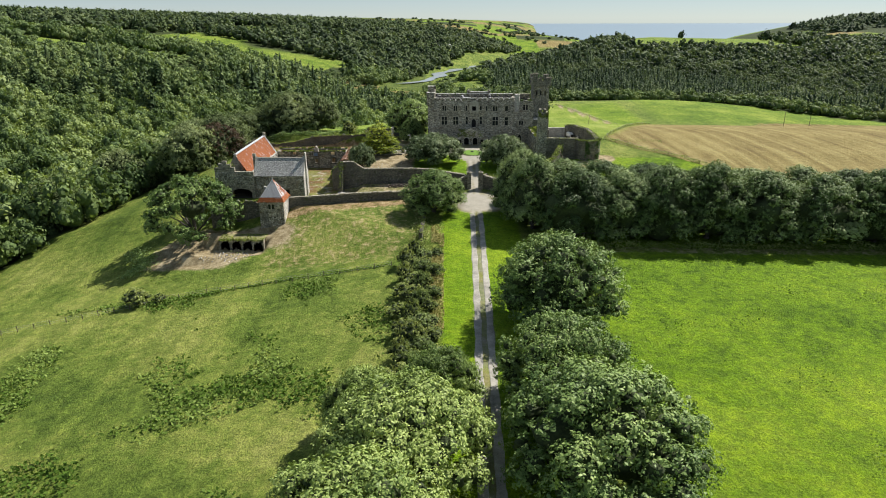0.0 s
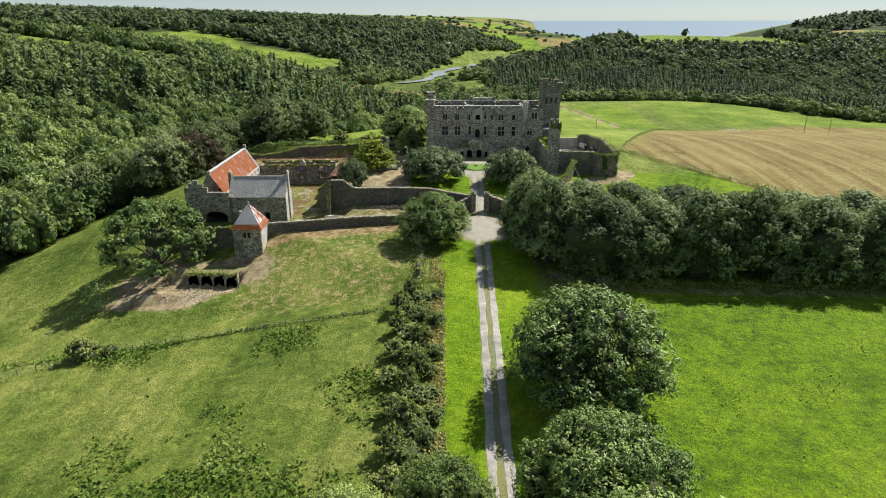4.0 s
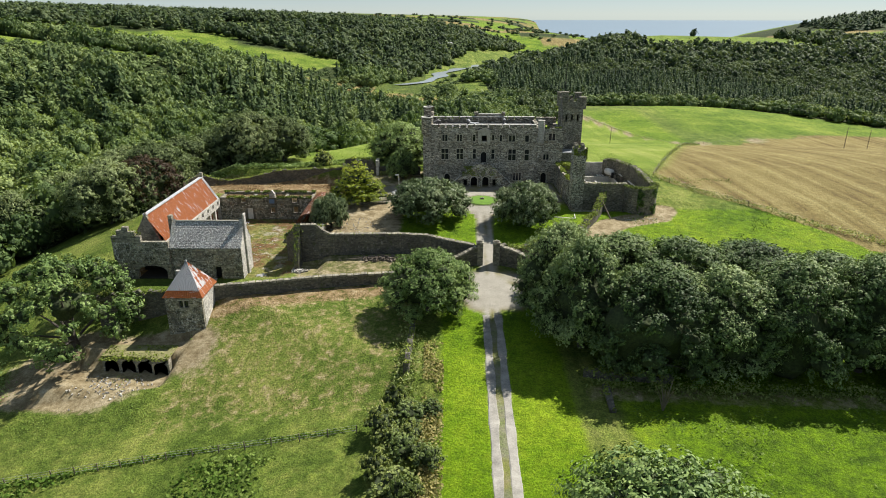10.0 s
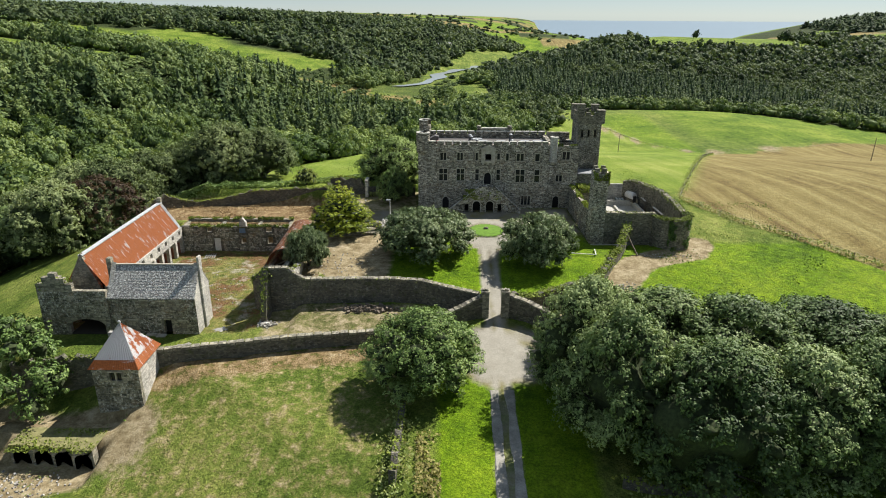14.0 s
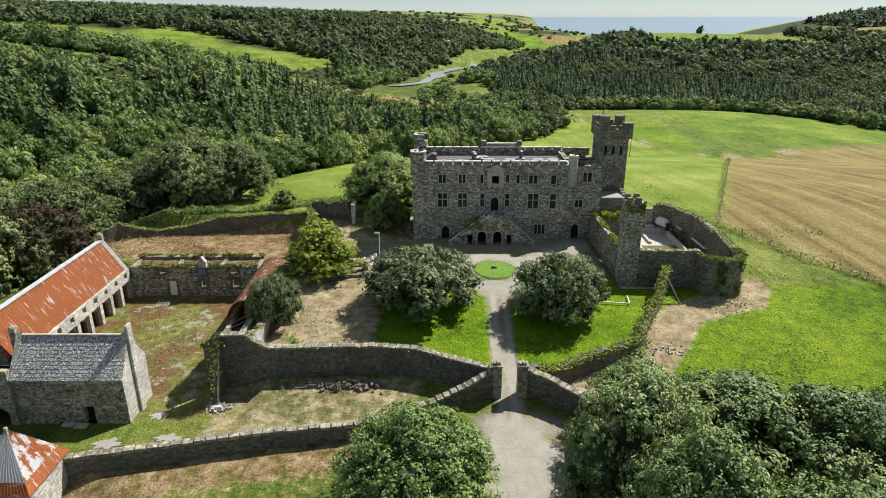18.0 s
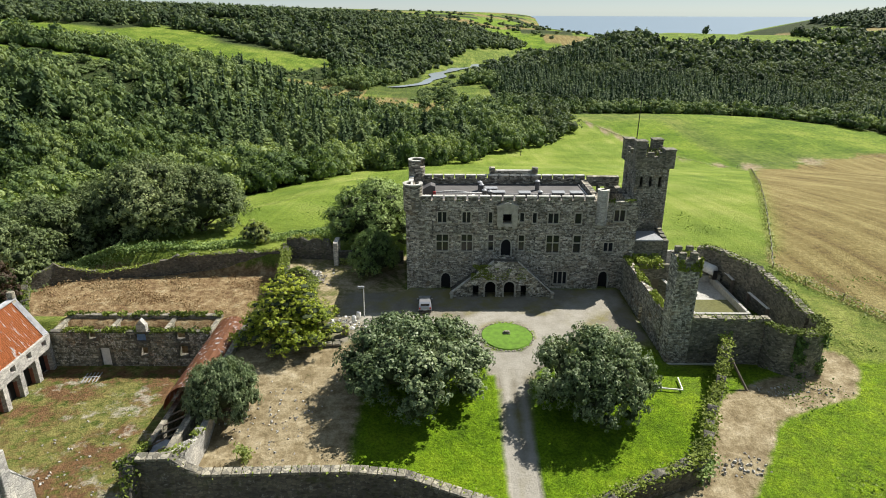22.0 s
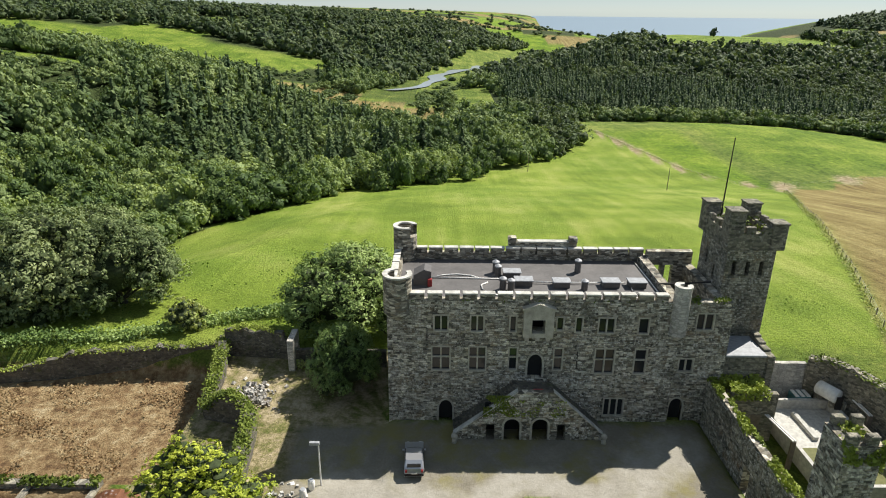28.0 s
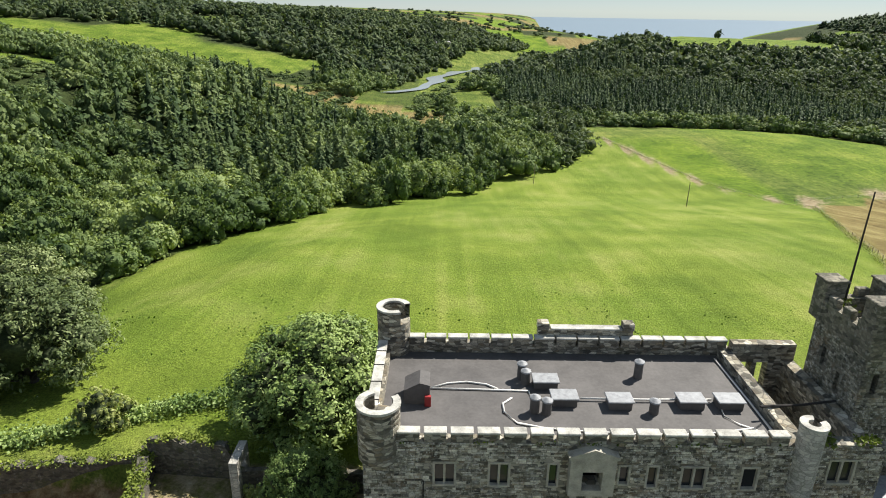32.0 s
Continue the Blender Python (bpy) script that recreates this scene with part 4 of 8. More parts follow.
def build_woods():
    """Distant woods as joined crowns: leaf sprays round a solid heart."""
    rng = np.random.default_rng(11)
    ico = bmesh.new()
    bmesh.ops.create_icosphere(ico, subdivisions=1, radius=1)
    jv = np.array([v.co[:] for v in ico.verts])
    jt = np.array([[v.index for v in f.verts] for f in ico.faces])
    ico.free()

    def broad(n, size, count, lump, seed):
        r = np.random.default_rng(seed)
        ls = crown_lumps(r, 1.0, 1.7, 0.1, count, lump)
        co, fc = wood_leaves(r, n, size, ls, 0.92)
        bv, bt = jv, jt
        hv, ht = [], []
        for k, l in enumerate(ls[::2] + [(0, 0, 0.62, 0.85)]):
            wob = 1 + 0.12 * np.sin(bv[:, :1] * 5.3 + k) + 0.12 * np.sin(bv[:, 1:2] * 4.7 + 2 * k)
            hv.append(bv * l[3] * 0.66 * wob + np.array(l[:3]))
            ht.append(bt + len(bv) * k)
        return co, fc, np.concatenate(hv), np.concatenate(ht)

    def fir(n, seed, tiers, seg, size):
        r = np.random.default_rng(seed)
        h = r.random(n) ** 1.15
        a = r.random(n) * 6.283
        rad = (1 - h) ** 0.8 * (0.72 + 0.35 * r.random(n)) + 0.03
        p = np.stack([rad * np.cos(a), rad * np.sin(a), 0.1 + 2.3 * h], 1)
        d = np.stack([np.cos(a), np.sin(a), np.full(n, -0.28)], 1)
        sd = np.stack([-np.sin(a), np.cos(a), r.normal(size=n) * 0.3], 1)
        s = (size * (0.6 + 0.6 * (1 - h)))[:, None]
        co = np.stack([p - d * s * 0.6, p + sd * s * 0.45, p + d * s * 0.75, p - sd * s * 0.45], 1).reshape(-1, 3)
        hv, ht = [], []
        for k in range(tiers):
            f = k / tiers
            base = len(hv)
            ang0 = r.random() * 6.283
            for q in range(seg):
                rr = 0.92 * (1 - f) ** 0.85 * (0.55 + 0.2 * r.random() + 0.25 * (q % 2))
                hv.append((rr * math.cos(ang0 + q * 6.283 / seg), rr * math.sin(ang0 + q * 6.283 / seg), 2.15 * f + 0.12 * r.random() - 0.1 * (q % 2)))
            hv.append((0, 0, 2.15 * f + 2.4 / tiers * 1.5))
            ht += [(base + q, base + (q + 1) % seg, base + seg) for q in range(seg)]
        return co, np.arange(4 * n).reshape(n, 4), np.array(hv), np.array(ht)

    near_b = [broad(680, 0.138, 17, 0.4, 20 + k) for k in range(6)]
    far_b = [broad(160, 0.2, 10, 0.46, 40 + k) for k in range(5)]
    rim_b = [broad(36, 0.4, 5, 0.6, 50 + k) for k in range(4)]
    near_f = [fir(190, 60 + k, 7, 8, 0.33) for k in range(5)]
    far_f = [fir(34, 70 + k, 4, 6, 0.52) for k in range(4)]

    def lay(name, label, spots, shapes, material, inside):
        vs, qs, hv, hts, tv, th, nv, nh = [], [], [], [], [], [], 0, 0
        for (x, y, s, sz) in spots:
            co, fc, he, ht = shapes[rng.integers(len(shapes))]
            a = rng.random() * 6.283
            R = np.array([[math.cos(a), -math.sin(a), 0], [math.sin(a), math.cos(a), 0], [0, 0, 1]])
            sc = np.array([s, s * (0.85 + 0.3 * rng.random()), sz])
            off = np.array([x, y, gz(x, y) - 0.8])
            vs.append((co * sc) @ R.T + off)
            qs.append(fc + nv)
            nv += len(co)
            hv.append((he * sc) @ R.T + off)
            hts.append(ht + nh)
            nh += len(he)
            tone = rng.random()
            tv.append(np.full(len(co), tone))
            th.append(np.full(len(he), tone))
        if not vs:
            return
        ob = mesh_from(name, np.concatenate(vs), np.concatenate(qs), material)
        tagged(ob, label, "woodland", kind="stuff")
        # the hearts carry the darker green that stands for shade between the leaves
        heart = mesh_from("crown_shade_core", np.concatenate(hv), np.concatenate(hts), inside, smooth=True, parent=ob)
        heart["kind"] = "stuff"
        for o, tones in ((ob, tv), (heart, th)):
            at = o.data.attributes.new("tone", "FLOAT", "POINT")
            at.data.foreach_set("value", np.concatenate(tones).astype(np.float32))

    rx_, ry_ = [q[0] for q in RIVER], [q[1] for q in RIVER]

    def river_x(y):
        return float(np.interp(y, ry_, rx_))

    def blocks_view(px, py):
        """True where a tree would hide a field or the river from the camera; trees there are kept low or left out to
        fit its view.
        """
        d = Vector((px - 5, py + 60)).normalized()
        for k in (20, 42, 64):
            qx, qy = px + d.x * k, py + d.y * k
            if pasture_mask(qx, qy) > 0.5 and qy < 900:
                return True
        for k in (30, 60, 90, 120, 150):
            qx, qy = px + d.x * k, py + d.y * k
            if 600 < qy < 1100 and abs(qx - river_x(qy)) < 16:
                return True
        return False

    def firs_here(px, py, back):
        n = noise.noise(Vector((px * 0.011, py * 0.011, 3.3)))
        if py < 560:
            return n > 0.02 and 38 < back < 220
        return n > 0.1 and back > 90

    near, farb, firs, ffirs, row = [], [], [], [], []
    # beside the meadow and up the hillside across the stream
    for kind in ("broad", "fir"):
        y = -120.0
        while y < 1300:
            if kind == "fir":
                step = 9.4 if y < 400 else (10.5 if y < 700 else 13)
            else:
                step = 9.6 if y < 330 else (12 if y < 600 else 16)
            x0 = float(edge_x(y)) if y < 420 else float(valley_x(y)) + 40
            x = x0 - 3
            lim = -0.74 * (y + 205) - 20 if y < 330 else -0.74 * (y + 140)
            while x > lim:
                px, py = x + rng.normal() * step * 0.26, y + rng.normal() * step * 0.26
                dist = math.hypot(px, py + 60)
                rx = river_x(py)
                back = x0 - px
                mixed = firs_here(px, py, back)
                if (rng.random() < (0.55 if kind == "fir" else 0.5) if mixed else kind == "broad") and pasture_mask(px, py) < 0.5 and not (py > 450 and rx - 24 < px < rx + 34 and py < 900) and not (py > 850 and abs(px - rx) < 30):
                    low = blocks_view(px, py)
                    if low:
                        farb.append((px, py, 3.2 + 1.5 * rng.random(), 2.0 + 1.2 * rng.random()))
                    elif kind == "fir":
                        s = 4.2 + 2.0 * rng.random()
                        sz = 6.0 + 3.4 * rng.random()
                        if py > 700:
                            s, sz = s * 1.6, sz * 0.85
                        (firs if dist < 330 else ffirs).append((px, py, s, sz))
                    else:
                        s = min(step, 14) * (0.5 + 0.28 * rng.random())
                        if rng.random() < 0.12:
                            s *= 1.35
                        (near if math.hypot(px - 5, py + 32) < 255 else farb).append((px, py, s, min(s * 1.15, 8.5) * (0.8 + 0.4 * rng.random())))
                x -= step
            y += step * 0.9
    # the ridge across the valley
    for kind in ("broad", "fir"):
        y = 200.0
        while y < 1000:
            step = (6.8 if y < 600 else 9.0) if kind == "fir" else (10.0 if y < 560 else 14)
            x = river_x(y) + 32 if y > 600 else max(float(valley_x(y)) + 95, 60.0)
            while x < 175 + 0.74 * y:
                px, py = x + rng.normal() * step * 0.24, y + rng.normal() * step * 0.24
                x += step
                past = py - float(ridge_edge(px))
                if past < 2 or (py > 790 and 290 < px < 565) or (px < 150 and blocks_view(px, py)):
                    continue
                n = noise.noise(Vector((px * 0.007, py * 0.007, 8.1)))
                conif = 34 < past < 330 and n > -0.12 + 0.0016 * max(0.0, past - 190) and px > 60
                if conif != (kind == "fir"):
                    continue
                if conif:
                    ffirs.append((px, py, 3.1 + 1.5 * rng.random(), 5.4 + 2.4 * rng.random()))
                else:
                    s = min(step, 12) * (0.55 + 0.3 * rng.random())
                    if past < 30:
                        row.append((px, py, 5.6 + 2.8 * rng.random(), 4.6 + 2.6 * rng.random()))
                    else:
                        farb.append((px, py, s, s * (0.75 + 0.35 * rng.random())))
            y += step * 0.9
    # the hill over the sea, and hedges on the far farmland
    for k in range(1900):
        px, py = 400 + 1050 * rng.random(), 1250 + 520 * rng.random()
        if natural(px, py) > 6:
            ffirs.append((px, py, 13, 5 + 3 * rng.random()))
    for k in range(900):
        py = 1250 + 1500 * rng.random()
        px = float(valley_x(py)) - 20 - 1300 * rng.random() ** 1.3
        if min(abs(math.sin(px * 0.011 + py * 0.004) + 0.2), abs(math.sin(py * 0.013 - px * 0.003))) < 0.12:
            farb.append((px, py, 8, 5))
    for k in range(520):
        py = 430 + 440 * rng.random()
        px = river_x(py) + (-75 + 130 * rng.random())
        if abs(px - river_x(py)) > 20 and noise.noise(Vector((px * 0.02, py * 0.02, 4.4))) > -0.2:
            farb.append((px, py, 3.5 + 3 * rng.random(), 2.5 + (0.6 if blocks_view(px, py) else 3.5) * rng.random()))
    for k in range(900):
        px, py = -150 + 700 * rng.random(), 1330 + 520 * rng.random()
        if min(abs(math.sin(px * 0.016 + py * 0.009)), abs(math.sin(py * 0.021 - px * 0.004))) < 0.1:
            farb.append((px, py, 7, 4))
    for px, py in ((300, 800), (372, 822), (425, 980)):
        farb.append((px, py, 7, 8))
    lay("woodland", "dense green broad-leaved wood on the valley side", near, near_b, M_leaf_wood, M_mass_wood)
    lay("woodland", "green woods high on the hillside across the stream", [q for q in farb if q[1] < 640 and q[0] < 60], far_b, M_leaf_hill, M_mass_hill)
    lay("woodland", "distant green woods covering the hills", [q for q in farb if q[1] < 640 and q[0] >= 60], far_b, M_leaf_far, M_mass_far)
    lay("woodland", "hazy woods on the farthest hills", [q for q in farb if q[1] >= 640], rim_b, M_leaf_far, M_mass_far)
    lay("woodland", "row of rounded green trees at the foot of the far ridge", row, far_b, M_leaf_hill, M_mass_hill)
    lay("woodland", "dark conifers among the valley woods", firs, near_f, M_leaf_fir_hill, M_mass_fir_hill)
    lay("woodland", "conifers on the upper hillside", [q for q in ffirs if q[0] < 60], far_f, M_leaf_fir_hill, M_mass_fir_hill)
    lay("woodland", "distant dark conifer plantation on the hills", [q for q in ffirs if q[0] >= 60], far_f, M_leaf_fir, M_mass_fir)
    print("WOODS", len(near), len(farb), len(firs), len(ffirs))


build_woods()

# the trees near the castle
lime = make_tree("tree", "full green lime tree beside the drive", M_leaf_lime, 1, 8.0, 11.5, 0.7, 42000, 0.33, lumps=60, lump=2.1)
oak = make_tree("tree", "dark green broad oak tree at the field edge", M_leaf_oak, 2, 7.5, 12.5, 0.5, 34000, 0.31, lumps=54, lump=2.0)
stand = make_tree("tree", "tall dark green tree in a dense stand", M_leaf_grove, 12, 7.4, 14.0, 0.3, 32000, 0.31, lumps=60, lump=1.9, core=0.66)
ash = make_tree("tree", "tall green ash tree in a dense stand", M_leaf_grove, 3, 6.8, 14.0, 0.4, 32000, 0.31, lumps=52, lump=1.9)
holm = make_tree("tree", "low domed holm oak on the castle lawn", M_leaf_holm, 4, 7.2, 8.0, 0.5, 30000, 0.31, lumps=54, lump=1.6)
scrub = make_tree("shrub", "unkempt hawthorn shrub in the hedge", M_leaf_scrub, 5, 2.6, 3.6, 0.05, 2400, 0.28, lumps=16, core=0.5, category="shrub")
copper = make_tree("tree", "dark copper beech at the edge of the wood", M_leaf_copper, 6, 8.0, 12.5, 1.0, 13000, 0.4, lumps=44, lump=2.1)
gold = make_tree("tree", "bright golden cypress with spreading tiers", M_leaf_gold, 7, 5.7, 12.2, 1.7, 30000, 0.26, lump=1.5, squash=0.36, core=0.3, cone=True)
bank = make_tree("tree", "leafy green tree at the edge of the valley wood", M_leaf_bank, 9, 7.6, 12.0, 0.4, 26000, 0.36, lumps=48, lump=2.1)
thorn = make_tree("shrub", "silvery green willow scrub in the hedge", M_leaf_willow, 15, 2.4, 3.2, 0.05, 2400, 0.26, lumps=15, core=0.45, category="shrub")
open_oak = make_tree("tree", "spreading open oak over the earth mound", M_leaf_oak, 22, 7.8, 12.0, 1.2, 22000, 0.33, lumps=52, lump=1.6, core=0.25)
beech = make_tree("tree", "broad dark green beech beside the drive", M_leaf_oak, 31, 7.8, 11.8, 0.6, 38000, 0.3, lumps=70, lump=1.8)
masters = [stand, beech, open_oak, thorn, bank, lime, oak, ash, holm, scrub, copper, gold]

for x, y, s, sz, a in ((1.3, -146, 1.05, 1.0, 10), (-2.5, -158, 1.05, 1.0, 80), (4.5, -135.5, 0.62, 0.75, 200), (-4.0, -137.5, 0.6, 0.72, 120)):
    set_tree(lime, x, y, s, a, sz=sz)
for x, y, s, sz, a in ((21.0, -147, 1.3, 1.05, 30), (19.2, -133.5, 1.0, 1.0, 150), (22.4, -112, 1.28, 1.13, 250)):
    set_tree(oak if y > -115 else beech, x, y, s, a, sz=sz)
set_tree(oak, 2.7, -60.5, 0.93, 40, sz=0.78)
set_tree(open_oak, -52.0, -61.5, 1.3, 120, sz=1.25)
for k, (x, y, s) in enumerate(((25.0, -52.5, 0.72), (32, -55, 1.0), (40, -58, 1.05), (51, -57, 1.1), (61, -60, 1.1), (71, -62, 1.05), (82, -63, 1.1), (94, -62, 1.1), (106, -60, 1.1),
                               (22.5, -62, 0.78), (24, -70.5, 0.85), (32, -75, 0.98), (41, -75, 0.95), (50, -75, 0.95), (59, -76, 0.95), (69, -77, 0.95), (80, -78, 1.0), (92, -78, 1.0), (104, -78, 1.0))):
    set_tree((ash, stand)[k % 2], x, y - (3.0 if 0 < k < 9 else 0), s * 1.14, 70 * k, sz=(0.66 if k == 0 else (0.74 if k < 9 else 0.98)) * (1.0, 1.08, 1.14, 1.04)[k % 4])
set_tree(holm, 2.3, -25.6, 1.12, 20, sz=1.05)
set_tree(holm, 21.2, -27.8, 0.9, 140, sz=1.06)
set_tree(gold, -13.8, -15.4, 1.06, 0, sz=0.78)
set_tree(holm, -17.2, -30, 0.52, 60, sz=0.85)
set_tree(oak, -6.4, 20, 1.12, 45, sz=0.92)
set_tree(oak, -5.4, 6.5, 0.5, 190, sz=0.62)
for x, y, s in ((-49, 27, 1.2), (-40, 28, 1.0), (-57, 34, 1.2), (-66, 22, 1.1), (-72, -8, 1.2), (-68, 8, 1.2), (-100, -32, 1.15), (-80, 18, 1.3), (-66, 40, 1.2), (-53, 46, 1.2), (-93, -10, 1.2), (-92, 10, 1.2)):
    set_tree(bank, x, y, s * 1.05, x * 7)
set_tree(copper, -66, -2, 1.0, 0)
set_tree(scrub, -27.5, 19, 1.0, 0, sz=1.2)
for k in range(24):
    y = -83 - 2.3 * k
    set_tree((scrub, thorn, scrub)[k % 3], -0.8 + 1.7 * math.sin(k * 2.1) - 0.03 * (y + 84), y, 0.62 + 0.4 * math.sin(k * 1.3) ** 2, 47 * k, sz=0.6 + 0.5 * math.sin(k * 1.9 + 1) ** 2)
    if k % 2:
        set_tree((thorn, scrub)[k // 2 % 2], 2.4 + 1.1 * math.sin(k * 1.7) - 0.02 * (y + 84), y + 0.8, 0.5 + 0.25 * math.sin(k * 0.9) ** 2, 31 * k, sz=0.45 + 0.3 * math.sin(k * 2.9) ** 2)
set_tree(scrub, -53.4, -90, 1.0, 0)
set_tree(scrub, -49, -90, 0.55, 100)
for m in masters:
    for c in list(m.children_recursive):
        bpy.data.objects.remove(c)
    bpy.data.objects.remove(m)


# ---------------------------------------------------------------- castle
def merlons(bm, a, b, z, h, thick, w, gap, start=0.0):
    """Battlements along a line in plan, standing on z."""
    a, b = Vector(a), Vector(b)
    d = (b - a)
    L = d.length
    d.normalize()
    n = Vector((-d.y, d.x))
    s = start
    out = []
    while s < L - 0.3:
        e = min(s + w, L)
        p, q = a + d * s, a + d * e
        poly = [tuple(p), tuple(q), tuple(q + n * thick), tuple(p + n * thick)]
        out.append(poly)
        s = e + gap
    return out


def window(castle, x0, x1, z0, z1, lights=2, rows=1, y=0.0, frame=0.13):
    """A mullioned window in the front: dressed stone surround, mullion, transom and leaded panes set back in the wall."""
    win = new("window")
    win.parent = castle
    win.location = (x0, y, z0)
    w, h = x1 - x0, z1 - z0
    part("frame", bevelled(boxes(((-0.02, -0.04, -0.02), (frame, 0.3, h + 0.02))), 0.015), M_dressed, win)
    part("frame", bevelled(boxes(((w - frame, -0.04, -0.02), (w + 0.02, 0.3, h + 0.02))), 0.015), M_dressed, win)
    part("sill", bevelled(boxes(((frame, -0.08, -0.04), (w - frame, 0.3, 0.12))), 0.015), M_dressed, win)
    part("lintel", bevelled(boxes(((frame, -0.04, h - 0.14), (w - frame, 0.3, h + 0.02))), 0.015), M_dressed, win)
    for k in range(1, lights):
        u = w * k / lights
        part("mullion", boxes(((u - 0.07, 0.02, 0.12), (u + 0.07, 0.26, h - 0.14))), M_dressed, win)
    zs = [0.12] + [h * k / rows for k in range(1, rows)] + [h - 0.14]
    for k in range(1, rows):
        for i in range(lights):
            part("transom", boxes(((w * i / lights + 0.07, 0.03, h * k / rows + 0.1), (w * (i + 1) / lights - 0.07, 0.25, h * k / rows + 0.22))), M_dressed, win)
    for i in range(lights):
        part("pane", boxes(((w * i / lights + 0.05, 0.2, 0.1), (w * (i + 1) / lights - 0.05, 0.23, h - 0.12))), M_glass, win)
    return win


def arch_ring(name, castle, cx, z0, z1, half, y, pointed=True, mat=None, depth=0.35, width=0.2):
    """Stone surround of an arched opening, and the wall left standing in its upper corners."""
    pts = []
    rise = half * (1.5 if pointed else 1.0)
    spring = z1 - rise
    n = 7
    for k in range(n + 1):
        f = k / n
        if pointed:
            px = -half + half * (1 - math.cos(f * math.pi / 2)) ** 1.0
            pz = spring + rise * math.sin(f * math.pi / 2) ** 0.9
        else:
            px = -half * math.cos(f * math.pi / 2)
            pz = spring + rise * math.sin(f * math.pi / 2)
        pts.append((px, pz))
    full = [(-half, z0)] + pts + [(-q[0], q[1]) for q in pts[-2::-1]] + [(half, z0)]
    # spandrel fill
    for side in (-1, 1):
        bm = bmesh.new()
        poly = [(-half * 1.0, spring)] + pts[1:] + [(-half, z1)]
        poly = [(side * q[0], q[1]) for q in poly]
        f0 = [bm.verts.new((cx + q[0], y + 0.01, q[1])) for q in poly]
        f1 = [bm.verts.new((cx + q[0], y + depth, q[1])) for q in poly]
        m = len(poly)
        bm.faces.new(f0 if side < 0 else f0[::-1])
        bm.faces.new(f1[::-1] if side < 0 else f1)
        for k in range(m):
            q = (f0[k], f1[k], f1[(k + 1) % m], f0[(k + 1) % m])
            bm.faces.new(q if side < 0 else q[::-1])
        bmesh.ops.recalc_face_normals(bm, faces=bm.faces)
        part("spandrel", bm, mat or M_stone, castle)
    # surround
    bm = bmesh.new()
    ring = []
    for k, (px, pz) in enumerate(full):
        if pz <= spring + 1e-6:
            ox, oz = px + math.copysign(width, px), pz
        else:
            d = Vector((px, pz - spring))
            d.normalize()
            ox, oz = px + d.x * width, pz + d.y * width
        ring.append([bm.verts.new((cx + vx, vy, vz)) for vx, vy, vz in ((px, y - 0.05, pz), (ox, y - 0.05, oz), (ox, y + 0.06, oz), (px, y + depth, pz))])
    for a, b in zip(ring, ring[1:]):
        for k in range(4):
            bm.faces.new((a[k], a[(k + 1) % 4], b[(k + 1) % 4], b[k]))
    bmesh.ops.recalc_face_normals(bm, faces=bm.faces)
    part("arch_surround", bm, M_dressed, castle, "worn limestone arch")


castle = thing("castle", "grey rubble-stone castle with battlements, mullioned windows and a flat felt roof", "castle")
TOP = 13.3
W, D = 27.9, 13.2
UP = [(4.4, 5.86, 10.05, 11.85, 2), (7.87, 9.27, 10.0, 11.85, 2), (11.6, 12.35, 10.0, 11.85, 1), (16.05, 16.85, 10.2, 11.75, 1), (17.85, 18.65, 10.0, 11.75, 1), (20.04, 21.73, 9.95, 11.7, 2), (23.84, 24.98, 9.9, 11.7, 1)]
MID = [(4.2, 6.1, 5.75, 8.5, 2), (7.79, 9.57, 5.75, 8.5, 2), (11.65, 12.6, 5.85, 8.45, 1), (16.0, 17.0, 5.85, 8.4, 1), (20.0, 22.04, 5.5, 8.4, 2), (23.86, 25.14, 5.5, 8.35, 1)]
LOW = [(21.36, 23.47, 0.6, 2.8, 3)]
holes = [(a, b, c, d) for a, b, c, d, _ in UP + MID + LOW]
holes += [(13.6, 15.0, 5.1, 7.65), (13.7, 14.95, 10.2, 11.55), (5.0, 6.35, 0.0, 2.4)]
bm = bmesh.new()
pierced(bm, (0, 0), (1, 0), W, -0.8, TOP, 0.9, holes)
part("front_wall", bm, M_stone, castle)
part("side_wall", boxes(((0, 0.9, -0.8), (0.9, D - 0.9, TOP))), M_stone, castle)
part("side_wall", boxes(((W - 0.9, 0.9, -0.8), (W, D - 0.9, TOP))), M_stone, castle)
part("back_wall", boxes(((0, D - 0.9, -0.8), (W, D, TOP))), M_stone, castle)
# one black sheet behind the front, painted in for the dark of the rooms
part("inner_dark", boxes(((1.0, 1.6, 0), (W - 1.0, 1.8, TOP - 1.2))), M_dark, castle, "black sheet in place of unlit rooms behind the windows")
part("roof", boxes(((0.9, 0.9, TOP - 1.0), (W - 0.9, D - 0.9, TOP - 0.75))), M_felt, castle, "flat roof of dark grey felt")
for a, b, c, d, n in UP:
    window(castle, a, b, c, d, n, 1)
for a, b, c, d, n in MID:
    window(castle, a, b, c, d, n, 2)
for a, b, c, d, n in LOW:
    window(castle, a, b, c, d, n, 1)
for cx, z0, z1, hf in ((14.3, 5.1, 7.65, 0.7), (5.68, 0.0, 2.4, 0.67)):
    arch_ring("arch", castle, cx, z0, z1, hf, 0.0)
    part("door", boxes(((cx - hf, 0.42, z0), (cx + hf, 0.5, z1))), M_dark, castle, "timber door leaf coloured near-black like an unlit opening")
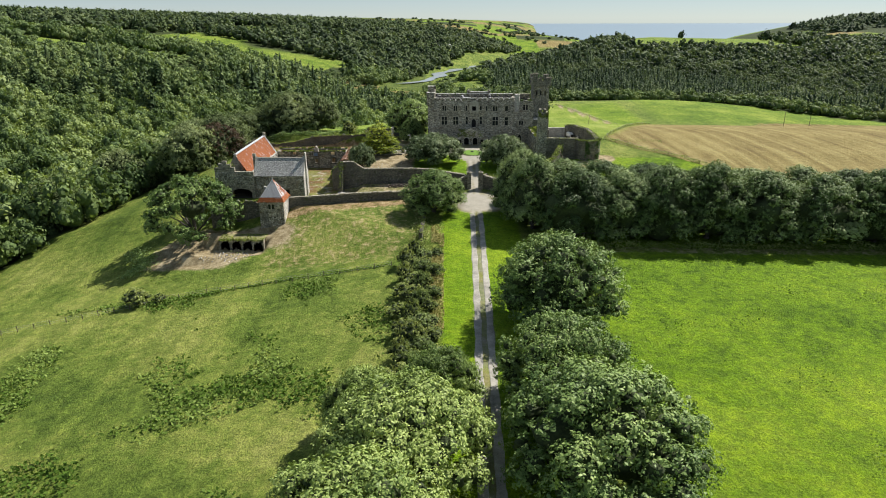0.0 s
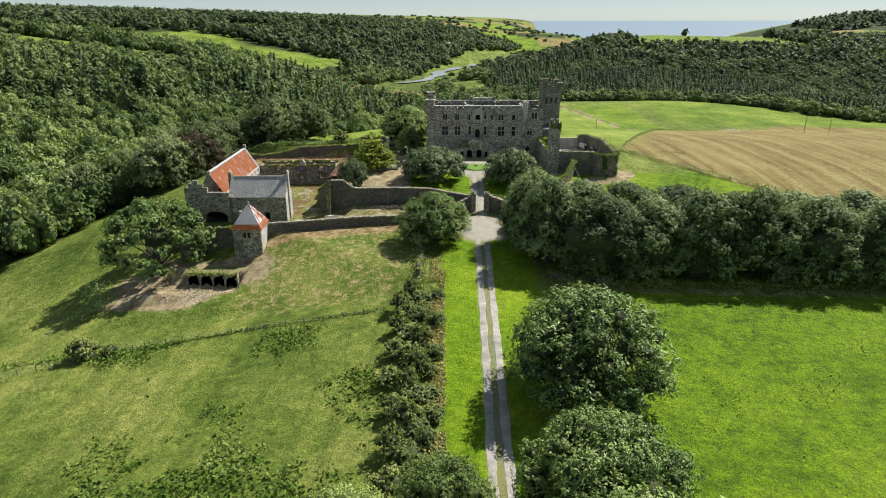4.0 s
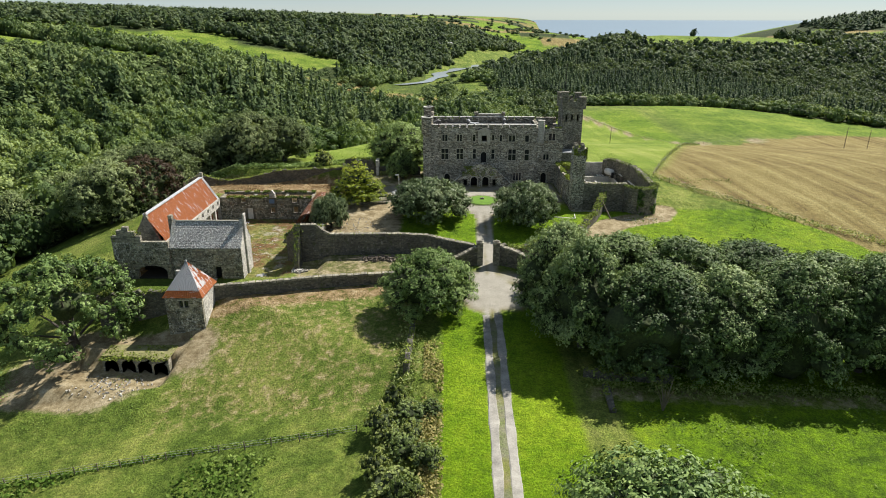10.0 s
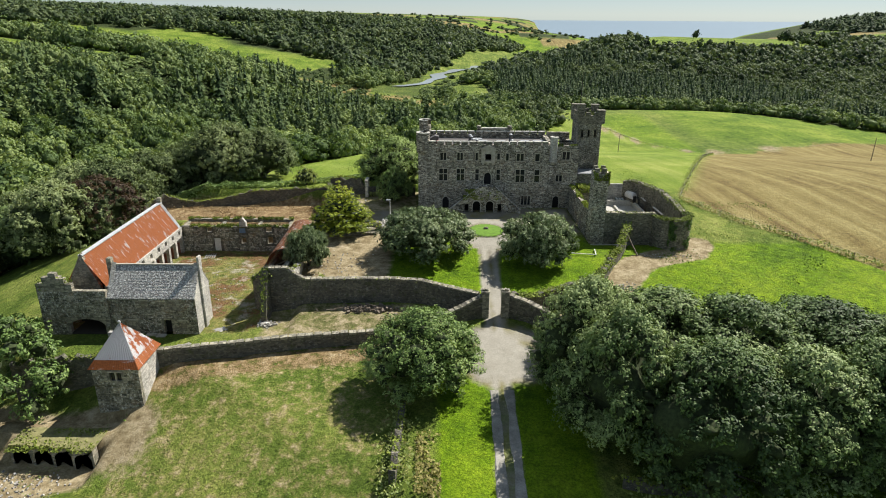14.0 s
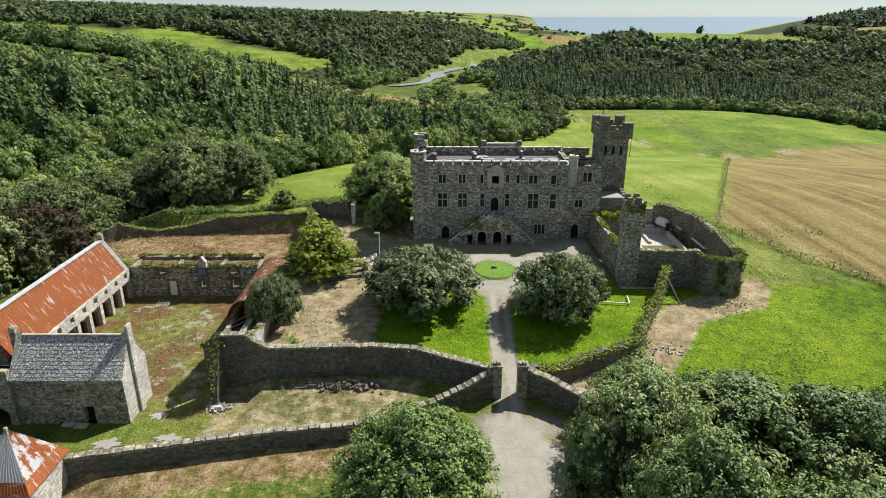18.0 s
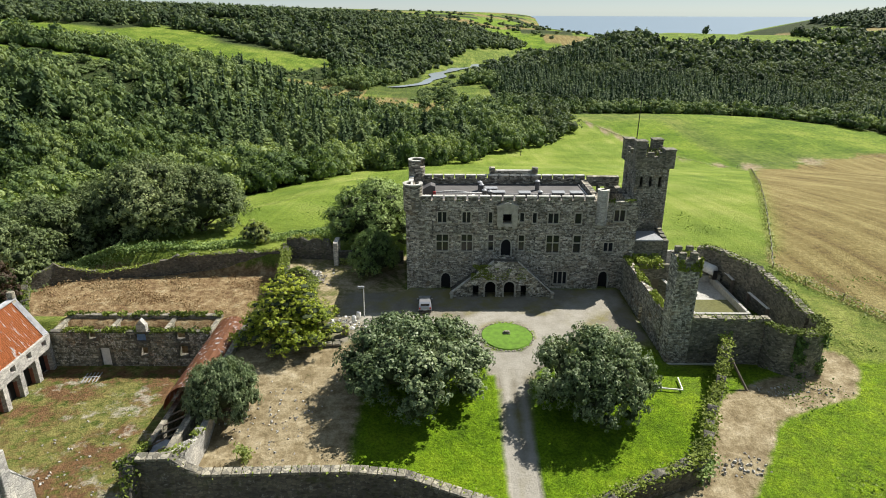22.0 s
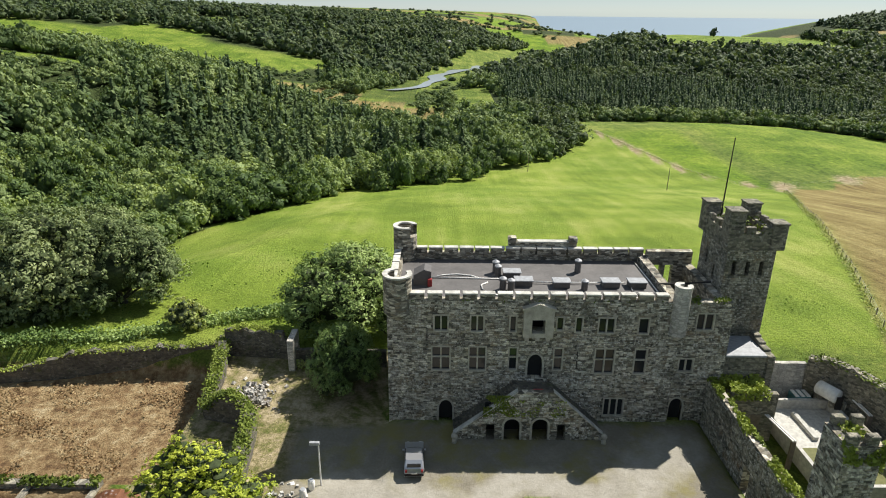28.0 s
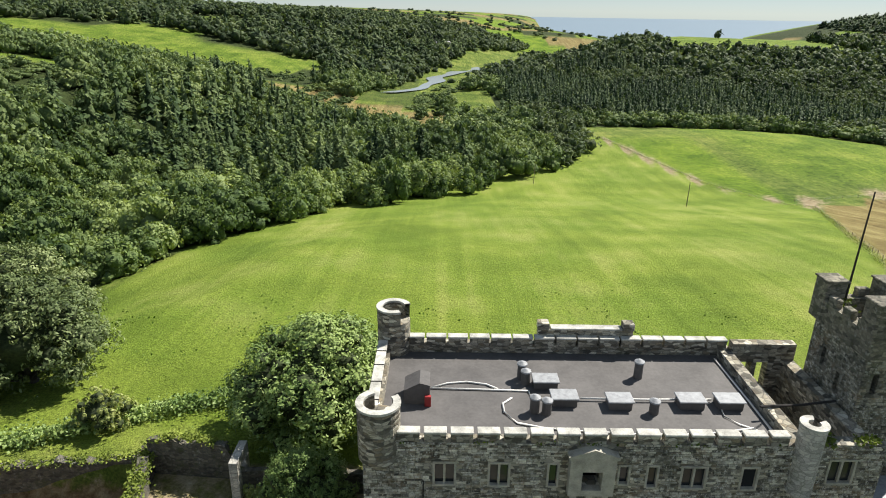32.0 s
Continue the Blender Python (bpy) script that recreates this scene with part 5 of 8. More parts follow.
# battlements: each merlon with its coping
for a, b, w, g, st in (((2.2, 0), (26.4, 0), 1.35, 0.3, 0.0), ((W - 0.1, D - 0.55), (2.4, D - 0.55), 1.5, 0.22, 0.2)):
    for poly in merlons(None, a, b, TOP, 0.7, 0.55, w, g, st):
        bm = prism(bmesh.new(), poly, TOP, TOP + 0.62)
        mer = part("merlon", bm, M_stone, castle)
        cx = sum(p[0] for p in poly) / 4
        cy = sum(p[1] for p in poly) / 4
        grown = [(cx + (p[0] - cx) * 1.06, cy + (p[1] - cy) * 1.25) for p in poly]
        bm = prism(bmesh.new(), grown, TOP + 0.62, TOP + 0.78)
        part("coping", bevelled(bm, 0.03), M_cope, mer)
# raised centre of the back parapet with two stub chimneys
part("back_parapet", boxes(((12.6, D - 0.62, TOP), (20.2, D + 0.02, TOP + 1.25))), M_stone, castle)
part("parapet_coping", bevelled(boxes(((13.6, D - 0.7, TOP + 1.25), (19.3, D + 0.06, TOP + 1.4))), 0.03), M_cope, castle)
for cx in (13.0, 19.8):
    part("chimney", bevelled(boxes(((cx - 0.45, D - 0.75, TOP + 1.25), (cx + 0.45, D + 0.1, TOP + 1.85))), 0.04), M_stone, castle)
part("side_parapet", boxes(((0.05, 1.6, TOP), (0.6, D - 1.6, TOP + 0.55))), M_stone, castle)
part("side_coping", bevelled(boxes(((-0.02, 1.6, TOP + 0.55), (0.72, D - 1.6, TOP + 0.72))), 0.03), M_cope, castle)


def bartizan(cx, cy, r, z0, z1, sides=16, open_from=None, taper=0.35, stone=None):
    """A round corner turret, hollow at the top with a thick coping."""
    bm = bmesh.new()
    tube(bm, [(cx, cy, z0), (cx, cy, z0 + (r - r * taper) * 1.1), (cx, cy, z1 - 1.0)], [r * taper, r, r], sides)
    part("turret", bm, stone or M_stone, castle, "round corner turret")
    ring = bmesh.new()
    a0, a1 = open_from or (0, 2 * math.pi)
    n = 20
    prev = None
    for k in range(n + 1):
        a = a0 + (a1 - a0) * k / n
        c, s = math.cos(a), math.sin(a)
        cur = [ring.verts.new((cx + c * q, cy + s * q, z)) for q, z in ((r, z1 - 1.05), (r, z1), (r - 0.35, z1), (r - 0.35, z1 - 1.05))]
        if prev:
            for i in range(4):
                ring.faces.new((prev[i], cur[i], cur[(i + 1) % 4], prev[(i + 1) % 4]))
        prev = cur
    bmesh.ops.recalc_face_normals(ring, faces=ring.faces)
    part("turret_parapet", ring, stone or M_stone, castle)
    cop = bmesh.new()
    prev = None
    for k in range(n + 1):
        a = a0 + (a1 - a0) * k / n
        c, s = math.cos(a), math.sin(a)
        cur = [cop.verts.new((cx + c * q, cy + s * q, z)) for q, z in ((r + 0.06, z1), (r + 0.06, z1 + 0.16), (r - 0.42, z1 + 0.16), (r - 0.42, z1))]
        if prev:
            for i in range(4):
                cop.faces.new((prev[i], cur[i], cur[(i + 1) % 4], prev[(i + 1) % 4]))
        prev = cur
    bmesh.ops.recalc_face_normals(cop, faces=cop.faces)
    part("turret_coping", cop, M_cope, castle, "pale lichened coping")


bartizan(1.0, 0.7, 1.35, 10.9, 15.6, open_from=(1.9, 6.9))
bartizan(1.1, D - 0.5, 1.3, 10.9, 16.3, open_from=(0.3, 5.2))
bartizan(27.6, -0.1, 0.78, 9.4, 14.95, open_from=(1.2, 6.6), taper=0.25, stone=M_pale)

# pediment niche over the door
part("oriel", boxes(((12.9, -0.55, 9.75), (13.7, 0, 12.55)), ((14.95, -0.55, 9.75), (15.75, 0, 12.55)), ((13.7, -0.55, 9.75), (14.95, 0, 10.2)), ((13.7, -0.55, 11.6), (14.95, 0, 12.55))), M_dressed, castle, "limestone box niche with a gabled top")
bm = bmesh.new()
prof = [(12.75, 12.55), (15.9, 12.55), (15.9, 12.75), (14.32, 13.3), (12.75, 12.75)]
a = [bm.verts.new((x, -0.62, z)) for x, z in prof]
b = [bm.verts.new((x, 0.0, z)) for x, z in prof]
for k in range(5):
    bm.faces.new((a[k], a[(k + 1) % 5], b[(k + 1) % 5], b[k]))
bm.faces.new(a)
bm.faces.new(b[::-1])
bmesh.ops.recalc_face_normals(bm, faces=bm.faces)
part("pediment", bm, M_dressed, castle)
for cx in (13.3, 14.3, 15.3):
    bm = bmesh.new()
    prism(bm, [(cx - 0.2, -0.4), (cx + 0.2, -0.4), (cx + 0.2, 0), (cx - 0.2, 0)], 9.3, 9.75)
    part("corbel", bm, M_dressed, castle)

# double stair rising to the door, arches beneath
stairs = thing("double_stair", "mossy stone double stair with arches beneath the landing", "staircase")
FY = -3.0
arches = [(11.25, 12.75, 0, 2.35), (13.95, 15.45, 0, 2.35), (9.55, 10.35, 0, 1.7), (16.35, 17.15, 0, 1.7)]
bm = bmesh.new()
pierced(bm, (9.3, FY), (1, 0), 8.1, -0.6, 3.0, 0.6, [(a - 9.3, b - 9.3, c, d) for a, b, c, d in arches])
part("arcade_wall", bm, M_stone, stairs)
for cx, hf in ((12.0, 0.75), (14.7, 0.75)):
    arch_ring("arch", stairs, cx, 0, 2.35, hf, FY, pointed=False, depth=0.6)
bm = bmesh.new()
prof = [(6.4, -0.6), (9.3, -0.6), (9.3, 3.0), (17.4, 3.0), (17.4, -0.6), (20.9, -0.6), (20.9, 0.5), (15.8, 5.3), (12.4, 5.3), (6.4, 0.5)]
f0 = [bm.verts.new((x, FY, z)) for x, z in prof]
f1 = [bm.verts.new((x, FY + 0.5, z)) for x, z in prof]
for k in range(len(prof)):
    bm.faces.new((f0[k], f0[(k + 1) % len(prof)], f1[(k + 1) % len(prof)], f1[k]))
bmesh.ops.triangulate(bm, faces=[bm.faces.new(f0), bm.faces.new(f1[::-1])])
bmesh.ops.recalc_face_normals(bm, faces=bm.faces)
part("stair_wall", bm, M_stone, stairs)
for side in (-1, 1):
    xa, xb = ((6.4, 12.4) if side < 0 else (20.9, 15.8))
    bm = bmesh.new()
    vs = [bm.verts.new(p) for p in ((xa, FY - 0.06, 0.5), (xb, FY - 0.06, 5.3), (xb, FY + 0.56, 5.3), (xa, FY + 0.56, 0.5))]
    up = [bm.verts.new(v.co + Vector((0, 0, 0.12))) for v in vs]
    for k in range(4):
        bm.faces.new((vs[k], vs[(k + 1) % 4], up[(k + 1) % 4], up[k]))
    bm.faces.new(up)
    bmesh.ops.recalc_face_normals(bm, faces=bm.faces)
    part("stair_coping", bm, M_cope, stairs, "pale worn coping")
    steps = 26
    for k in range(steps):
        x0 = xa + (xb - xa) * k / steps
        x1 = xa + (xb - xa) * (k + 1) / steps
        z = 0.02 + 4.6 * (k + 1) / steps
        part("step", boxes(((min(x0, x1), FY + 0.5, z - 0.35), (max(x0, x1), -0.02, z))), M_mossy, stairs)
part("landing", boxes(((12.4, FY + 0.5, 4.3), (15.8, -0.02, 4.62))), M_mossy, stairs)
part("back_dark", boxes(((9.5, FY + 1.6, 0), (17.2, FY + 1.8, 3.0))), M_dark, stairs)
part("red_crate", bevelled(boxes(((13.9, FY + 0.55, 4.62), (14.9, FY + 0.9, 5.15))), 0.03), M_red, stairs, "dull red box on the landing")
for cx in (6.5, 20.8):
    bm = bmesh.new()
    bmesh.ops.create_icosphere(bm, subdivisions=2, radius=0.32, matrix=Matrix.Translation((cx, FY - 0.5, 0.75)))
    tube(bm, [(cx, FY - 0.5, -0.2), (cx, FY - 0.5, 0.5)], [0.28, 0.2], 10)
    ball = finish(bm, "stone_finial", M_dressed, smooth=True)
    tagged(ball, "weathered stone ball finial at the stair foot", "finial")

# right wing
wing = thing("castle_wing", "grey stone wing between the castle and its tower", "castle wing")
bm = bmesh.new()
wh = [(29.44 - W, 31.2 - W, 10.2, 12.1), (28.35 - W, 29.9 - W, 5.6, 7.2), (28.1 - W, 29.4 - W, 0, 2.6)]
pierced(bm, (W, 0.3), (1, 0), 5.0, -0.8, 13.2, 0.9, wh)
part("front_wall", bm, M_stone, wing)
part("side_wall", boxes(((32.0, 1.2, -0.8), (32.9, 12.0, 12.6))), M_stone, wing)
bm = bmesh.new()
pierced(bm, (32.9, 12.4), (-1, 0), 5.0, -0.8, 14.0, 0.8, [(2.0, 2.9, 9.8, 12.4), (3.3, 4.1, 9.8, 12.4)])
part("back_wall", bm, M_stone, wing)
# a black slab in place of the wing's unlit inside
part("inner_floor", boxes(((W, 1.2, 8.4), (32.0, 11.6, 8.7))), M_dark, wing)
window(wing, 29.44, 31.2, 10.2, 12.1, 2, 1, 0.3)
window(wing, 28.35, 29.9, 5.6, 7.2, 2, 1, 0.3)
arch_ring("arch", wing, 28.75, 0, 2.6, 0.65, 0.3)
part("door", boxes(((28.1, 0.75, 0), (29.4, 0.85, 2.6))), M_dark, wing)

# tower
tower = thing("castle_tower", "square battlemented stone tower with slit windows and a flagpole", "tower")
TX0, TX1, TY0, TY1, TZ = 33.2, 38.0, 4.4, 10.6, 17.1
bm = bmesh.new()
slits = [(0.7, 1.12, 14.25, 15.75), (2.05, 2.47, 14.25, 15.75), (3.4, 3.82, 14.25, 15.75)]
pierced(bm, (TX0, TY0), (1, 0), TX1 - TX0, -1, TZ, 0.8, slits)
part("front_wall", bm, M_towerstone, tower)
bm = bmesh.new()
pierced(bm, (TX0, TY1), (0, -1), TY1 - TY0 - 0.8, -1, TZ, 0.8, [(1.6, 2.0, 13.9, 15.4), (3.6, 4.0, 13.0, 14.5)])
part("side_wall", bm, M_towerstone, tower)
part("side_wall", boxes(((TX1 - 0.8, TY0 + 0.8, -1), (TX1, TY1, TZ))), M_towerstone, tower)
part("back_wall", boxes(((TX0 + 0.8, TY1 - 0.8, -1), (TX1 - 0.8, TY1, TZ))), M_towerstone, tower)
part("tower_roof", boxes(((TX0 + 0.5, TY0 + 0.5, TZ - 0.6), (TX1 - 0.5, TY1 - 0.5, TZ - 0.3))), M_felt, tower)
part("inner_dark", boxes(((TX0 + 1.2, TY0 + 1.2, 12), (TX1 - 1.2, TY0 + 1.3, TZ - 0.7))), M_dark, tower)
e = 0.34
for lo, hi in (((TX0 - e, TY0 - e), (TX1 + e, TY0 + 0.5)), ((TX0 - e, TY1 - 0.5), (TX1 + e, TY1 + e)), ((TX0 - e, TY0 + 0.5), (TX0 + 0.5, TY1 - 0.5)), ((TX1 - 0.5, TY0 + 0.5), (TX1 + e, TY1 - 0.5))):
    part("parapet", boxes(((*lo, TZ), (*hi, TZ + 1.65))), M_towerstone, tower)
for a, b in (((TX0 - e, TY0 - e), (TX1 + e, TY0 - e)), ((TX1 + e, TY0 - e), (TX1 + e, TY1 + e)), ((TX1 + e, TY1 + e), (TX0 - e, TY1 + e)), ((TX0 - e, TY1 + e), (TX0 - e, TY0 - e))):
    for poly in merlons(None, a, b, TZ, 0.7, 0.5, 0.95, 0.75, 0.0):
        bm = prism(bmesh.new(), poly, TZ + 1.65, TZ + 2.3)
        mer = part("merlon", bevelled(bm, 0.05), M_towerstone, tower)
for cx, cy, h in ((TX0 + 0.3, TY1 - 0.3, 20.2), (TX1 - 0.3, TY1 - 0.3, 20.1), (TX0 + 0.35, TY0 + 0.4, 20.9), (TX1 - 0.25, TY0 + 0.25, 19.7)):
    part("corner_turret", bevelled(boxes(((cx - 0.75, cy - 0.75, TZ), (cx + 0.75, cy + 0.75, h))), 0.06), M_towerstone, tower)
    part("turret_coping", bevelled(boxes(((cx - 0.85, cy - 0.85, h), (cx + 0.85, cy + 0.85, h + 0.18))), 0.05), M_towerstone, tower)
pole = bmesh.new()
tube(pole, [(34.3, 9.6, 16.8), (34.5, 9.7, 27.0)], [0.09, 0.05], 8)
part("flagpole", pole, M_darkwood, tower)


# ---------------------------------------------------------------- ruined walls
def ruin_wall(name, label, pts, thick=0.7, mat=None, jag=0.25, coping=None, seed=0, step=0.8, category="wall", ivy=0.0, kind="structure", base=None):
    """A rubble wall along points (x, y, top), standing on the ground, with a broken top edge."""
    rng = np.random.default_rng(seed + 100)
    bm = bmesh.new()
    line = []
    for (x0, y0, t0), (x1, y1, t1) in zip(pts, pts[1:]):
        n = max(1, int(math.hypot(x1 - x0, y1 - y0) / step))
        for k in range(n):
            f = k / n
            line.append((x0 + (x1 - x0) * f, y0 + (y1 - y0) * f, t0 + (t1 - t0) * f))
    line.append(pts[-1])
    rings = []
    for i, (x, y, t) in enumerate(line):
        a, b = line[max(i - 1, 0)], line[min(i + 1, len(line) - 1)]
        d = Vector((b[0] - a[0], b[1] - a[1])).normalized()
        n = Vector((-d.y, d.x)) * thick / 2
        g = min(gz(x + n.x * 2, y + n.y * 2), gz(x - n.x * 2, y - n.y * 2), gz(x, y)) - 0.4
        if base is not None:
            g = base
        j = rng.normal() * jag
        w = 1 + rng.normal() * 0.06
        rings.append([bm.verts.new(p) for p in ((x - n.x * w, y - n.y * w, g), (x - n.x * w, y - n.y * w, t + j), (x + n.x * w, y + n.y * w, t + j + rng.normal() * jag * 0.4), (x + n.x * w, y + n.y * w, g))])
    for a, b in zip(rings, rings[1:]):
        for k in range(3):
            bm.faces.new((a[k], b[k], b[k + 1], a[k + 1]))
    bm.faces.new(rings[0])
    bm.faces.new(rings[-1][::-1])
    bmesh.ops.recalc_face_normals(bm, faces=bm.faces)
    ob = finish(bm, name, mat or M_mossy)
    tagged(ob, label, category, kind=kind)
    if coping:
        i = 0
        s = 0.0
        for (x0, y0, t0), (x1, y1, t1) in zip(line, line[1:]):
            d = Vector((x1 - x0, y1 - y0))
            L = d.length
            if L < 0.05:
                continue
            d.normalize()
            n = Vector((-d.y, d.x)) * (thick / 2 + 0.06)
            h = 0.16 + 0.14 * rng.random()
            q = [(x0, y0), (x0 + d.x * L * 0.86, y0 + d.y * L * 0.86)]
            poly = [(q[0][0] - n.x, q[0][1] - n.y), (q[1][0] - n.x, q[1][1] - n.y), (q[1][0] + n.x, q[1][1] + n.y), (q[0][0] + n.x, q[0][1] + n.y)]
            b2 = prism(bmesh.new(), poly, t0 - 0.12, t0 + h * coping)
            for v in b2.verts:
                v.co.z += (t1 - t0) * min(1.0, math.hypot(v.co.x - x0, v.co.y - y0) / L)
            part("coping_stone", b2, M_wallstone, ob)
    if ivy:
        xs, ys, zs = np.array(line).T
        n = int(ivy * 420 * len(line) * step / 3)
        k = rng.random(n) * (len(line) - 1)
        px = np.interp(k, np.arange(len(line)), xs) + rng.normal(size=n) * thick * 0.42
        py = np.interp(k, np.arange(len(line)), ys) + rng.normal(size=n) * thick * 0.42
        pz = np.interp(k, np.arange(len(line)), zs) + np.abs(rng.normal(size=n)) * 0.16 - 0.08
        keep = np.array([noise.noise(Vector((a * 0.5, b * 0.5, 1.7))) > -0.15 - ivy * 0.3 for a, b in zip(px, py)])
        leaf_patch("ivy", np.stack([px, py, pz], 1)[keep], 0.26, rng, ob)
    return ob


def leaf_patch(name, p, size, rng, parent, mat=None, up=0.9):
    """Moss and ivy: small leaf sprays at the given spots."""
    n = len(p)
    nrm = rng.normal(size=(n, 3)) * 0.6 + np.array([0, -0.2, up])
    nrm /= np.linalg.norm(nrm, axis=1)[:, None]
    a = np.cross(nrm, rng.normal(size=(n, 3)))
    a /= np.linalg.norm(a, axis=1)[:, None] + 1e-9
    b = np.cross(nrm, a)
    s = size * (0.6 + 0.9 * rng.random(n))[:, None]
    co = np.stack([p - a * s * 0.5, p + b * s * 0.36, p + a * s * 0.5, p - b * s * 0.36], 1).reshape(-1, 3)
    ob = mesh_from(name, co, np.arange(4 * n).reshape(n, 4), mat or M_ivy, parent=parent)
    ob["kind"] = "stuff"
    return ob


def ivy_on(parent, x0, x1, y0, y1, z0, z1, n, size=0.28, seed=1, mat=None):
    rng = np.random.default_rng(seed)
    p = np.stack([x0 + (x1 - x0) * rng.random(n), y0 + (y1 - y0) * rng.random(n), z0 + (z1 - z0) * rng.random(n)], 1)
    keep = np.array([noise.noise(Vector(q) * 0.7) > -0.12 for q in p])
    return leaf_patch("ivy", p[keep], size, rng, parent, mat, 0.4)


ruin_wall("wall_field", "long low crenellated rubble wall below the stable yard", [(-31.4, -56.9, -2.1), (-13, -53.2, -1.8), (-4, -51.8, -1.9), (3.4, -48.0, -2.1)], 0.7, jag=0.07, coping=1.0, seed=1, step=1.05, mat=M_mossy)
ruin_wall("wall_field_west", "ruined end of the rubble field wall beside the gatehouse", [(-49, -58.5, -3.2), (-41, -57.8, -2.6), (-36.6, -57.4, -2.3)], 0.7, seed=2, ivy=0.5)
ruin_wall("wall_terrace", "dark rubble retaining wall below the castle garden", [(-20.4, -41.9, 3.3), (-17.6, -41.7, 3.2), (-16.4, -41.6, 2.2), (-15.2, -41.5, 1.4), (-2.7, -40.9, 1.3), (2.2, -41.4, 1.2), (6, -42.8, 0.8), (10.4, -44.4, 0.5)], 0.8, jag=0.06, coping=0.5, seed=3, ivy=0.08, mat=M_mossy)
ruin_wall("wall_jagged", "broken end of a tall mossy rubble wall", [(-20.8, -41.6, 3.2), (-20.8, -43.2, 1.9), (-20.8, -44.6, -0.4), (-20.8, -45.4, -3.0)], 0.8, jag=0.35, seed=4, step=0.5, ivy=1.2, mat=M_mossy)
ruin_wall("wall_gate_left", "curving rubble wing wall beside the gate", [(11.0, -45.1, 0.7), (7.5, -46.3, -0.8), (3.6, -47.6, -2.1)], 0.8, jag=0.05, coping=0.5, seed=5, mat=M_mossy)
ruin_wall("wall_gate_right", "curving rubble wing wall beside the gate", [(14.6, -45.0, 0.7), (17.2, -46.2, 0.1), (20.2, -48.6, -0.5), (23.0, -52.5, -1.6)], 0.8, jag=0.05, coping=0.5, seed=6, mat=M_mossy)
ruin_wall("wall_curtain", "ivy-clad rubble curtain wall round the castle lawn", [(14.9, -44.6, 0.5), (18.3, -43.2, -0.4), (22.5, -40.8, -0.2), (25.4, -39.6, 0.1), (28.6, -38.3, 0.5), (30.1, -36.3, 0.6), (31.8, -32.6, 0.2), (33.1, -29.9, 0.7), (35.0, -27.0, 1.0), (36.8, -23.4, 2.1), (38.0, -20.6, 3.4)], 0.9, jag=0.22, seed=7, ivy=1.2, mat=M_mossy)
ruin_wall("wall_drive_left", "low stub of rubble wall in the hedge", [(0.2, -77.3, -4.2), (0.4, -72, -4.0), (0.6, -66, -3.6)], 0.7, jag=0.15, seed=8, ivy=0.3)
ruin_wall("wall_drive_right", "low stub of rubble wall at the field corner", [(25.0, -85, -5.4), (25.2, -81.4, -5.0), (25.2, -80, -4.9)], 0.7, jag=0.12, seed=9, ivy=0.4)
ruin_wall("wall_wood", "low mossy rubble wall in front of the trees", [(23.0, -77.4, -4.3), (26.5, -78.2, -4.4), (34, -78.8, -4.7)], 0.6, jag=0.12, seed=10, ivy=0.4)
ruin_wall("wall_court_back", "ruined rubble wall behind the upper court", [(-60, 5.5, -1.2), (-57, 8.5, 0.2), (-53.5, 10.2, -1.6), (-50, 10.6, -2.0), (-44, 11.6, -1.2), (-38, 12.6, 0.1), (-28, 13.6, 0.4), (-21.5, 14.2, 0.7)], 0.8, jag=0.14, seed=11, ivy=0.5)
ruin_wall("wall_court_west", "tumbled rubble wall at the end of the court", [(-60, 5.5, -1.2), (-57, 0, -2.3), (-54, -5, -2.2), (-50.4, -10, -0.5)], 0.8, jag=0.3, seed=12, ivy=0.5)
ruin_wall("wall_court_east", "ivy-topped rubble wall beside the castle yard", [(-21.0, 14.0, 1.6), (-19.8, 9, 1.6), (-19.2, 4, 1.2), (-18.8, 1.2, 0.7)], 0.9, jag=0.16, seed=13, ivy=1.6)
ruin_wall("wall_yard_east", "ivy-topped rubble wall beside the castle yard", [(-13.4, -1.6, 2.2), (-12.9, -5, 2.0), (-12.5, -9.5, 1.6), (-12.4, -11.4, 0.9)], 0.9, jag=0.16, seed=14, ivy=1.4)
ruin_wall("wall_ruin_north", "broken rubble wall of a roofless outbuilding", [(-20.6, 13.6, 2.6), (-18.2, 13.4, 3.4), (-16, 13.2, 3.2), (-13.6, 13.0, 2.9), (-12.6, 12.8, 1.2)], 0.7, jag=0.3, seed=15, ivy=0.8)
ruin_wall("wall_back_yard", "rubble wall closing the yard beside the castle", [(-12.2, 11.6, 1.4), (-7, 11.4, 1.5), (-1.2, 11.2, 1.5)], 0.6, jag=0.05, seed=16)
ruin_wall("wall_garden", "low retaining wall with a pale coping", [(-15.0, -17.6, 0.0), (-11, -17.3, 0.1), (-7.2, -17.0, 0.2)], 0.6, jag=0.04, coping=0.6, seed=17)
ruin_wall("wall_gable_ruin", "ivy-covered gable of a roofless outbuilding", [(-18.8, 1.0, 0.6), (-17.2, 0.6, 2.2), (-15.8, 0.2, 3.0), (-14.6, -0.4, 2.4), (-13.5, -1.2, 1.8)], 0.8, jag=0.12, seed=18, ivy=2.2, step=0.6)

# archway left standing at the ruin
bm = bmesh.new()
pierced(bm, (-12.4, 12.9), (0, -1), 3.0, -0.8, 3.3, 0.7, [(0.8, 2.2, -0.5, 2.4)])
ruin_arch = tagged(finish(bm, "ruined_archway", M_pale), "pale free-standing archway of a ruined building", "archway")

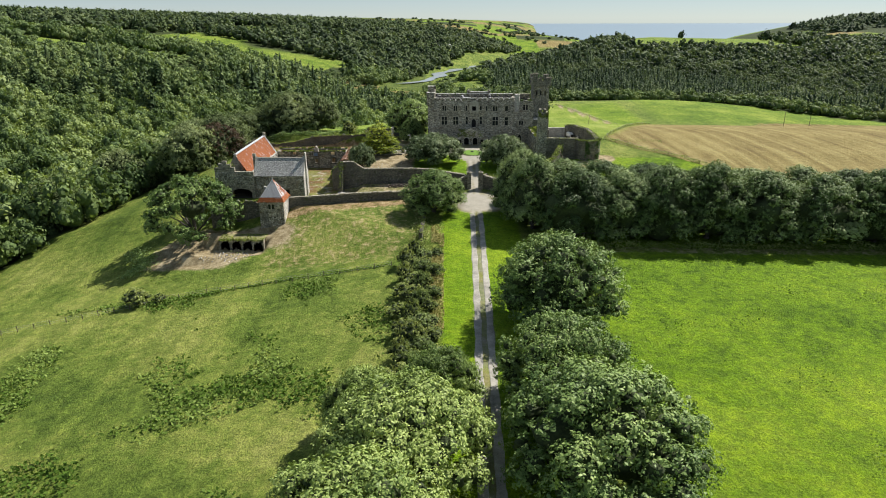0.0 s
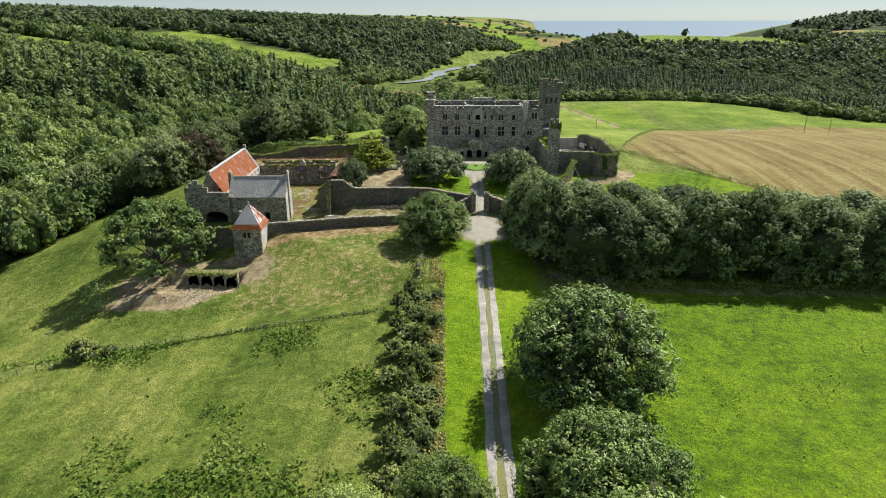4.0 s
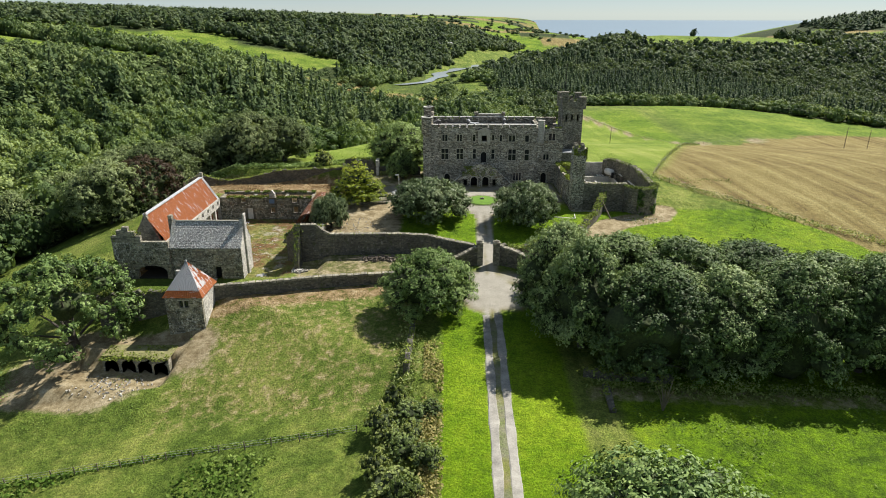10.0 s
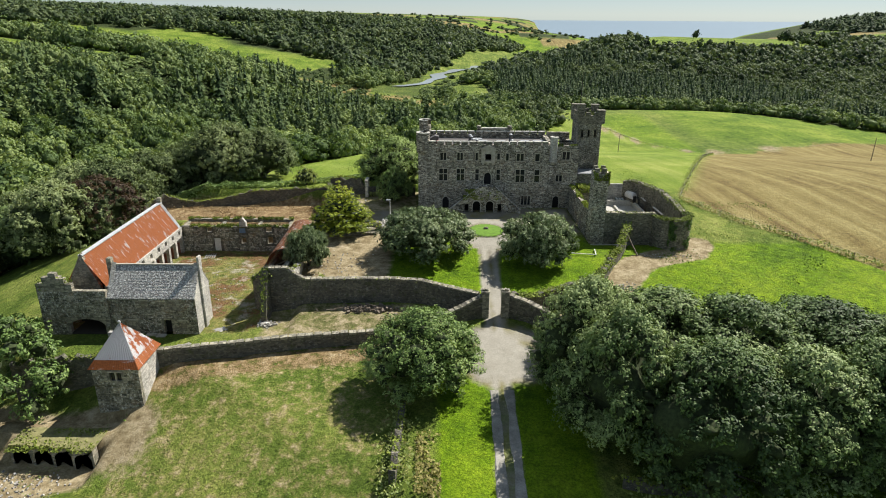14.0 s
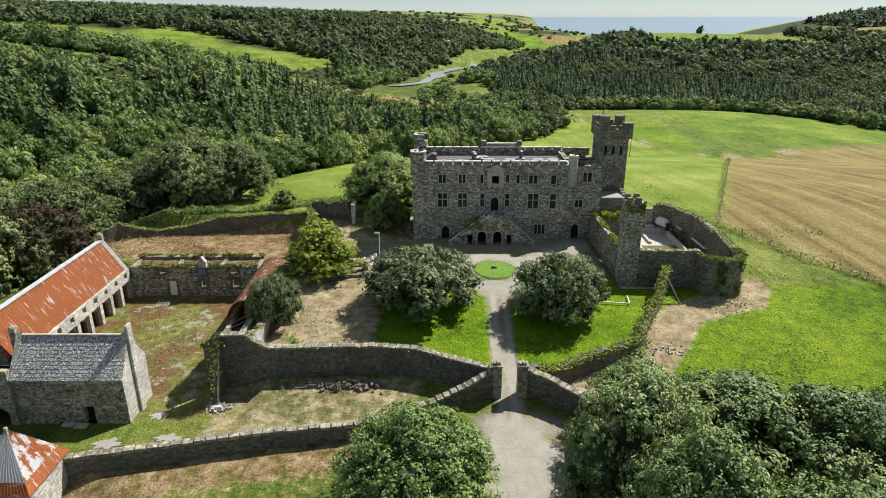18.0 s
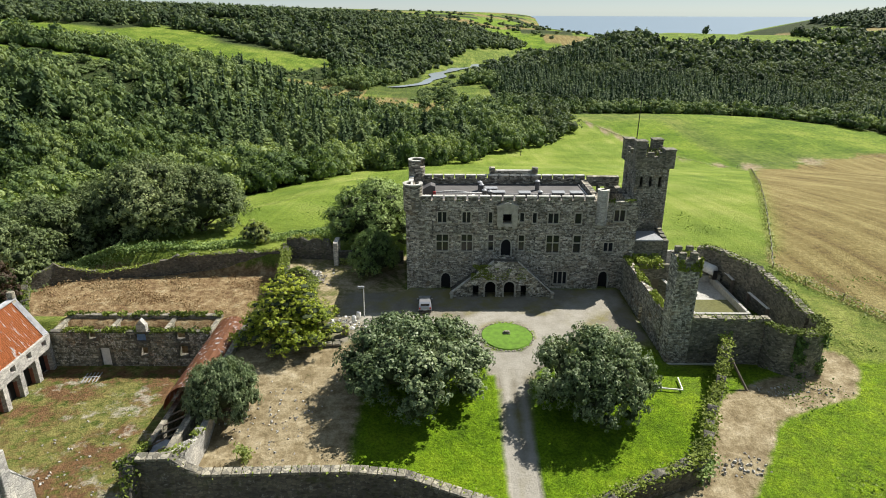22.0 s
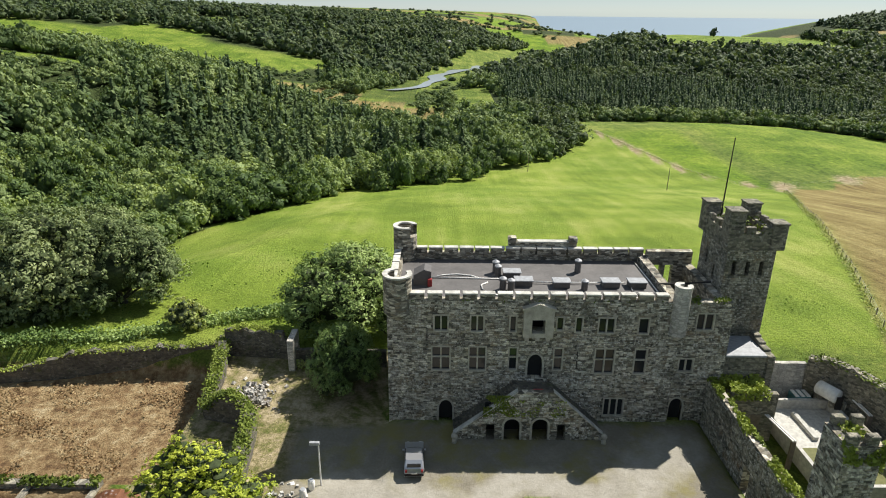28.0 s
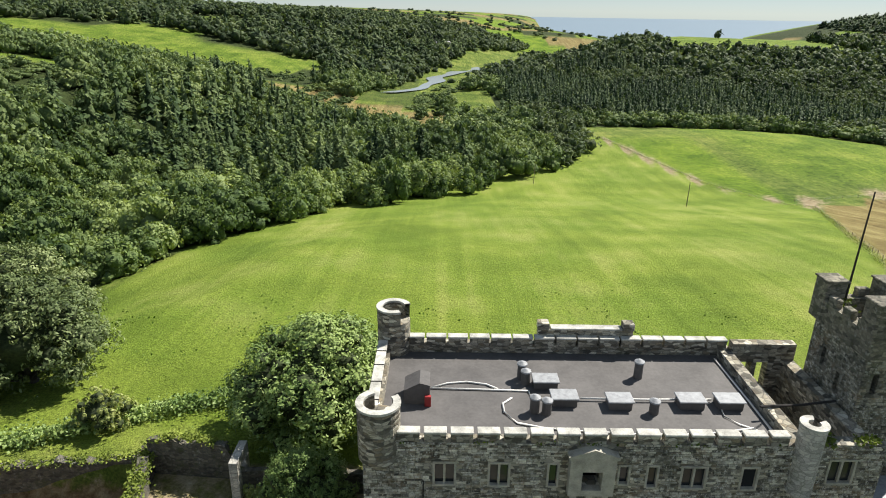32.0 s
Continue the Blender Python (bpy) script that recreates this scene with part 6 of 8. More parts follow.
# gate piers
for gx0, gx1 in ((10.7, 11.8), (13.6, 14.7)):
    g = thing("gate_pier", "square rubble gate pier with a loose cap stone", "gate pier", "gate piers")
    part("shaft", bevelled(boxes(((gx0, -45.6, -3.6), (gx1, -44.4, 1.05))), 0.05), M_wallstone, g)
    part("cap", bevelled(boxes(((gx0 - 0.08, -45.68, 1.05), (gx1 + 0.08, -44.32, 1.25))), 0.06), M_wallstone, g)
    for k in range(3):
        part("loose_stone", bevelled(boxes(((gx0 + 0.1 + 0.33 * k, -45.4, 1.32), (gx0 + 0.36 + 0.33 * k, -44.9, 1.5 + 0.12 * (k % 2)))), 0.05), M_wallstone, g)

# ---------------------------------------------------------------- bastion court beside the castle
bast = thing("bastion_tower", "tall square rubble stair tower with an ivy-grown top", "tower")
bm = bmesh.new()
prism(bm, [(31.65, -19.6), (34.2, -19.6), (34.2, -17.0), (31.65, -17.0)], -1.8, 12.4)
part("shaft", bm, M_stone, bast)
for poly in merlons(None, (31.65, -19.6), (34.2, -19.6), 0, 0, 0.5, 0.8, 0.5) + merlons(None, (34.2, -17.0), (31.65, -17.0), 0, 0, 0.5, 0.8, 0.5, 0.2):
    part("merlon", bevelled(prism(bmesh.new(), poly, 12.4, 13.15), 0.05), M_towerstone, bast)
ivy_on(bast, 31.5, 34.3, -19.75, -16.9, 12.1, 12.75, 900, seed=3)
ivy_on(bast, 31.6, 34.35, -19.85, -19.6, 11.0, 12.5, 420, seed=4)
ivy_on(bast, 34.2, 34.45, -19.7, -17.2, 9.6, 12.5, 420, seed=44)
WEST_HOLES = [(9.2, 10.3, -0.6, 2.1), (4.0, 4.7, 1.2, 2.4), (13.2, 13.9, 1.4, 2.6)]
bm = bmesh.new()
pierced(bm, (31.5, 0.2), (0, -1), 17.2, -1.6, 4.9, 0.8, WEST_HOLES)
west = finish(bm, "wall_bastion_west", M_stone)
tagged(west, "rubble curtain wall with a small arched doorway and mossy top", "wall", kind="structure")
ivy_on(west, 31.4, 32.4, -17.0, 0.2, 4.8, 5.2, 2600, seed=5)
ruin_wall("wall_bastion_south", "tall rubble wall joining the round bastion", [(34.2, -19.3, 5.1), (37, -19.4, 5.0), (43.2, -19.5, 5.0)], 0.8, mat=M_towerstone, jag=0.07, coping=0.7, seed=21, ivy=0.5)
ruin_wall("wall_bastion_round", "round ivy-clad corner bastion of rubble stone", [(45.9 + 3.1 * math.cos(a), -19.7 + 3.1 * math.sin(a), 4.9) for a in [math.radians(q) for q in range(-172, 31, 14)]], 0.8, mat=M_towerstone, jag=0.1, seed=22, ivy=1.4)
ruin_wall("wall_bastion_east", "tall rubble wall with a broken mossy top", [(48.6, -18.2, 4.9), (49.0, -13, 5.0), (49.1, -6.5, 5.0), (48.6, -3.0, 5.1), (47.2, 0.8, 5.2), (45.6, 3.6, 5.2), (43.9, 4.6, 4.9)], 0.9, mat=M_towerstone, jag=0.24, coping=0.6, seed=23, ivy=0.9)
ruin_wall("wall_bastion_north", "low pale rendered wall behind the tank yard", [(37.9, 4.9, 4.2), (43.8, 4.7, 4.2)], 0.5, mat=M_pale, jag=0.02, seed=24)
rb = bpy.data.objects["wall_bastion_round"]
ivy_on(rb, 44.6, 46.0, -23.35, -22.85, -1.4, 4.7, 2600, 0.28, 6, M_leaf_oak)
ivy_on(rb, 47.0, 48.6, -22.9, -21.9, -1.0, 4.7, 1900, 0.28, 7, M_leaf_oak)
sw = bpy.data.objects["wall_bastion_south"]
ivy_on(sw, 37.6, 39.0, -20.05, -19.8, -1.0, 3.6, 700, 0.26, 82, M_leaf_oak)
pl = thing("stone_plinth", "pale stone plinth along the foot of the bastion wall", "plinth", kind="structure")
part("plinth_course", bevelled(boxes(((31.2, -20.0, -1.6), (38.8, -19.7, -0.75))), 0.05), M_cope, pl)
part("plinth_course", bevelled(boxes(((31.1, -19.7, -1.6), (31.45, -0.5, -0.6))), 0.05), M_cope, pl)
# low building under the tower
lo = thing("lean_to", "low stone lean-to with a pale flat roof below the tower", "outbuilding")
part("wall", boxes(((32.95, 0.4, -0.8), (37.0, 4.38, 7.3))), M_towerstone, lo)
part("roof", bevelled(boxes(((32.95, 0.3, 7.3), (37.0, 4.38, 7.52))), 0.04), M_lead, lo)
for k in range(4):
    part("gable_step", bevelled(boxes(((37.0, 0.1 + 1.07 * k, -0.8), (37.7, 1.16 + 1.07 * k, 7.5 + 0.22 * k))), 0.04), M_towerstone, lo)
part("lower_wall", boxes(((32.95, -1.9, -0.8), (37.6, -1.3, 4.6))), M_towerstone, lo)
part("shed_door", boxes(((35.2, -1.98, 0.0), (36.2, -1.9, 2.3))), M_wood, lo, "pale weathered plank door")
ivy_on(lo, 32.6, 36.6, -2.3, 0.4, 4.0, 5.5, 2600, 0.3, 8)

# tank yard inside the bastion
M_concrete = plain("old_concrete", (0.42, 0.41, 0.37), 0.85, vary=0.35)
tank = thing("concrete_tank", "shallow concrete tank with stagnant green water", "tank")
for lo_, hi_ in (((38.2, -10.6, -0.6), (38.6, 2.6, 1.2)), ((45.4, -10.6, -0.6), (45.8, 2.6, 1.2)), ((38.6, -10.6, -0.6), (45.4, -10.2, 1.2)), ((38.6, 2.2, -0.6), (45.4, 2.6, 1.2))):
    part("tank_wall", bevelled(boxes((lo_, hi_)), 0.03), M_concrete, tank)
part("tank_floor", boxes(((38.6, -10.2, -0.6), (45.4, 2.2, 0.1))), M_concrete, tank, "pale concrete floor")
part("water", boxes(((38.6, -10.2, 0.1), (45.4, -4.2, 0.22))), plain("green_water", (0.16, 0.16, 0.07), 0.1), tank)
part("bench", bevelled(boxes(((41.2, -3.0, 0.1), (41.7, 1.2, 0.5))), 0.03), M_concrete, tank)
for x0, y0, x1, y1 in ((36.6, -0.6, 37.4, -6.0), (46.9, 2.2, 46.9, -2.0), (47.2, -6.2, 47.4, -11.4)):
    r = thing("timber_rail", "grey timber rail on square posts", "rail", "rails round the tank")
    for dx in (-0.12, 0.12):
        bm = bmesh.new()
        tube(bm, [(x0 + dx, y0, 2.3), (x1 + dx, y1, 2.3)], 0.08, 4)
        part("bar", bm, M_white, r)
    for f in (0.02, 0.98):
        px, py = x0 + (x1 - x0) * f, y0 + (y1 - y0) * f
        part("post", boxes(((px - 0.2, py - 0.12, -1.0), (px + 0.2, py + 0.12, 2.22))), M_wood, r)
sb = thing("storage_box", "turquoise plastic storage box with a ribbed lid", "box")
M_turq = plain("turquoise_plastic", (0.05, 0.16, 0.17), 0.4)
part("body", bevelled(boxes(((42.2, 2.7, -1.0), (44.0, 4.1, 1.2))), 0.08), M_turq, sb)
for k in range(3):
    part("lid_rib", bevelled(boxes(((42.3 + 0.6 * k, 2.75, 1.2), (42.7 + 0.6 * k, 4.05, 1.32))), 0.03), M_pipe, sb)
cy = thing("oil_tank", "white cylindrical oil tank lying on blocks", "oil tank")
bm = bmesh.new()
tube(bm, [(44.4, 2.9, 2.5), (44.45, 2.8, 2.5), (45.3, 0.9, 2.5), (45.35, 0.8, 2.5)], [0.5, 0.75, 0.75, 0.5], 18)
part("drum", bm, M_white, cy, smooth=True)
part("block", boxes(((44.3, 2.65, -1.0), (45.0, 3.0, 1.85))), M_wallstone, cy)
part("block", boxes(((45.82, 0.6, -1.0), (46.2, 1.4, 1.9)), ((44.8, 0.9, 1.2), (45.82, 1.3, 1.9))), M_wallstone, cy)
part("end_plate", boxes(((45.1, 0.55, 1.2), (45.7, 0.72, 2.6))), M_darkwood, cy)
# prop and low rail on the lawn
bm = bmesh.new()
tube(bm, [(39.0, -25.6, gz(39.0, -25.6) - 0.3), (37.3, -23.8, 2.3)], [0.14, 0.12], 6)
tagged(finish(bm, "timber_prop", M_wood), "weathered timber prop leaning against the curtain wall", "prop")
tr = thing("trestle", "low white timber hurdle lying on the lawn", "hurdle")
for p, q in (((27.4, -25.2), (31.6, -25.8)), ((31.6, -25.8), (31.8, -23.6))):
    bm = bmesh.new()
    tube(bm, [(*p, gz(*p) + 0.3), (*q, gz(*q) + 0.3)], 0.09, 4)
    part("bar", bm, M_white, tr)

# ---------------------------------------------------------------- stable yard
stable = thing("stable_range", "long stone stable with arches and an orange rusted iron roof", "stable")
SX0, SX1, SY0, SY1, SE, SR = -50.0, -44.6, -42.6, -15.0, 0.4, 5.2
bm = bmesh.new()
arch_holes = []
for k in range(7):
    u = 0.6 + 3.0 * k
    arch_holes.append((u, u + 2.3, -4.6, -1.4))
for k in range(9):
    u = 0.9 + 3.0 * k
    arch_holes.append((u, u + 0.9, -0.75, 0.05))
pierced(bm, (SX1, SY1), (0, -1), SY1 - SY0, -5.2, SE, 0.6, arch_holes)
bm.verts.ensure_lookup_table()
front = part("arcade_wall", bm, M_pale, stable)
front.matrix_local = Matrix.Identity(4)
part("back_wall", boxes(((SX0, SY0, -6), (SX0 + 0.6, SY1, SE))), M_wallstone, stable)
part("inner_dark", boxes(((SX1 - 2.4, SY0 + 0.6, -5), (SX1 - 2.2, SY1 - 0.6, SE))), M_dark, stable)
for yy in (SY0, SY1 - 0.6):
    bm = bmesh.new()
    prof = [(SX0, -6), (SX1 - 0.62, -6), (SX1 - 0.62, SE), ((SX0 + SX1) / 2, SR + 0.35), (SX0, SE)]
    f0 = [bm.verts.new((x, yy, z)) for x, z in prof]
    f1 = [bm.verts.new((x, yy + 0.6, z)) for x, z in prof]
    for k in range(5):
        bm.faces.new((f0[k], f0[(k + 1) % 5], f1[(k + 1) % 5], f1[k]))
    bm.faces.new(f0)
    bm.faces.new(f1[::-1])
    bmesh.ops.recalc_face_normals(bm, faces=bm.faces)
    part("gable_wall", bm, M_wallstone, stable)
M_brick = plain("red_brick", (0.3, 0.12, 0.08), 0.9)
for k in range(8):
    y1 = SY1 - 0.02 - 3.0 * k + (0.1 if k else 0)
    part("brick_pier", bevelled(boxes(((SX1 - 0.1, y1 - (0.78 if k else 0.6), -4.8), (SX1 + 0.05, y1, -2.35))), 0.02), M_brick, stable, "red brick arch pier")
for k in range(7):
    y1 = SY1 - 0.6 - 3.0 * k
    part("brick_reveal", boxes(((SX1 - 0.55, y1 + 0.0, -4.7), (SX1 + 0.03, y1 + 0.2, -1.5))), M_brick, stable)
    # black panel added in each arch in place of the unlit stable inside
    part("arch_black_panel", boxes(((SX1 - 0.5, y1 - 2.3, -4.7), (SX1 - 0.42, y1, -1.4))), M_dark, stable)
for k in range(7):
    yc = SY1 - 0.6 - 3.0 * k - 1.15
    bm = bmesh.new()
    for sgn in (-1, 1):
        pts = [(sgn * 1.15, -2.5)] + [(sgn * 1.15 * math.cos(a), -2.5 + 1.08 * math.sin(a)) for a in (0.4, 0.8, 1.2, 1.57)] + [(sgn * 1.15, -1.38)]
        a = [bm.verts.new((SX1 + 0.01, yc + p, z)) for p, z in pts]
        b = [bm.verts.new((SX1 - 0.5, yc + p, z)) for p, z in pts]
        for i in range(len(pts)):
            bm.faces.new((a[i], a[(i + 1) % len(pts)], b[(i + 1) % len(pts)], b[i]))
        bm.faces.new(a)
        bm.faces.new(b[::-1])
    bmesh.ops.recalc_face_normals(bm, faces=bm.faces)
    part("arch_head", bm, M_pale, stable)


def corrugated(name, corners, material, parent, pitch=0.3, amp=0.05, sheets=True):
    """A ribbed iron slope. corners: eave start, eave end, ridge end, ridge start; ribs run from eave to ridge."""
    a, b, c, d = (Vector(p) for p in corners)
    L = (b - a).length
    n = max(8, int(L / pitch * 2))
    nrm = (b - a).cross(d - a).normalized()
    bm = bmesh.new()
    rows = []
    for j in range(4):
        f = j / 3
        row = []
        for i in range(n + 1):
            u = i / n
            p = a.lerp(b, u).lerp(d.lerp(c, u), f) + nrm * (amp * (1 if i % 2 else -1))
            row.append(bm.verts.new(p))
        rows.append(row)
    for r, s in zip(rows, rows[1:]):
        for i in range(n):
            bm.faces.new((r[i], r[i + 1], s[i + 1], s[i]))
    bmesh.ops.solidify(bm, geom=list(bm.faces), thickness=0.03)
    return part(name, bm, material, parent)


mx = (SX0 + SX1) / 2
NS = 9
for k in range(NS):
    ya, yb = SY0 + (SY1 - SY0) * k / NS, SY0 + (SY1 - SY0) * (k + 1) / NS
    dz = 0.02 * (k % 2)
    corrugated("roof_sheet", ((SX1 + 0.35, ya, SE - 0.1 + dz), (SX1 + 0.35, yb + 0.05, SE - 0.1 + dz), (mx, yb + 0.05, SR + dz), (mx, ya, SR + dz)), M_rust, stable, 0.28, 0.035)
    corrugated("roof_sheet", ((SX0 - 0.3, yb, SE - 0.1), (SX0 - 0.3, ya, SE - 0.1), (mx, ya, SR), (mx, yb, SR)), M_rust, stable, 0.28, 0.035)
part("ridge_cap", boxes(((mx - 0.34, SY0, SR - 0.06), (mx + 0.34, SY1, SR + 0.12))), M_verge, stable, "pale ridge flashing")
for xe in (SX1 + 0.38, SX0 - 0.33):
    bm = bmesh.new()
    vs = [bm.verts.new(q) for q in ((xe, SY1 - 0.75, SE - 0.02), (xe, SY1 + 0.2, SE - 0.02), (mx, SY1 + 0.2, SR + 0.08), (mx, SY1 - 0.75, SR + 0.08))]
    bm.faces.new(vs)
    bmesh.ops.solidify(bm, geom=list(bm.faces), thickness=0.06)
    bmesh.ops.recalc_face_normals(bm, faces=bm.faces)
    part("verge_flashing", bm, M_verge, stable, "pale zinc verge strip")
bm = bmesh.new()
prism(bm, [(-50.6, -14.9), (-49.2, -14.9), (-49.2, -13.9), (-50.6, -13.9)], -5, 1.2)
part("end_stub", bm, M_wallstone, stable)
part("finial_chimney", bevelled(boxes(((mx - 0.35, SY1 - 0.65, SR + 0.1), (mx + 0.35, SY1 + 0.05, SR + 1.0))), 0.05), M_wallstone, stable)

house = thing("coach_house", "grey stone coach house with a lichened slate roof and tall chimney", "house")
HX0, HX1, HY0, HY1, HE, HR = -41.4, -29.3, -48.0, -42.4, 1.3, 5.0
bm = bmesh.new()
pierced(bm, (HX0, HY0), (1, 0), HX1 - HX0, -5.2, HE, 0.6, [(7.3, 8.4, -4.5, -2.3), (2.4, 3.6, -3.6, -2.4), (9.4, 10.6, -3.7, -2.5), (4.4, 5.5, -0.6, 0.6), (8.6, 9.8, -0.5, 0.6)])
part("front_wall", bm, M_wallstone, house)
part("back_wall", boxes(((HX0, HY1 - 0.6, -5.2), (HX1, HY1, HE))), M_wallstone, house)
part("doorway_dark", boxes(((HX0 + 7.2, HY0 + 0.75, -4.6), (HX0 + 8.6, HY0 + 0.85, -2.2))), M_dark, house)
for u0, u1, z0, z1 in ((2.4, 3.6, -3.6, -2.4), (9.4, 10.6, -3.7, -2.5), (4.4, 5.5, -0.6, 0.6), (8.6, 9.8, -0.5, 0.6)):
    part("blocked_window", boxes(((HX0 + u0, HY0 + 0.16, z0), (HX0 + u1, HY0 + 0.5, z1))), M_wallstone, house)
    part("window_lintel", bevelled(boxes(((HX0 + u0 - 0.15, HY0 - 0.05, z1), (HX0 + u1 + 0.15, HY0 + 0.3, z1 + 0.2))), 0.03), M_dressed, house)
hm = (HY0 + HY1) / 2
for x0 in (HX0, HX1 - 0.6):
    bm = bmesh.new()
    prof = [(HY0 + 0.0, -5.2), (HY1, -5.2), (HY1, HE), (hm, HR + 0.3), (HY0, HE)]
    f0 = [bm.verts.new((x0 + 0.002, y, z)) for y, z in prof]
    f1 = [bm.verts.new((x0 + 0.61, y, z)) for y, z in prof]
    for k in range(5):
        bm.faces.new((f0[k], f0[(k + 1) % 5], f1[(k + 1) % 5], f1[k]))
    bm.faces.new(f0)
    bm.faces.new(f1[::-1])
    bmesh.ops.recalc_face_normals(bm, faces=bm.faces)
    # gables paler than the front, the east one's sunlit look in the stone
    part("gable_wall", bm, M_pale, house)
part("chimney", bevelled(boxes(((HX1, hm - 0.5, -4.8), (HX1 + 0.32, hm + 0.5, HR + 1.3))), 0.05), M_pale, house, "tall pale chimney on the gable")
part("chimney", bevelled(boxes(((HX0 - 0.6, hm - 0.4, HE), (HX0 + 0.1, hm + 0.4, HR + 1.0))), 0.05), M_wallstone, house)
SLATE_ROWS, SLATE_COLS = 12, 24
slate_me = None
rs = np.random.default_rng(5)
for side in (-1, 1):
    ye = HY0 - 0.25 if side < 0 else HY1 + 0.25
    bm = bmesh.new()
    prof = [(ye, HE - 0.2), (hm, HR), (hm, HR - 0.12), (ye, HE - 0.32)]
    f0 = [bm.verts.new((HX0 - 0.05, y, z)) for y, z in prof]
    f1 = [bm.verts.new((HX1 + 0.05, y, z)) for y, z in prof]
    for k in range(4):
        bm.faces.new((f0[k], f0[(k + 1) % 4], f1[(k + 1) % 4], f1[k]))
    bm.faces.new(f0)
    bm.faces.new(f1[::-1])
    bmesh.ops.recalc_face_normals(bm, faces=bm.faces)
    roof = part("roof", bm, M_slate, house, "grey slate slope speckled with lichen")
    if side < 0:
        # the slates of the slope that faces the drive
        dz, dy = HR - HE + 0.2, hm - ye
        ang = math.atan2(dz, dy)
        L = math.hypot(dz, dy) / SLATE_ROWS
        wS = (HX1 - HX0) / SLATE_COLS
        bm = box_slate = bmesh.new()
        box(bm, (0.01, 0, 0), (wS - 0.01, L * 1.12, 0.03))
        slate_me = bpy.data.meshes.new("slate")
        bm.to_mesh(slate_me)
        bm.free()
        slate_me.materials.append(M_slate)
        for r in range(SLATE_ROWS):
            for c in range(SLATE_COLS):
                s = new("slate", slate_me)
                s.parent = roof
                s.matrix_basis = pose(HX0 + c * wS + (0.5 * wS if r % 2 else 0) * 0.6, ye + math.cos(ang) * L * r, HE - 0.19 + math.sin(ang) * L * r, math.degrees(ang) - 2.5 + rs.normal() * 0.7, rs.normal() * 0.8, rs.normal() * 0.6)
part("ridge_tiles", bevelled(boxes(((HX0, hm - 0.16, HR - 0.04), (HX1, hm + 0.16, HR + 0.12))), 0.04), M_dressed, house)
part("ladder", boxes(((-36.6, -48.7, -4.6), (-35.2, -48.1, -4.3)), ((-35.1, -49.0, -4.6), (-33.8, -48.1, -4.4))), M_dressed, house, "worn doorstep slabs")

coach = thing("coach_arch", "roofless rubble end building with a wide carriage arch", "outbuilding")
bm = bmesh.new()
pierced(bm, (-50.8, -48.3), (1, 0), 9.4, -6.2, 2.2, 0.7, [(3.6, 8.6, -5.0, -2.0)])
part("front_wall", bm, M_wallstone, coach)
bm = bmesh.new()
for sgn in (-1, 1):
    pts = [(sgn * 2.5, -3.2)] + [(sgn * 2.5 * math.cos(a), -3.2 + 1.15 * math.sin(a)) for a in (0.3, 0.6, 0.9, 1.2, 1.57)] + [(sgn * 2.5, -1.98)]
    a = [bm.verts.new((-44.7 + p, -48.29, z)) for p, z in pts]
    b = [bm.verts.new((-44.7 + p, -47.7, z)) for p, z in pts]
    for i in range(len(pts)):
        bm.faces.new((a[i], a[(i + 1) % len(pts)], b[(i + 1) % len(pts)], b[i]))
    bm.faces.new(a)
    bm.faces.new(b[::-1])
bmesh.ops.recalc_face_normals(bm, faces=bm.faces)
part("arch_head", bm, M_wallstone, coach)
part("side_wall", boxes(((-50.8, -47.6, -6.2), (-50.1, -43.2, 2.4))), M_wallstone, coach)
# black back, dark floor and black lid added to keep the arch's inside dark
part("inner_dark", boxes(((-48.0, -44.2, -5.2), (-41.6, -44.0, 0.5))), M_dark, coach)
part("floor_dark", boxes(((-47.2, -48.2, -5.0), (-42.2, -44.2, -4.3))), plain("arch_floor_shade", (0.03, 0.026, 0.02), 0.9), coach)
part("arch_black_lid", boxes(((-48.5, -47.6, -1.2), (-41.5, -44.0, -1.0))), M_dark, coach)
for k, (x0, h) in enumerate(((-50.8, 3.2), (-49.8, 4.2), (-48.8, 4.8), (-47.8, 4.0), (-46.9, 3.2))):
    part("stepped_top", boxes(((x0, -48.28, 2.2), (x0 + 1.0, -47.62, h))), M_wallstone, coach)
ivy_on(coach, -50.9, -46.0, -48.4, -47.6, 2.2, 4.2, 500, 0.25, 9)

hut = thing("gatehouse_hut", "small square stone gatehouse with a pyramid roof of half-rusted iron", "gatehouse")
QX0, QX1, QY0, QY1, QE = -36.6, -31.1, -62.4, -56.6, -1.4
bm = bmesh.new()
pierced(bm, (QX0, QY0), (1, 0), QX1 - QX0, -8.2, QE, 0.6, [(2.0, 3.4, -3.2, -2.0)])
part("front_wall", bm, M_wallstone, hut)
# east wall in paler stone: its sunlit brightness is put into the colour
part("side_wall", boxes(((QX1 - 0.6, QY0 + 0.6, -8.2), (QX1, QY1 - 0.6, QE))), M_pale, hut)
part("side_wall", boxes(((QX0, QY0 + 0.6, -8.2), (QX0 + 0.6, QY1 - 0.6, QE))), M_wallstone, hut)
part("back_wall", boxes(((QX0, QY1 - 0.6, -8.2), (QX1, QY1, QE))), M_wallstone, hut)
for u in (2.0, 2.72):
    part("pane", boxes(((QX0 + u + 0.05, QY0 + 0.3, -3.2), (QX0 + u + 0.62, QY0 + 0.34, -2.0))), M_glass, hut)
part("mullion", boxes(((QX0 + 2.62, QY0 + 0.05, -3.2), (QX0 + 2.78, QY0 + 0.4, -2.0))), M_dressed, hut)
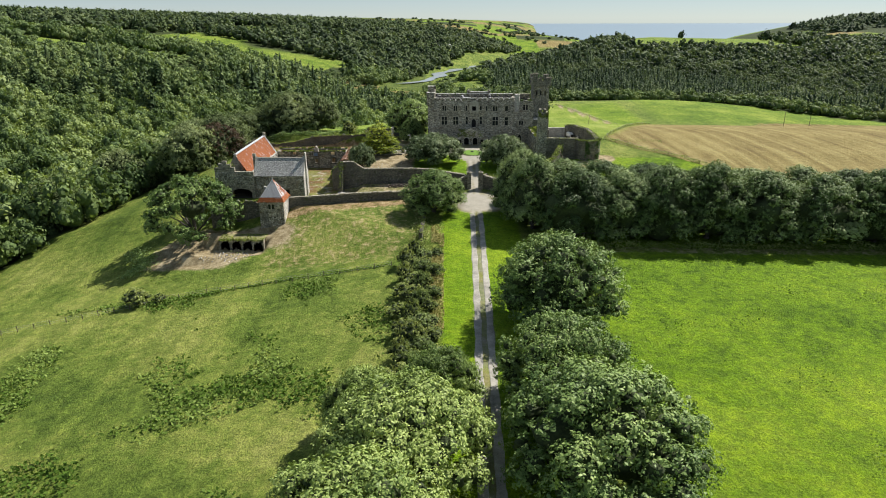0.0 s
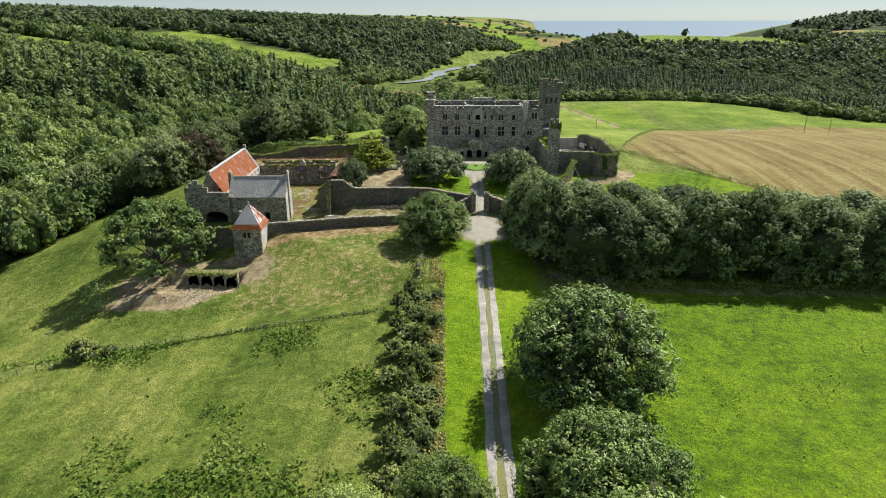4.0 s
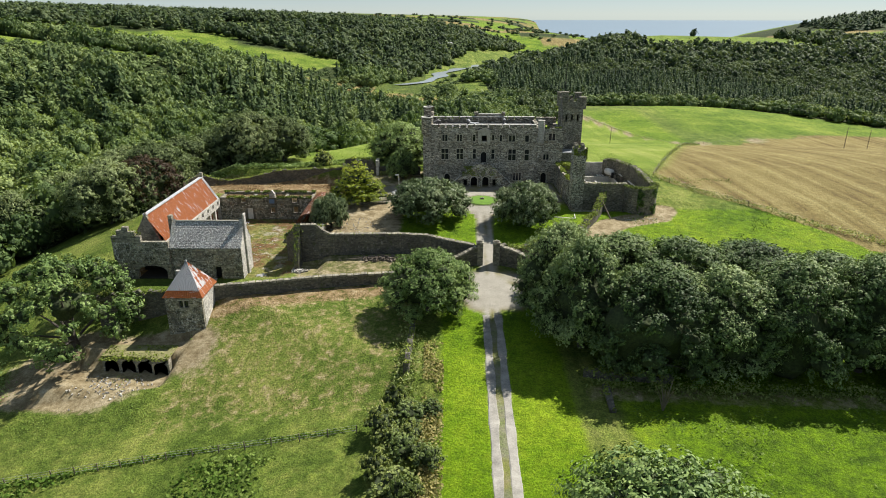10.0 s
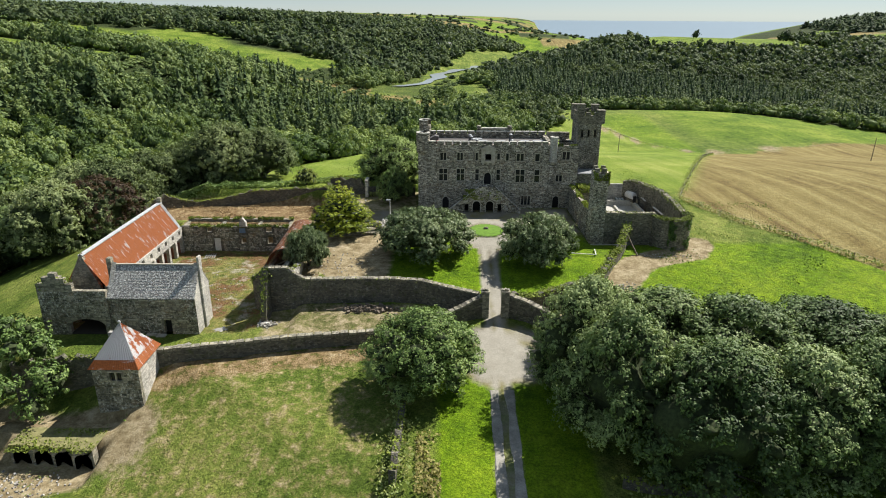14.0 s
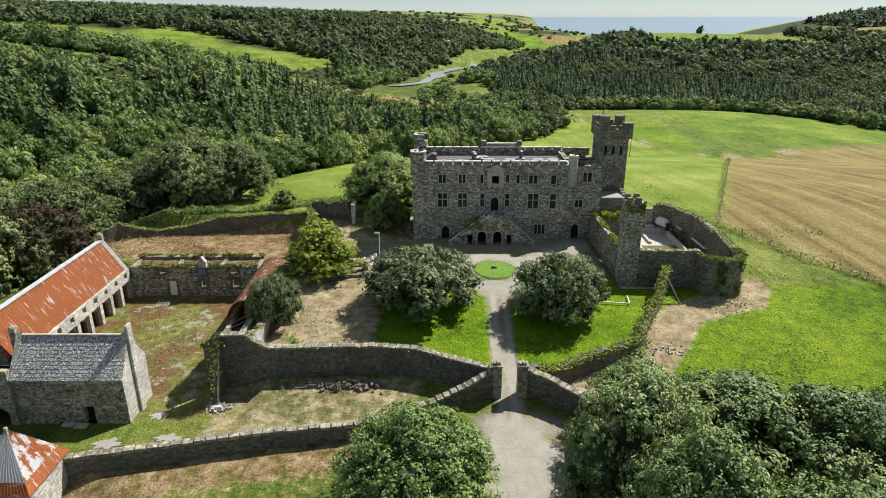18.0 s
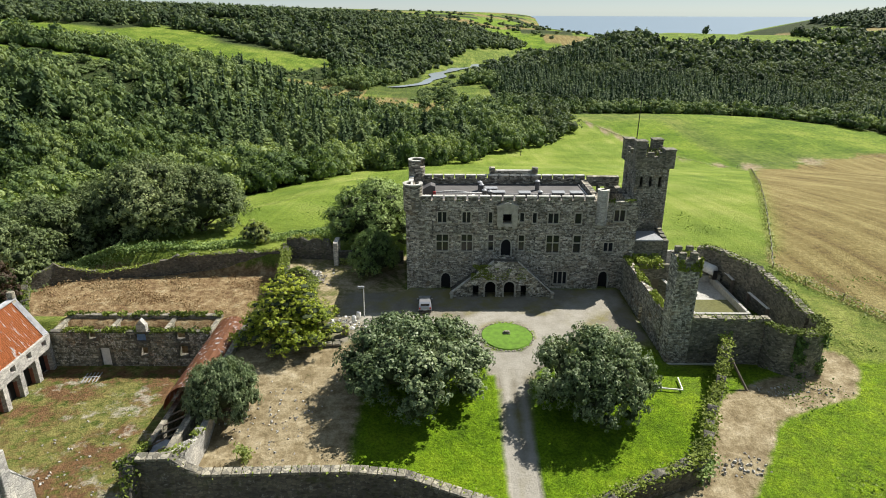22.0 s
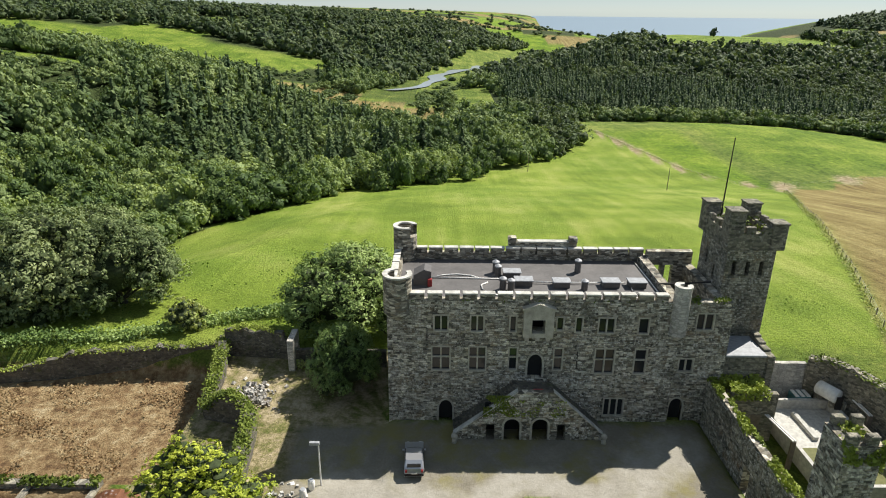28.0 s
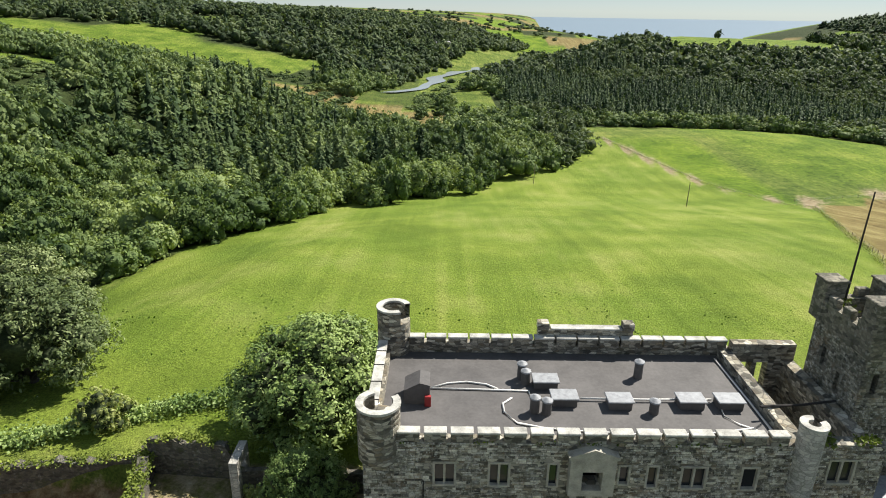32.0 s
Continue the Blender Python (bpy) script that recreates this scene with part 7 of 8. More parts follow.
part("hood_mould", bevelled(boxes(((QX0 + 1.8, QY0 - 0.08, -2.0), (QX0 + 3.6, QY0 + 0.2, -1.82))), 0.03), M_dressed, hut)
ax, ay, az = (QX0 + QX1) / 2, (QY0 + QY1) / 2, 3.2
cs = [(QX0 - 0.3, QY0 - 0.3), (QX1 + 0.3, QY0 - 0.3), (QX1 + 0.3, QY1 + 0.3), (QX0 - 0.3, QY1 + 0.3)]
for k in range(4):
    p, q = cs[k], cs[(k + 1) % 4]
    lo = [Vector((*p, QE - 0.05)), Vector((*q, QE - 0.05)), Vector((ax + (q[0] - p[0]) * 0.01, ay + (q[1] - p[1]) * 0.01, az)), Vector((ax, ay, az))]
    m0, m1 = lo[0].lerp(lo[3], 0.2), lo[1].lerp(lo[2], 0.2)
    corrugated("roof_slope", (lo[0], lo[1], m1, m0), M_rust, hut, 0.3, 0.012)
    corrugated("roof_slope", (m0 + Vector((0, 0, 0.02)), m1 + Vector((0, 0, 0.02)), lo[2], lo[3]), M_zinc if k in (0, 3) else M_rust_pale, hut, 0.3, 0.012)
part("apex_cap", bevelled(boxes(((ax - 0.14, ay - 0.14, az - 0.15), (ax + 0.14, ay + 0.14, az + 0.22))), 0.04), M_lead, hut)
part("chimney", bevelled(boxes(((QX0 + 0.1, QY1 - 1.2, QE), (QX0 + 0.7, QY1 - 0.6, 0.9))), 0.04), M_pale, hut)

# roofless north range
nr = thing("north_range", "roofless rubble range with ivy along its wall tops", "ruined range")
bm = bmesh.new()
pierced(bm, (-44.4, -14.6), (1, 0), 20.4, -5.4, 0.4, 0.7, [(6.0, 7.3, -4.6, -1.9), (11.2, 12.2, -3.0, -1.8), (16.2, 17.3, -3.0, -1.6), (10.9, 12.2, -0.9, 0.1), (16.0, 17.2, -0.7, 0.3), (4.8, 5.9, -0.7, 0.3)])
part("front_wall", bm, M_mossy, nr)
part("back_wall", boxes(((-44.4, -10.2, -5.0), (-24.0, -9.5, 0.5))), M_wallstone, nr)
for x0 in (-44.4, -37.5, -30.4, -24.6):
    part("cross_wall", boxes(((x0, -13.9, -5.0), (x0 + 0.6, -10.2, 0.2))), M_wallstone, nr)
part("door", boxes(((-38.35, -14.3, -4.6), (-37.15, -14.2, -1.95))), M_white, nr, "flaking white door")
part("shutter", boxes(((-33.4, -14.4, -0.9), (-32.25, -14.3, 0.1))), plain("blue_paint", (0.12, 0.2, 0.34), 0.6), nr, "faded blue shutter")
bm = bmesh.new()
prof = [(-33.2, 0.4), (-32.0, 0.4), (-32.0, 1.3), (-32.6, 2.1), (-33.2, 1.3)]
f0 = [bm.verts.new((x, -14.65, z)) for x, z in prof]
f1 = [bm.verts.new((x, -13.95, z)) for x, z in prof]
for k in range(5):
    bm.faces.new((f0[k], f0[(k + 1) % 5], f1[(k + 1) % 5], f1[k]))
bm.faces.new(f0)
bm.faces.new(f1[::-1])
bmesh.ops.recalc_face_normals(bm, faces=bm.faces)
part("dormer_gable", bm, M_pale, nr)
ivy_on(nr, -44.6, -24, -14.8, -13.7, 0.3, 0.75, 2600, 0.3, 11)
ivy_on(nr, -44.6, -24, -10.4, -9.3, 0.4, 0.8, 2200, 0.3, 12)

# east range: barrel roof and open ruin
er = thing("east_shed", "stone shed with a rusted barrel roof, half fallen in", "shed")
part("west_wall", boxes(((-24.4, -34, -5.2), (-23.8, -14.8, -2.2))), M_wallstone, er)
part("east_wall", boxes(((-20.4, -40.5, -5.2), (-19.7, -12, 0.4))), M_wallstone, er)
bm = bmesh.new()
rings = []
for j in range(9):
    y = -27.5 + 16.5 * j / 8
    rings.append([bm.verts.new((-22.0 + 2.9 * math.cos(a), y, -2.4 + 3.2 * math.sin(a) + 0.04 * (i % 2))) for i, a in enumerate(np.linspace(0.05, 3.09, 25))])
for r, s in zip(rings, rings[1:]):
    for i in range(24):
        bm.faces.new((r[i], r[i + 1], s[i + 1], s[i]))
bmesh.ops.solidify(bm, geom=list(bm.faces), thickness=0.04)
bmesh.ops.recalc_face_normals(bm, faces=bm.faces)
part("barrel_roof", bm, rusty_iron("brown_rusted_iron", (0.3, 0.13, 0.06), 0.36, 1), er, "brown rusted barrel roof")
part("inner_dark", boxes(((-23.8, -39, -5.0), (-20.4, -28, -4.2))), M_dark, er)
for k in range(6):
    bm = bmesh.new()
    y = -37 + 1.7 * k
    tube(bm, [(-24.2, y, -2.4), (-20.2, y + 0.5, -0.8 + 0.2 * (k % 3))], 0.09, 5)
    part("rafter", bm, M_wood, er)
part("fallen_sheet", boxes(((-23.6, -36.0, -2.5), (-21.5, -32.2, -2.4))), M_lead, er)
ruin_wall("wall_shed_end", "broken rubble wall with ivy beside the fallen shed", [(-24.2, -33.5, -2.0), (-24.0, -36.5, -1.4), (-23.4, -39.4, 0.4), (-21.2, -41.0, 2.6)], 0.7, jag=0.3, seed=31, ivy=1.2)
ruin_wall("wall_garden_west", "leaning rubble wall between the shed and the garden", [(-19.6, -40.8, 2.4), (-18.2, -38.5, 1.6), (-18.0, -34.0, 0.6), (-18.4, -30, 0.2)], 0.6, mat=M_pale, jag=0.25, seed=32, ivy=0.6)

# ruined vaults in the mound
M_turf = plain("dry_turf", (0.2, 0.19, 0.08), 0.95, vary=0.55, scale=1.2)
vault = thing("ruined_vaults", "row of low stone vaults set in an earth bank", "vaults")
for k in range(1, 5):
    x0, x1 = -47.0 + 2.5 * k, -44.5 + 2.5 * k
    yv = -67.9 - 0.09 * (k - 1) ** 2
    bm = bmesh.new()
    arc = [(x0 + 1.25 + 0.98 * math.cos(a), -9.75 + 0.85 * math.sin(a)) for a in np.linspace(math.pi, 0, 11)]
    prof = [(x0, -11.2), (x0, -8.45), (x1, -8.4), (x1, -11.2), (x1 - 0.27, -11.2)] + arc[::-1] + [(x0 + 0.27, -11.2)]
    a = [bm.verts.new((p, yv, z)) for p, z in prof]
    b = [bm.verts.new((p, yv + 1.0, z)) for p, z in prof]
    for i in range(len(prof)):
        bm.faces.new((a[i], a[(i + 1) % len(prof)], b[(i + 1) % len(prof)], b[i]))
    bm.faces.new(a)
    bm.faces.new(b[::-1])
    bmesh.ops.triangulate(bm, faces=bm.faces)
    bmesh.ops.recalc_face_normals(bm, faces=bm.faces)
    part("vault_arch", bm, M_wallstone, vault)
    # a black sheet closes each arch in place of a shaded chamber
    part("vault_black_sheet", boxes(((x0 + 0.1, yv + 1.01, -11.2), (x1 - 0.1, yv + 1.1, -8.5))), M_dark, vault)
    bm = bmesh.new()
    box(bm, (x0 - 0.02, yv - 0.05, -8.42), (x1 + 0.02, -64.6, -8.24 + 0.03 * (k % 2)))
    part("turf_cover", bm, M_turf, vault, "dry turf over the vaults")
ivy_on(vault, -44.5, -34.5, -69.0, -64.8, -8.5, -8.1, 2600, 0.24, 41)


# ---------------------------------------------------------------- on the castle roof
RZ = TOP - 0.75


def roof_light(x, y, w=1.5, d=1.1, h=0.6):
    o = thing("roof_vent", "boxy grey roof vent with a lead lid", "roof vent", "vents on the castle roof", at=(x, y, RZ))
    part("box", bevelled(boxes(((-w / 2, -d / 2, 0), (w / 2, d / 2, h))), 0.03), M_felt, o)
    part("lid", bevelled(boxes(((-w / 2 - 0.12, -d / 2 - 0.12, h), (w / 2 + 0.12, d / 2 + 0.12, h + 0.12))), 0.04), M_lead, o)
    return o


def flue(x, y, h=1.1, r=0.32):
    o = thing("roof_flue", "round dark metal flue with a cowl", "flue", "flues on the castle roof", at=(x, y, RZ))
    bm = bmesh.new()
    tube(bm, [(0, 0, 0), (0, 0, h)], [r * 1.05, r], 14)
    part("flue_pipe", bm, M_felt, o, smooth=False)
    bm = bmesh.new()
    tube(bm, [(0, 0, h), (0, 0, h + 0.1), (0, 0, h + 0.28)], [r * 1.25, r * 1.2, r * 0.3], 14)
    part("cowl", bm, M_lead, o)
    return o


for x, y, w in ((12.5, 7.6, 1.7), (13.5, 5.5, 1.7), (17.3, 5.2, 1.6), (22.3, 5.3, 1.7), (25.0, 5.3, 1.7)):
    roof_light(x, y, w)
for x, y, h in ((10.9, 8.6, 1.2), (11.1, 7.9, 1.0), (11.3, 4.4, 1.1), (12.1, 4.2, 1.0), (19.7, 8.9, 1.3), (19.5, 4.4, 0.9)):
    flue(x, y, h)
hatch = thing("roof_hatch", "sloping stair hatch with a grey hood and red extinguisher box", "hatch", at=(3.2, 6.0, RZ))
bm = bmesh.new()
prof = [(-0.9, 0), (0.9, 0), (0.9, 1.5), (0.2, 1.7), (-0.9, 1.1)]
f0 = [bm.verts.new((x, -0.9, z)) for x, z in prof]
f1 = [bm.verts.new((x, 0.9, z)) for x, z in prof]
for k in range(5):
    bm.faces.new((f0[k], f0[(k + 1) % 5], f1[(k + 1) % 5], f1[k]))
bm.faces.new(f0)
bm.faces.new(f1[::-1])
bmesh.ops.recalc_face_normals(bm, faces=bm.faces)
part("hood", bm, M_felt, hatch)
part("extinguisher_box", bevelled(boxes(((0.55, -1.2, 0), (1.0, -0.91, 0.8))), 0.03), M_red, hatch, "dull red box")


def pipe_run(label, pts, r=0.07):
    bm = bmesh.new()
    tube(bm, pts, r, 8)
    tagged(finish(bm, "roof_pipe", M_pipe, smooth=True), label, "pipe", "pipes on the castle roof")


pipe_run("white plastic pipe lying straight across the roof", [(4.2, 7.0, RZ + 0.08), (8, 6.9, RZ + 0.08), (11.2, 6.8, RZ + 0.08)])
pipe_run("white hose curving over the roof", [(4.2, 7.1, RZ + 0.08), (5.4, 7.7, RZ + 0.08), (6.8, 7.9, RZ + 0.08), (8.2, 7.6, RZ + 0.08), (9.0, 7.0, RZ + 0.08)])
pipe_run("white hose looping round the flues", [(9.9, 5.9, RZ + 0.08), (9.2, 5.2, RZ + 0.08), (9.2, 4.2, RZ + 0.08), (10.0, 3.0, RZ + 0.08), (11.6, 2.5, RZ + 0.08), (14, 2.2, RZ + 0.08), (18, 1.9, RZ + 0.08), (22, 2.0, RZ + 0.08), (25.6, 2.7, RZ + 0.08)])
pipe_run("white plastic pipe linking the roof vents", [(14.4, 5.8, RZ + 0.2), (19, 5.7, RZ + 0.2), (24, 5.8, RZ + 0.2)])
pipe_run("white cable dropping from a vent", [(24.4, 5.2, RZ + 0.1), (24.2, 4.0, RZ + 0.08), (24.9, 3.1, RZ + 0.08), (25.8, 2.5, RZ + 0.08)], 0.05)
pipe_run("white pipe along the parapet", [(26.6, 11.6, RZ + 0.1), (26.7, 6, RZ + 0.1), (26.7, 2.4, RZ + 0.1)])
pipe_run("white pipe elbow beside a flue", [(11.2, 6.8, RZ + 0.08), (11.3, 5.9, RZ + 0.08), (12.4, 5.8, RZ + 0.08)])
for y in (3.4, 5.6, 7.8, 9.8):
    part("joint_strap", boxes(((-0.05, y, TOP + 0.5), (0.75, y + 0.08, TOP + 0.76))), M_darkwood, castle)
bm = bmesh.new()
tube(bm, [(26.5, 4.0, RZ + 0.9), (29.6, 4.4, RZ + 0.8), (32.4, 5.2, RZ + 0.6)], 0.09, 6)
tagged(finish(bm, "steel_tie", M_darkwood), "dark steel tie spanning from roof to tower", "tie bar")

# moss on the stair, ivy on wing tops
ivy_on(stairs, 9.2, 12.2, FY - 0.08, FY + 0.1, 2.6, 4.9, 1800, 0.2, 41)
ivy_on(stairs, 10.5, 17, FY - 0.08, FY + 0.05, 2.6, 4.4, 1300, 0.18, 42)
ivy_on(wing, 28, 32.6, 0.2, 1.2, 13.1, 13.45, 420, 0.26, 43)
ivy_on(tower, 33.0, 38.2, 4.0, 10.8, 18.7, 19.1, 420, 0.26, 44)
ivy_on(castle, 2.2, 26, -0.1, 0.1, 13.2, 13.45, 260, 0.2, 45)
for a, b, z0, z1 in ((3.75, 3.85, 8.5, 10.4), (18.3, 18.4, 6.2, 8.0), (18.0, 18.7, 7.0, 7.1)):
    part("wall_tie", boxes(((a, -0.04, z0), (b, 0.0, z1))), M_darkwood, castle)

# ---------------------------------------------------------------- the car
def car(x, y, z, turn):
    c = thing("car", "silver hatchback parked in front of the castle", "car", at=(x, y, z), turn=turn)
    paint = bpy.data.materials.new("silver_paint")
    paint.use_nodes = True
    pb = paint.node_tree.nodes["Principled BSDF"]
    pb.inputs["Base Color"].default_value = (0.5, 0.51, 0.53, 1)
    pb.inputs["Metallic"].default_value = 0.7
    pb.inputs["Roughness"].default_value = 0.3
    bm = bmesh.new()
    prof = [(-2.05, 0.3), (2.0, 0.3), (2.08, 0.65), (1.95, 0.9), (1.0, 1.0), (0.35, 1.48), (-1.35, 1.52), (-1.95, 1.05), (-2.1, 0.7)]
    rows = []
    for w, s in ((-0.86, 0.94), (-0.8, 1.0), (0.8, 1.0), (0.86, 0.94)):
        rows.append([bm.verts.new((w * (0.86 if z > 1.2 else 1), yv * (s if z > 1 else 1), z)) for yv, z in prof])
    n = len(prof)
    for a, b in zip(rows, rows[1:]):
        for k in range(n):
            bm.faces.new((a[k], a[(k + 1) % n], b[(k + 1) % n], b[k]))
    bm.faces.new(rows[0][::-1])
    bm.faces.new(rows[-1])
    bmesh.ops.recalc_face_normals(bm, faces=bm.faces)
    part("body", bm, paint, c)
    part("rear_window", boxes(((-0.6, -1.86, 1.1), (0.6, -1.72, 1.42))), M_glass, c)
    bm = bmesh.new()
    vs = [bm.verts.new(p) for p in ((-0.62, 1.02, 1.02), (0.62, 1.02, 1.02), (0.56, 0.42, 1.46), (-0.56, 0.42, 1.46))]
    bm.faces.new(vs)
    bmesh.ops.solidify(bm, geom=list(bm.faces), thickness=-0.03)
    part("windscreen", bm, M_glass, c)
    for sx in (-1, 1):
        part("side_window", boxes(((sx * 0.8 - 0.03, -1.2, 1.08), (sx * 0.8 + 0.03, 0.4, 1.4))), M_glass, c)
        part("tail_light", bevelled(boxes(((sx * 0.7 - 0.1, -2.12, 0.75), (sx * 0.7 + 0.1, -2.0, 1.02))), 0.02), M_red, c)
        part("headlight", bevelled(boxes(((sx * 0.6 - 0.16, 1.95, 0.68), (sx * 0.6 + 0.16, 2.1, 0.84))), 0.02), M_pipe, c)
        part("mirror", bevelled(boxes(((sx * 0.98 - 0.1, 0.55, 1.0), (sx * 0.98 + 0.1, 0.7, 1.14))), 0.02), paint, c)
        for yy in (-1.3, 1.3):
            bm = bmesh.new()
            tube(bm, [(sx * 0.72, yy, 0.31), (sx * 0.9, yy, 0.31)], 0.31, 18)
            wheel = part("wheel", bm, M_darkwood, c, "black tyre")
            bm = bmesh.new()
            tube(bm, [(sx * 0.88, yy, 0.31), (sx * 0.92, yy, 0.31)], 0.18, 14)
            part("rim", bm, M_lead, wheel)
    part("bumper", bevelled(boxes(((-0.84, -2.18, 0.4), (0.84, -2.0, 0.62))), 0.04), M_darkwood, c)
    part("number_plate", boxes(((-0.26, -2.2, 0.66), (0.26, -2.17, 0.77))), M_white, c)


car(2.8, -6.6, gz(2.8, -6.6), 2)

# lamp post, rubble, barrels and low piers by the yard
lamp = thing("lamp_post", "thin pale lamp post with a square flood lamp", "lamp post", at=(-5.2, -9.3, gz(-5.2, -9.3)))
bm = bmesh.new()
tube(bm, [(0, 0, -0.2), (0, 0, 4.4)], [0.08, 0.06], 8)
part("post", bm, M_white, lamp)
part("lamp_head", bevelled(boxes(((-0.75, -0.15, 4.2), (0.1, 0.15, 4.5))), 0.03), M_lead, lamp)


def rubble(name, label, cx, cy, rx, ry, h, n, mat, seed, size=0.35):
    rng = np.random.default_rng(seed)
    bm = bmesh.new()
    for k in range(n):
        u = rng.normal(size=2) * 0.42
        x, y = cx + rx * u[0], cy + ry * u[1]
        s = size * (0.4 + 0.9 * rng.random())
        z = gz(x, y) + h * max(0.0, 1 - u[0] ** 2 - u[1] ** 2) * rng.random()
        m = Matrix.Translation((x, y, z)) @ Euler(rng.normal(size=3) * 1.2).to_matrix().to_4x4() @ Matrix.Diagonal((s, s * 0.8, s * 0.55, 1))
        bmesh.ops.create_cube(bm, size=1.0, matrix=m)
    return tagged(finish(bm, name, mat), label, "rubble", kind="stuff")


M_rubble = island_stone("rubble_stone", [(0.3, 0.28, 0.25), (0.5, 0.48, 0.44), (0.2, 0.18, 0.16), (0.62, 0.6, 0.56)])
rubble("rubble", "heap of pale broken stone beside the ruin", -15.5, 4.5, 3.6, 3.0, 1.0, 220, M_rubble, 1, 0.4)
# white blocks stand in for a few plastic chairs on the concrete
rubble("rubble", "small white blocks in place of plastic chairs at the yard edge", -8.0, -12.2, 3.0, 2.4, 0.25, 80, island_stone("white_yard_blocks", [(0.7, 0.7, 0.68), (0.8, 0.79, 0.76), (0.45, 0.44, 0.42)]), 2, 0.4)
rubble("rubble", "pile of dark timber and stone below the terrace wall", -6.0, -43.4, 5.0, 1.2, 0.5, 150, M_wood, 3, 0.45)
rubble("rubble", "fallen stones at the broken wall end", -20.4, -46.0, 1.6, 1.2, 0.3, 60, M_rubble, 4, 0.4)
rubble("rubble", "loose stones on the bank below the bastion", 44, -25.6, 7, 1.4, 0.05, 70, M_rubble, 5, 0.2)
rubble("rubble", "loose stones below the curtain wall", 33, -36.5, 4, 1.6, 0.1, 60, M_rubble, 6, 0.25)
rubble("rubble", "scattered stones on the dry garden ground", -12, -30, 7, 7, 0.05, 110, M_rubble, 7, 0.2)
rubble("rubble", "scattered stones in the stable yard", -33, -34, 9, 9, 0.05, 90, M_rubble, 8, 0.22)
rubble("rubble", "stone scree on the mound below the vaults", -42, -72, 7, 3, 0.05, 120, M_rubble, 9, 0.25)
for x, y in ((-10.6, -14.6), (-7.0, -14.4)):
    bm = boxes(((x - 0.45, y - 0.45, gz(x, y) - 0.3), (x + 0.45, y + 0.45, gz(x, y) + 1.5)))
    tagged(finish(bevelled(bm, 0.06), "stub_pier", M_wallstone), "short rubble pier of a vanished building", "pier", "piers at the yard edge")
for x, y, c in ((-6.4, -11.0, M_white), (-5.9, -9.9, M_white), (-7.4, -12.8, M_darkwood)):
    b = thing("barrel", "plastic barrel standing at the yard edge", "barrel", "barrels at the yard edge", at=(x, y, gz(x, y)))
    bm = bmesh.new()
    tube(bm, [(0, 0, -0.05), (0, 0, 0.1), (0, 0, 0.45), (0, 0, 0.8), (0, 0, 0.9)], [0.26, 0.29, 0.32, 0.29, 0.24], 14)
    part("drum", bm, c, b, smooth=True)
    bm = bmesh.new()
    tube(bm, [(0, 0, 0.9), (0, 0, 0.94)], [0.25, 0.22], 14)
    part("lid", bm, M_lead, b)
bm = bmesh.new()
for k in range(26):
    a = random.random() * 6.28
    x, y = -7 + random.gauss(0, 2.6), -43.6 + random.gauss(0, 0.5)
    L = 0.6 + random.random()
    z = gz(x, y) + 0.1 + random.random() * 0.5
    tube(bm, [(x, y, z), (x + L * math.cos(a), y + 0.4 * L * math.sin(a), z + random.gauss(0, 0.2))], 0.06, 5)
tagged(finish(bm, "brushwood", M_wood), "tangle of dead branches below the terrace wall", "branches", kind="stuff")
g = thing("iron_grate", "rusty iron grating lying in the yard", "grating", at=(-38.2, -17.6, gz(-38.2, -17.6) + 0.1), turn=8)
for k in range(5):
    part("bar", boxes(((-0.9 + 0.42 * k, -1.1, 0), (-0.8 + 0.42 * k, 1.1, 0.08))), M_lead, g)
part("cross_bar", boxes(((-0.95, -0.05, 0.08), (0.95, 0.05, 0.14))), M_lead, g)
st = thing("sundial_stone", "low dark stone block on the round lawn", "stone block", at=(13.3, -14.2, gz(13.3, -14.2)))
part("base", bevelled(boxes(((-0.45, -0.3, -0.1), (0.45, 0.3, 0.3))), 0.05), M_wallstone, st)
part("slab", bevelled(boxes(((-0.3, -0.2, 0.3), (0.4, 0.2, 0.5))), 0.05), M_wallstone, st)

# puddles in the yard
M_puddle = plain("muddy_puddle", (0.3, 0.29, 0.26), 0.22, vary=0.2)
for x, y, rx, ry in ((-26.8, -46.6, 1.1, 0.9), (-30.2, -51.6, 1.7, 1.1), (-24.2, -50.6, 1.6, 0.8)):
    bm = bmesh.new()
    n = 18
    vs = [bm.verts.new((x + rx * math.cos(6.283 * k / n) * (0.8 + 0.3 * math.sin(k * 2.3)), y + ry * math.sin(6.283 * k / n) * (0.8 + 0.3 * math.cos(k * 1.7)), gz(x, y) + 0.04)) for k in range(n)]
    bm.faces.new(vs)
    tagged(finish(bm, "puddle", M_puddle), "shallow puddle reflecting the sky", "puddle", kind="structure")


# ---------------------------------------------------------------- fences, hedges, poles
def fence(label, pts, gap=3.0, h=1.1, wires=3):
    f = thing("fence", label, "fence")
    line = []
    for (x0, y0), (x1, y1) in zip(pts, pts[1:]):
        n = max(1, int(math.hypot(x1 - x0, y1 - y0) / gap))
        line += [(x0 + (x1 - x0) * k / n, y0 + (y1 - y0) * k / n) for k in range(n)]
    line.append(pts[-1])
    for i, (x, y) in enumerate(line):
        bm = bmesh.new()
        tube(bm, [(x, y, gz(x, y) - 0.3), (x + random.gauss(0, 0.05), y, gz(x, y) + h * (0.9 + 0.2 * random.random()))], 0.07, 6)
        part("post", bm, M_wood, f)
    for w in range(wires):
        bm = bmesh.new()
        tube(bm, [(x, y, gz(x, y) + h * (0.35 + 0.3 * w)) for x, y in line], 0.012, 4)
        part("wire", bm, M_lead, f)


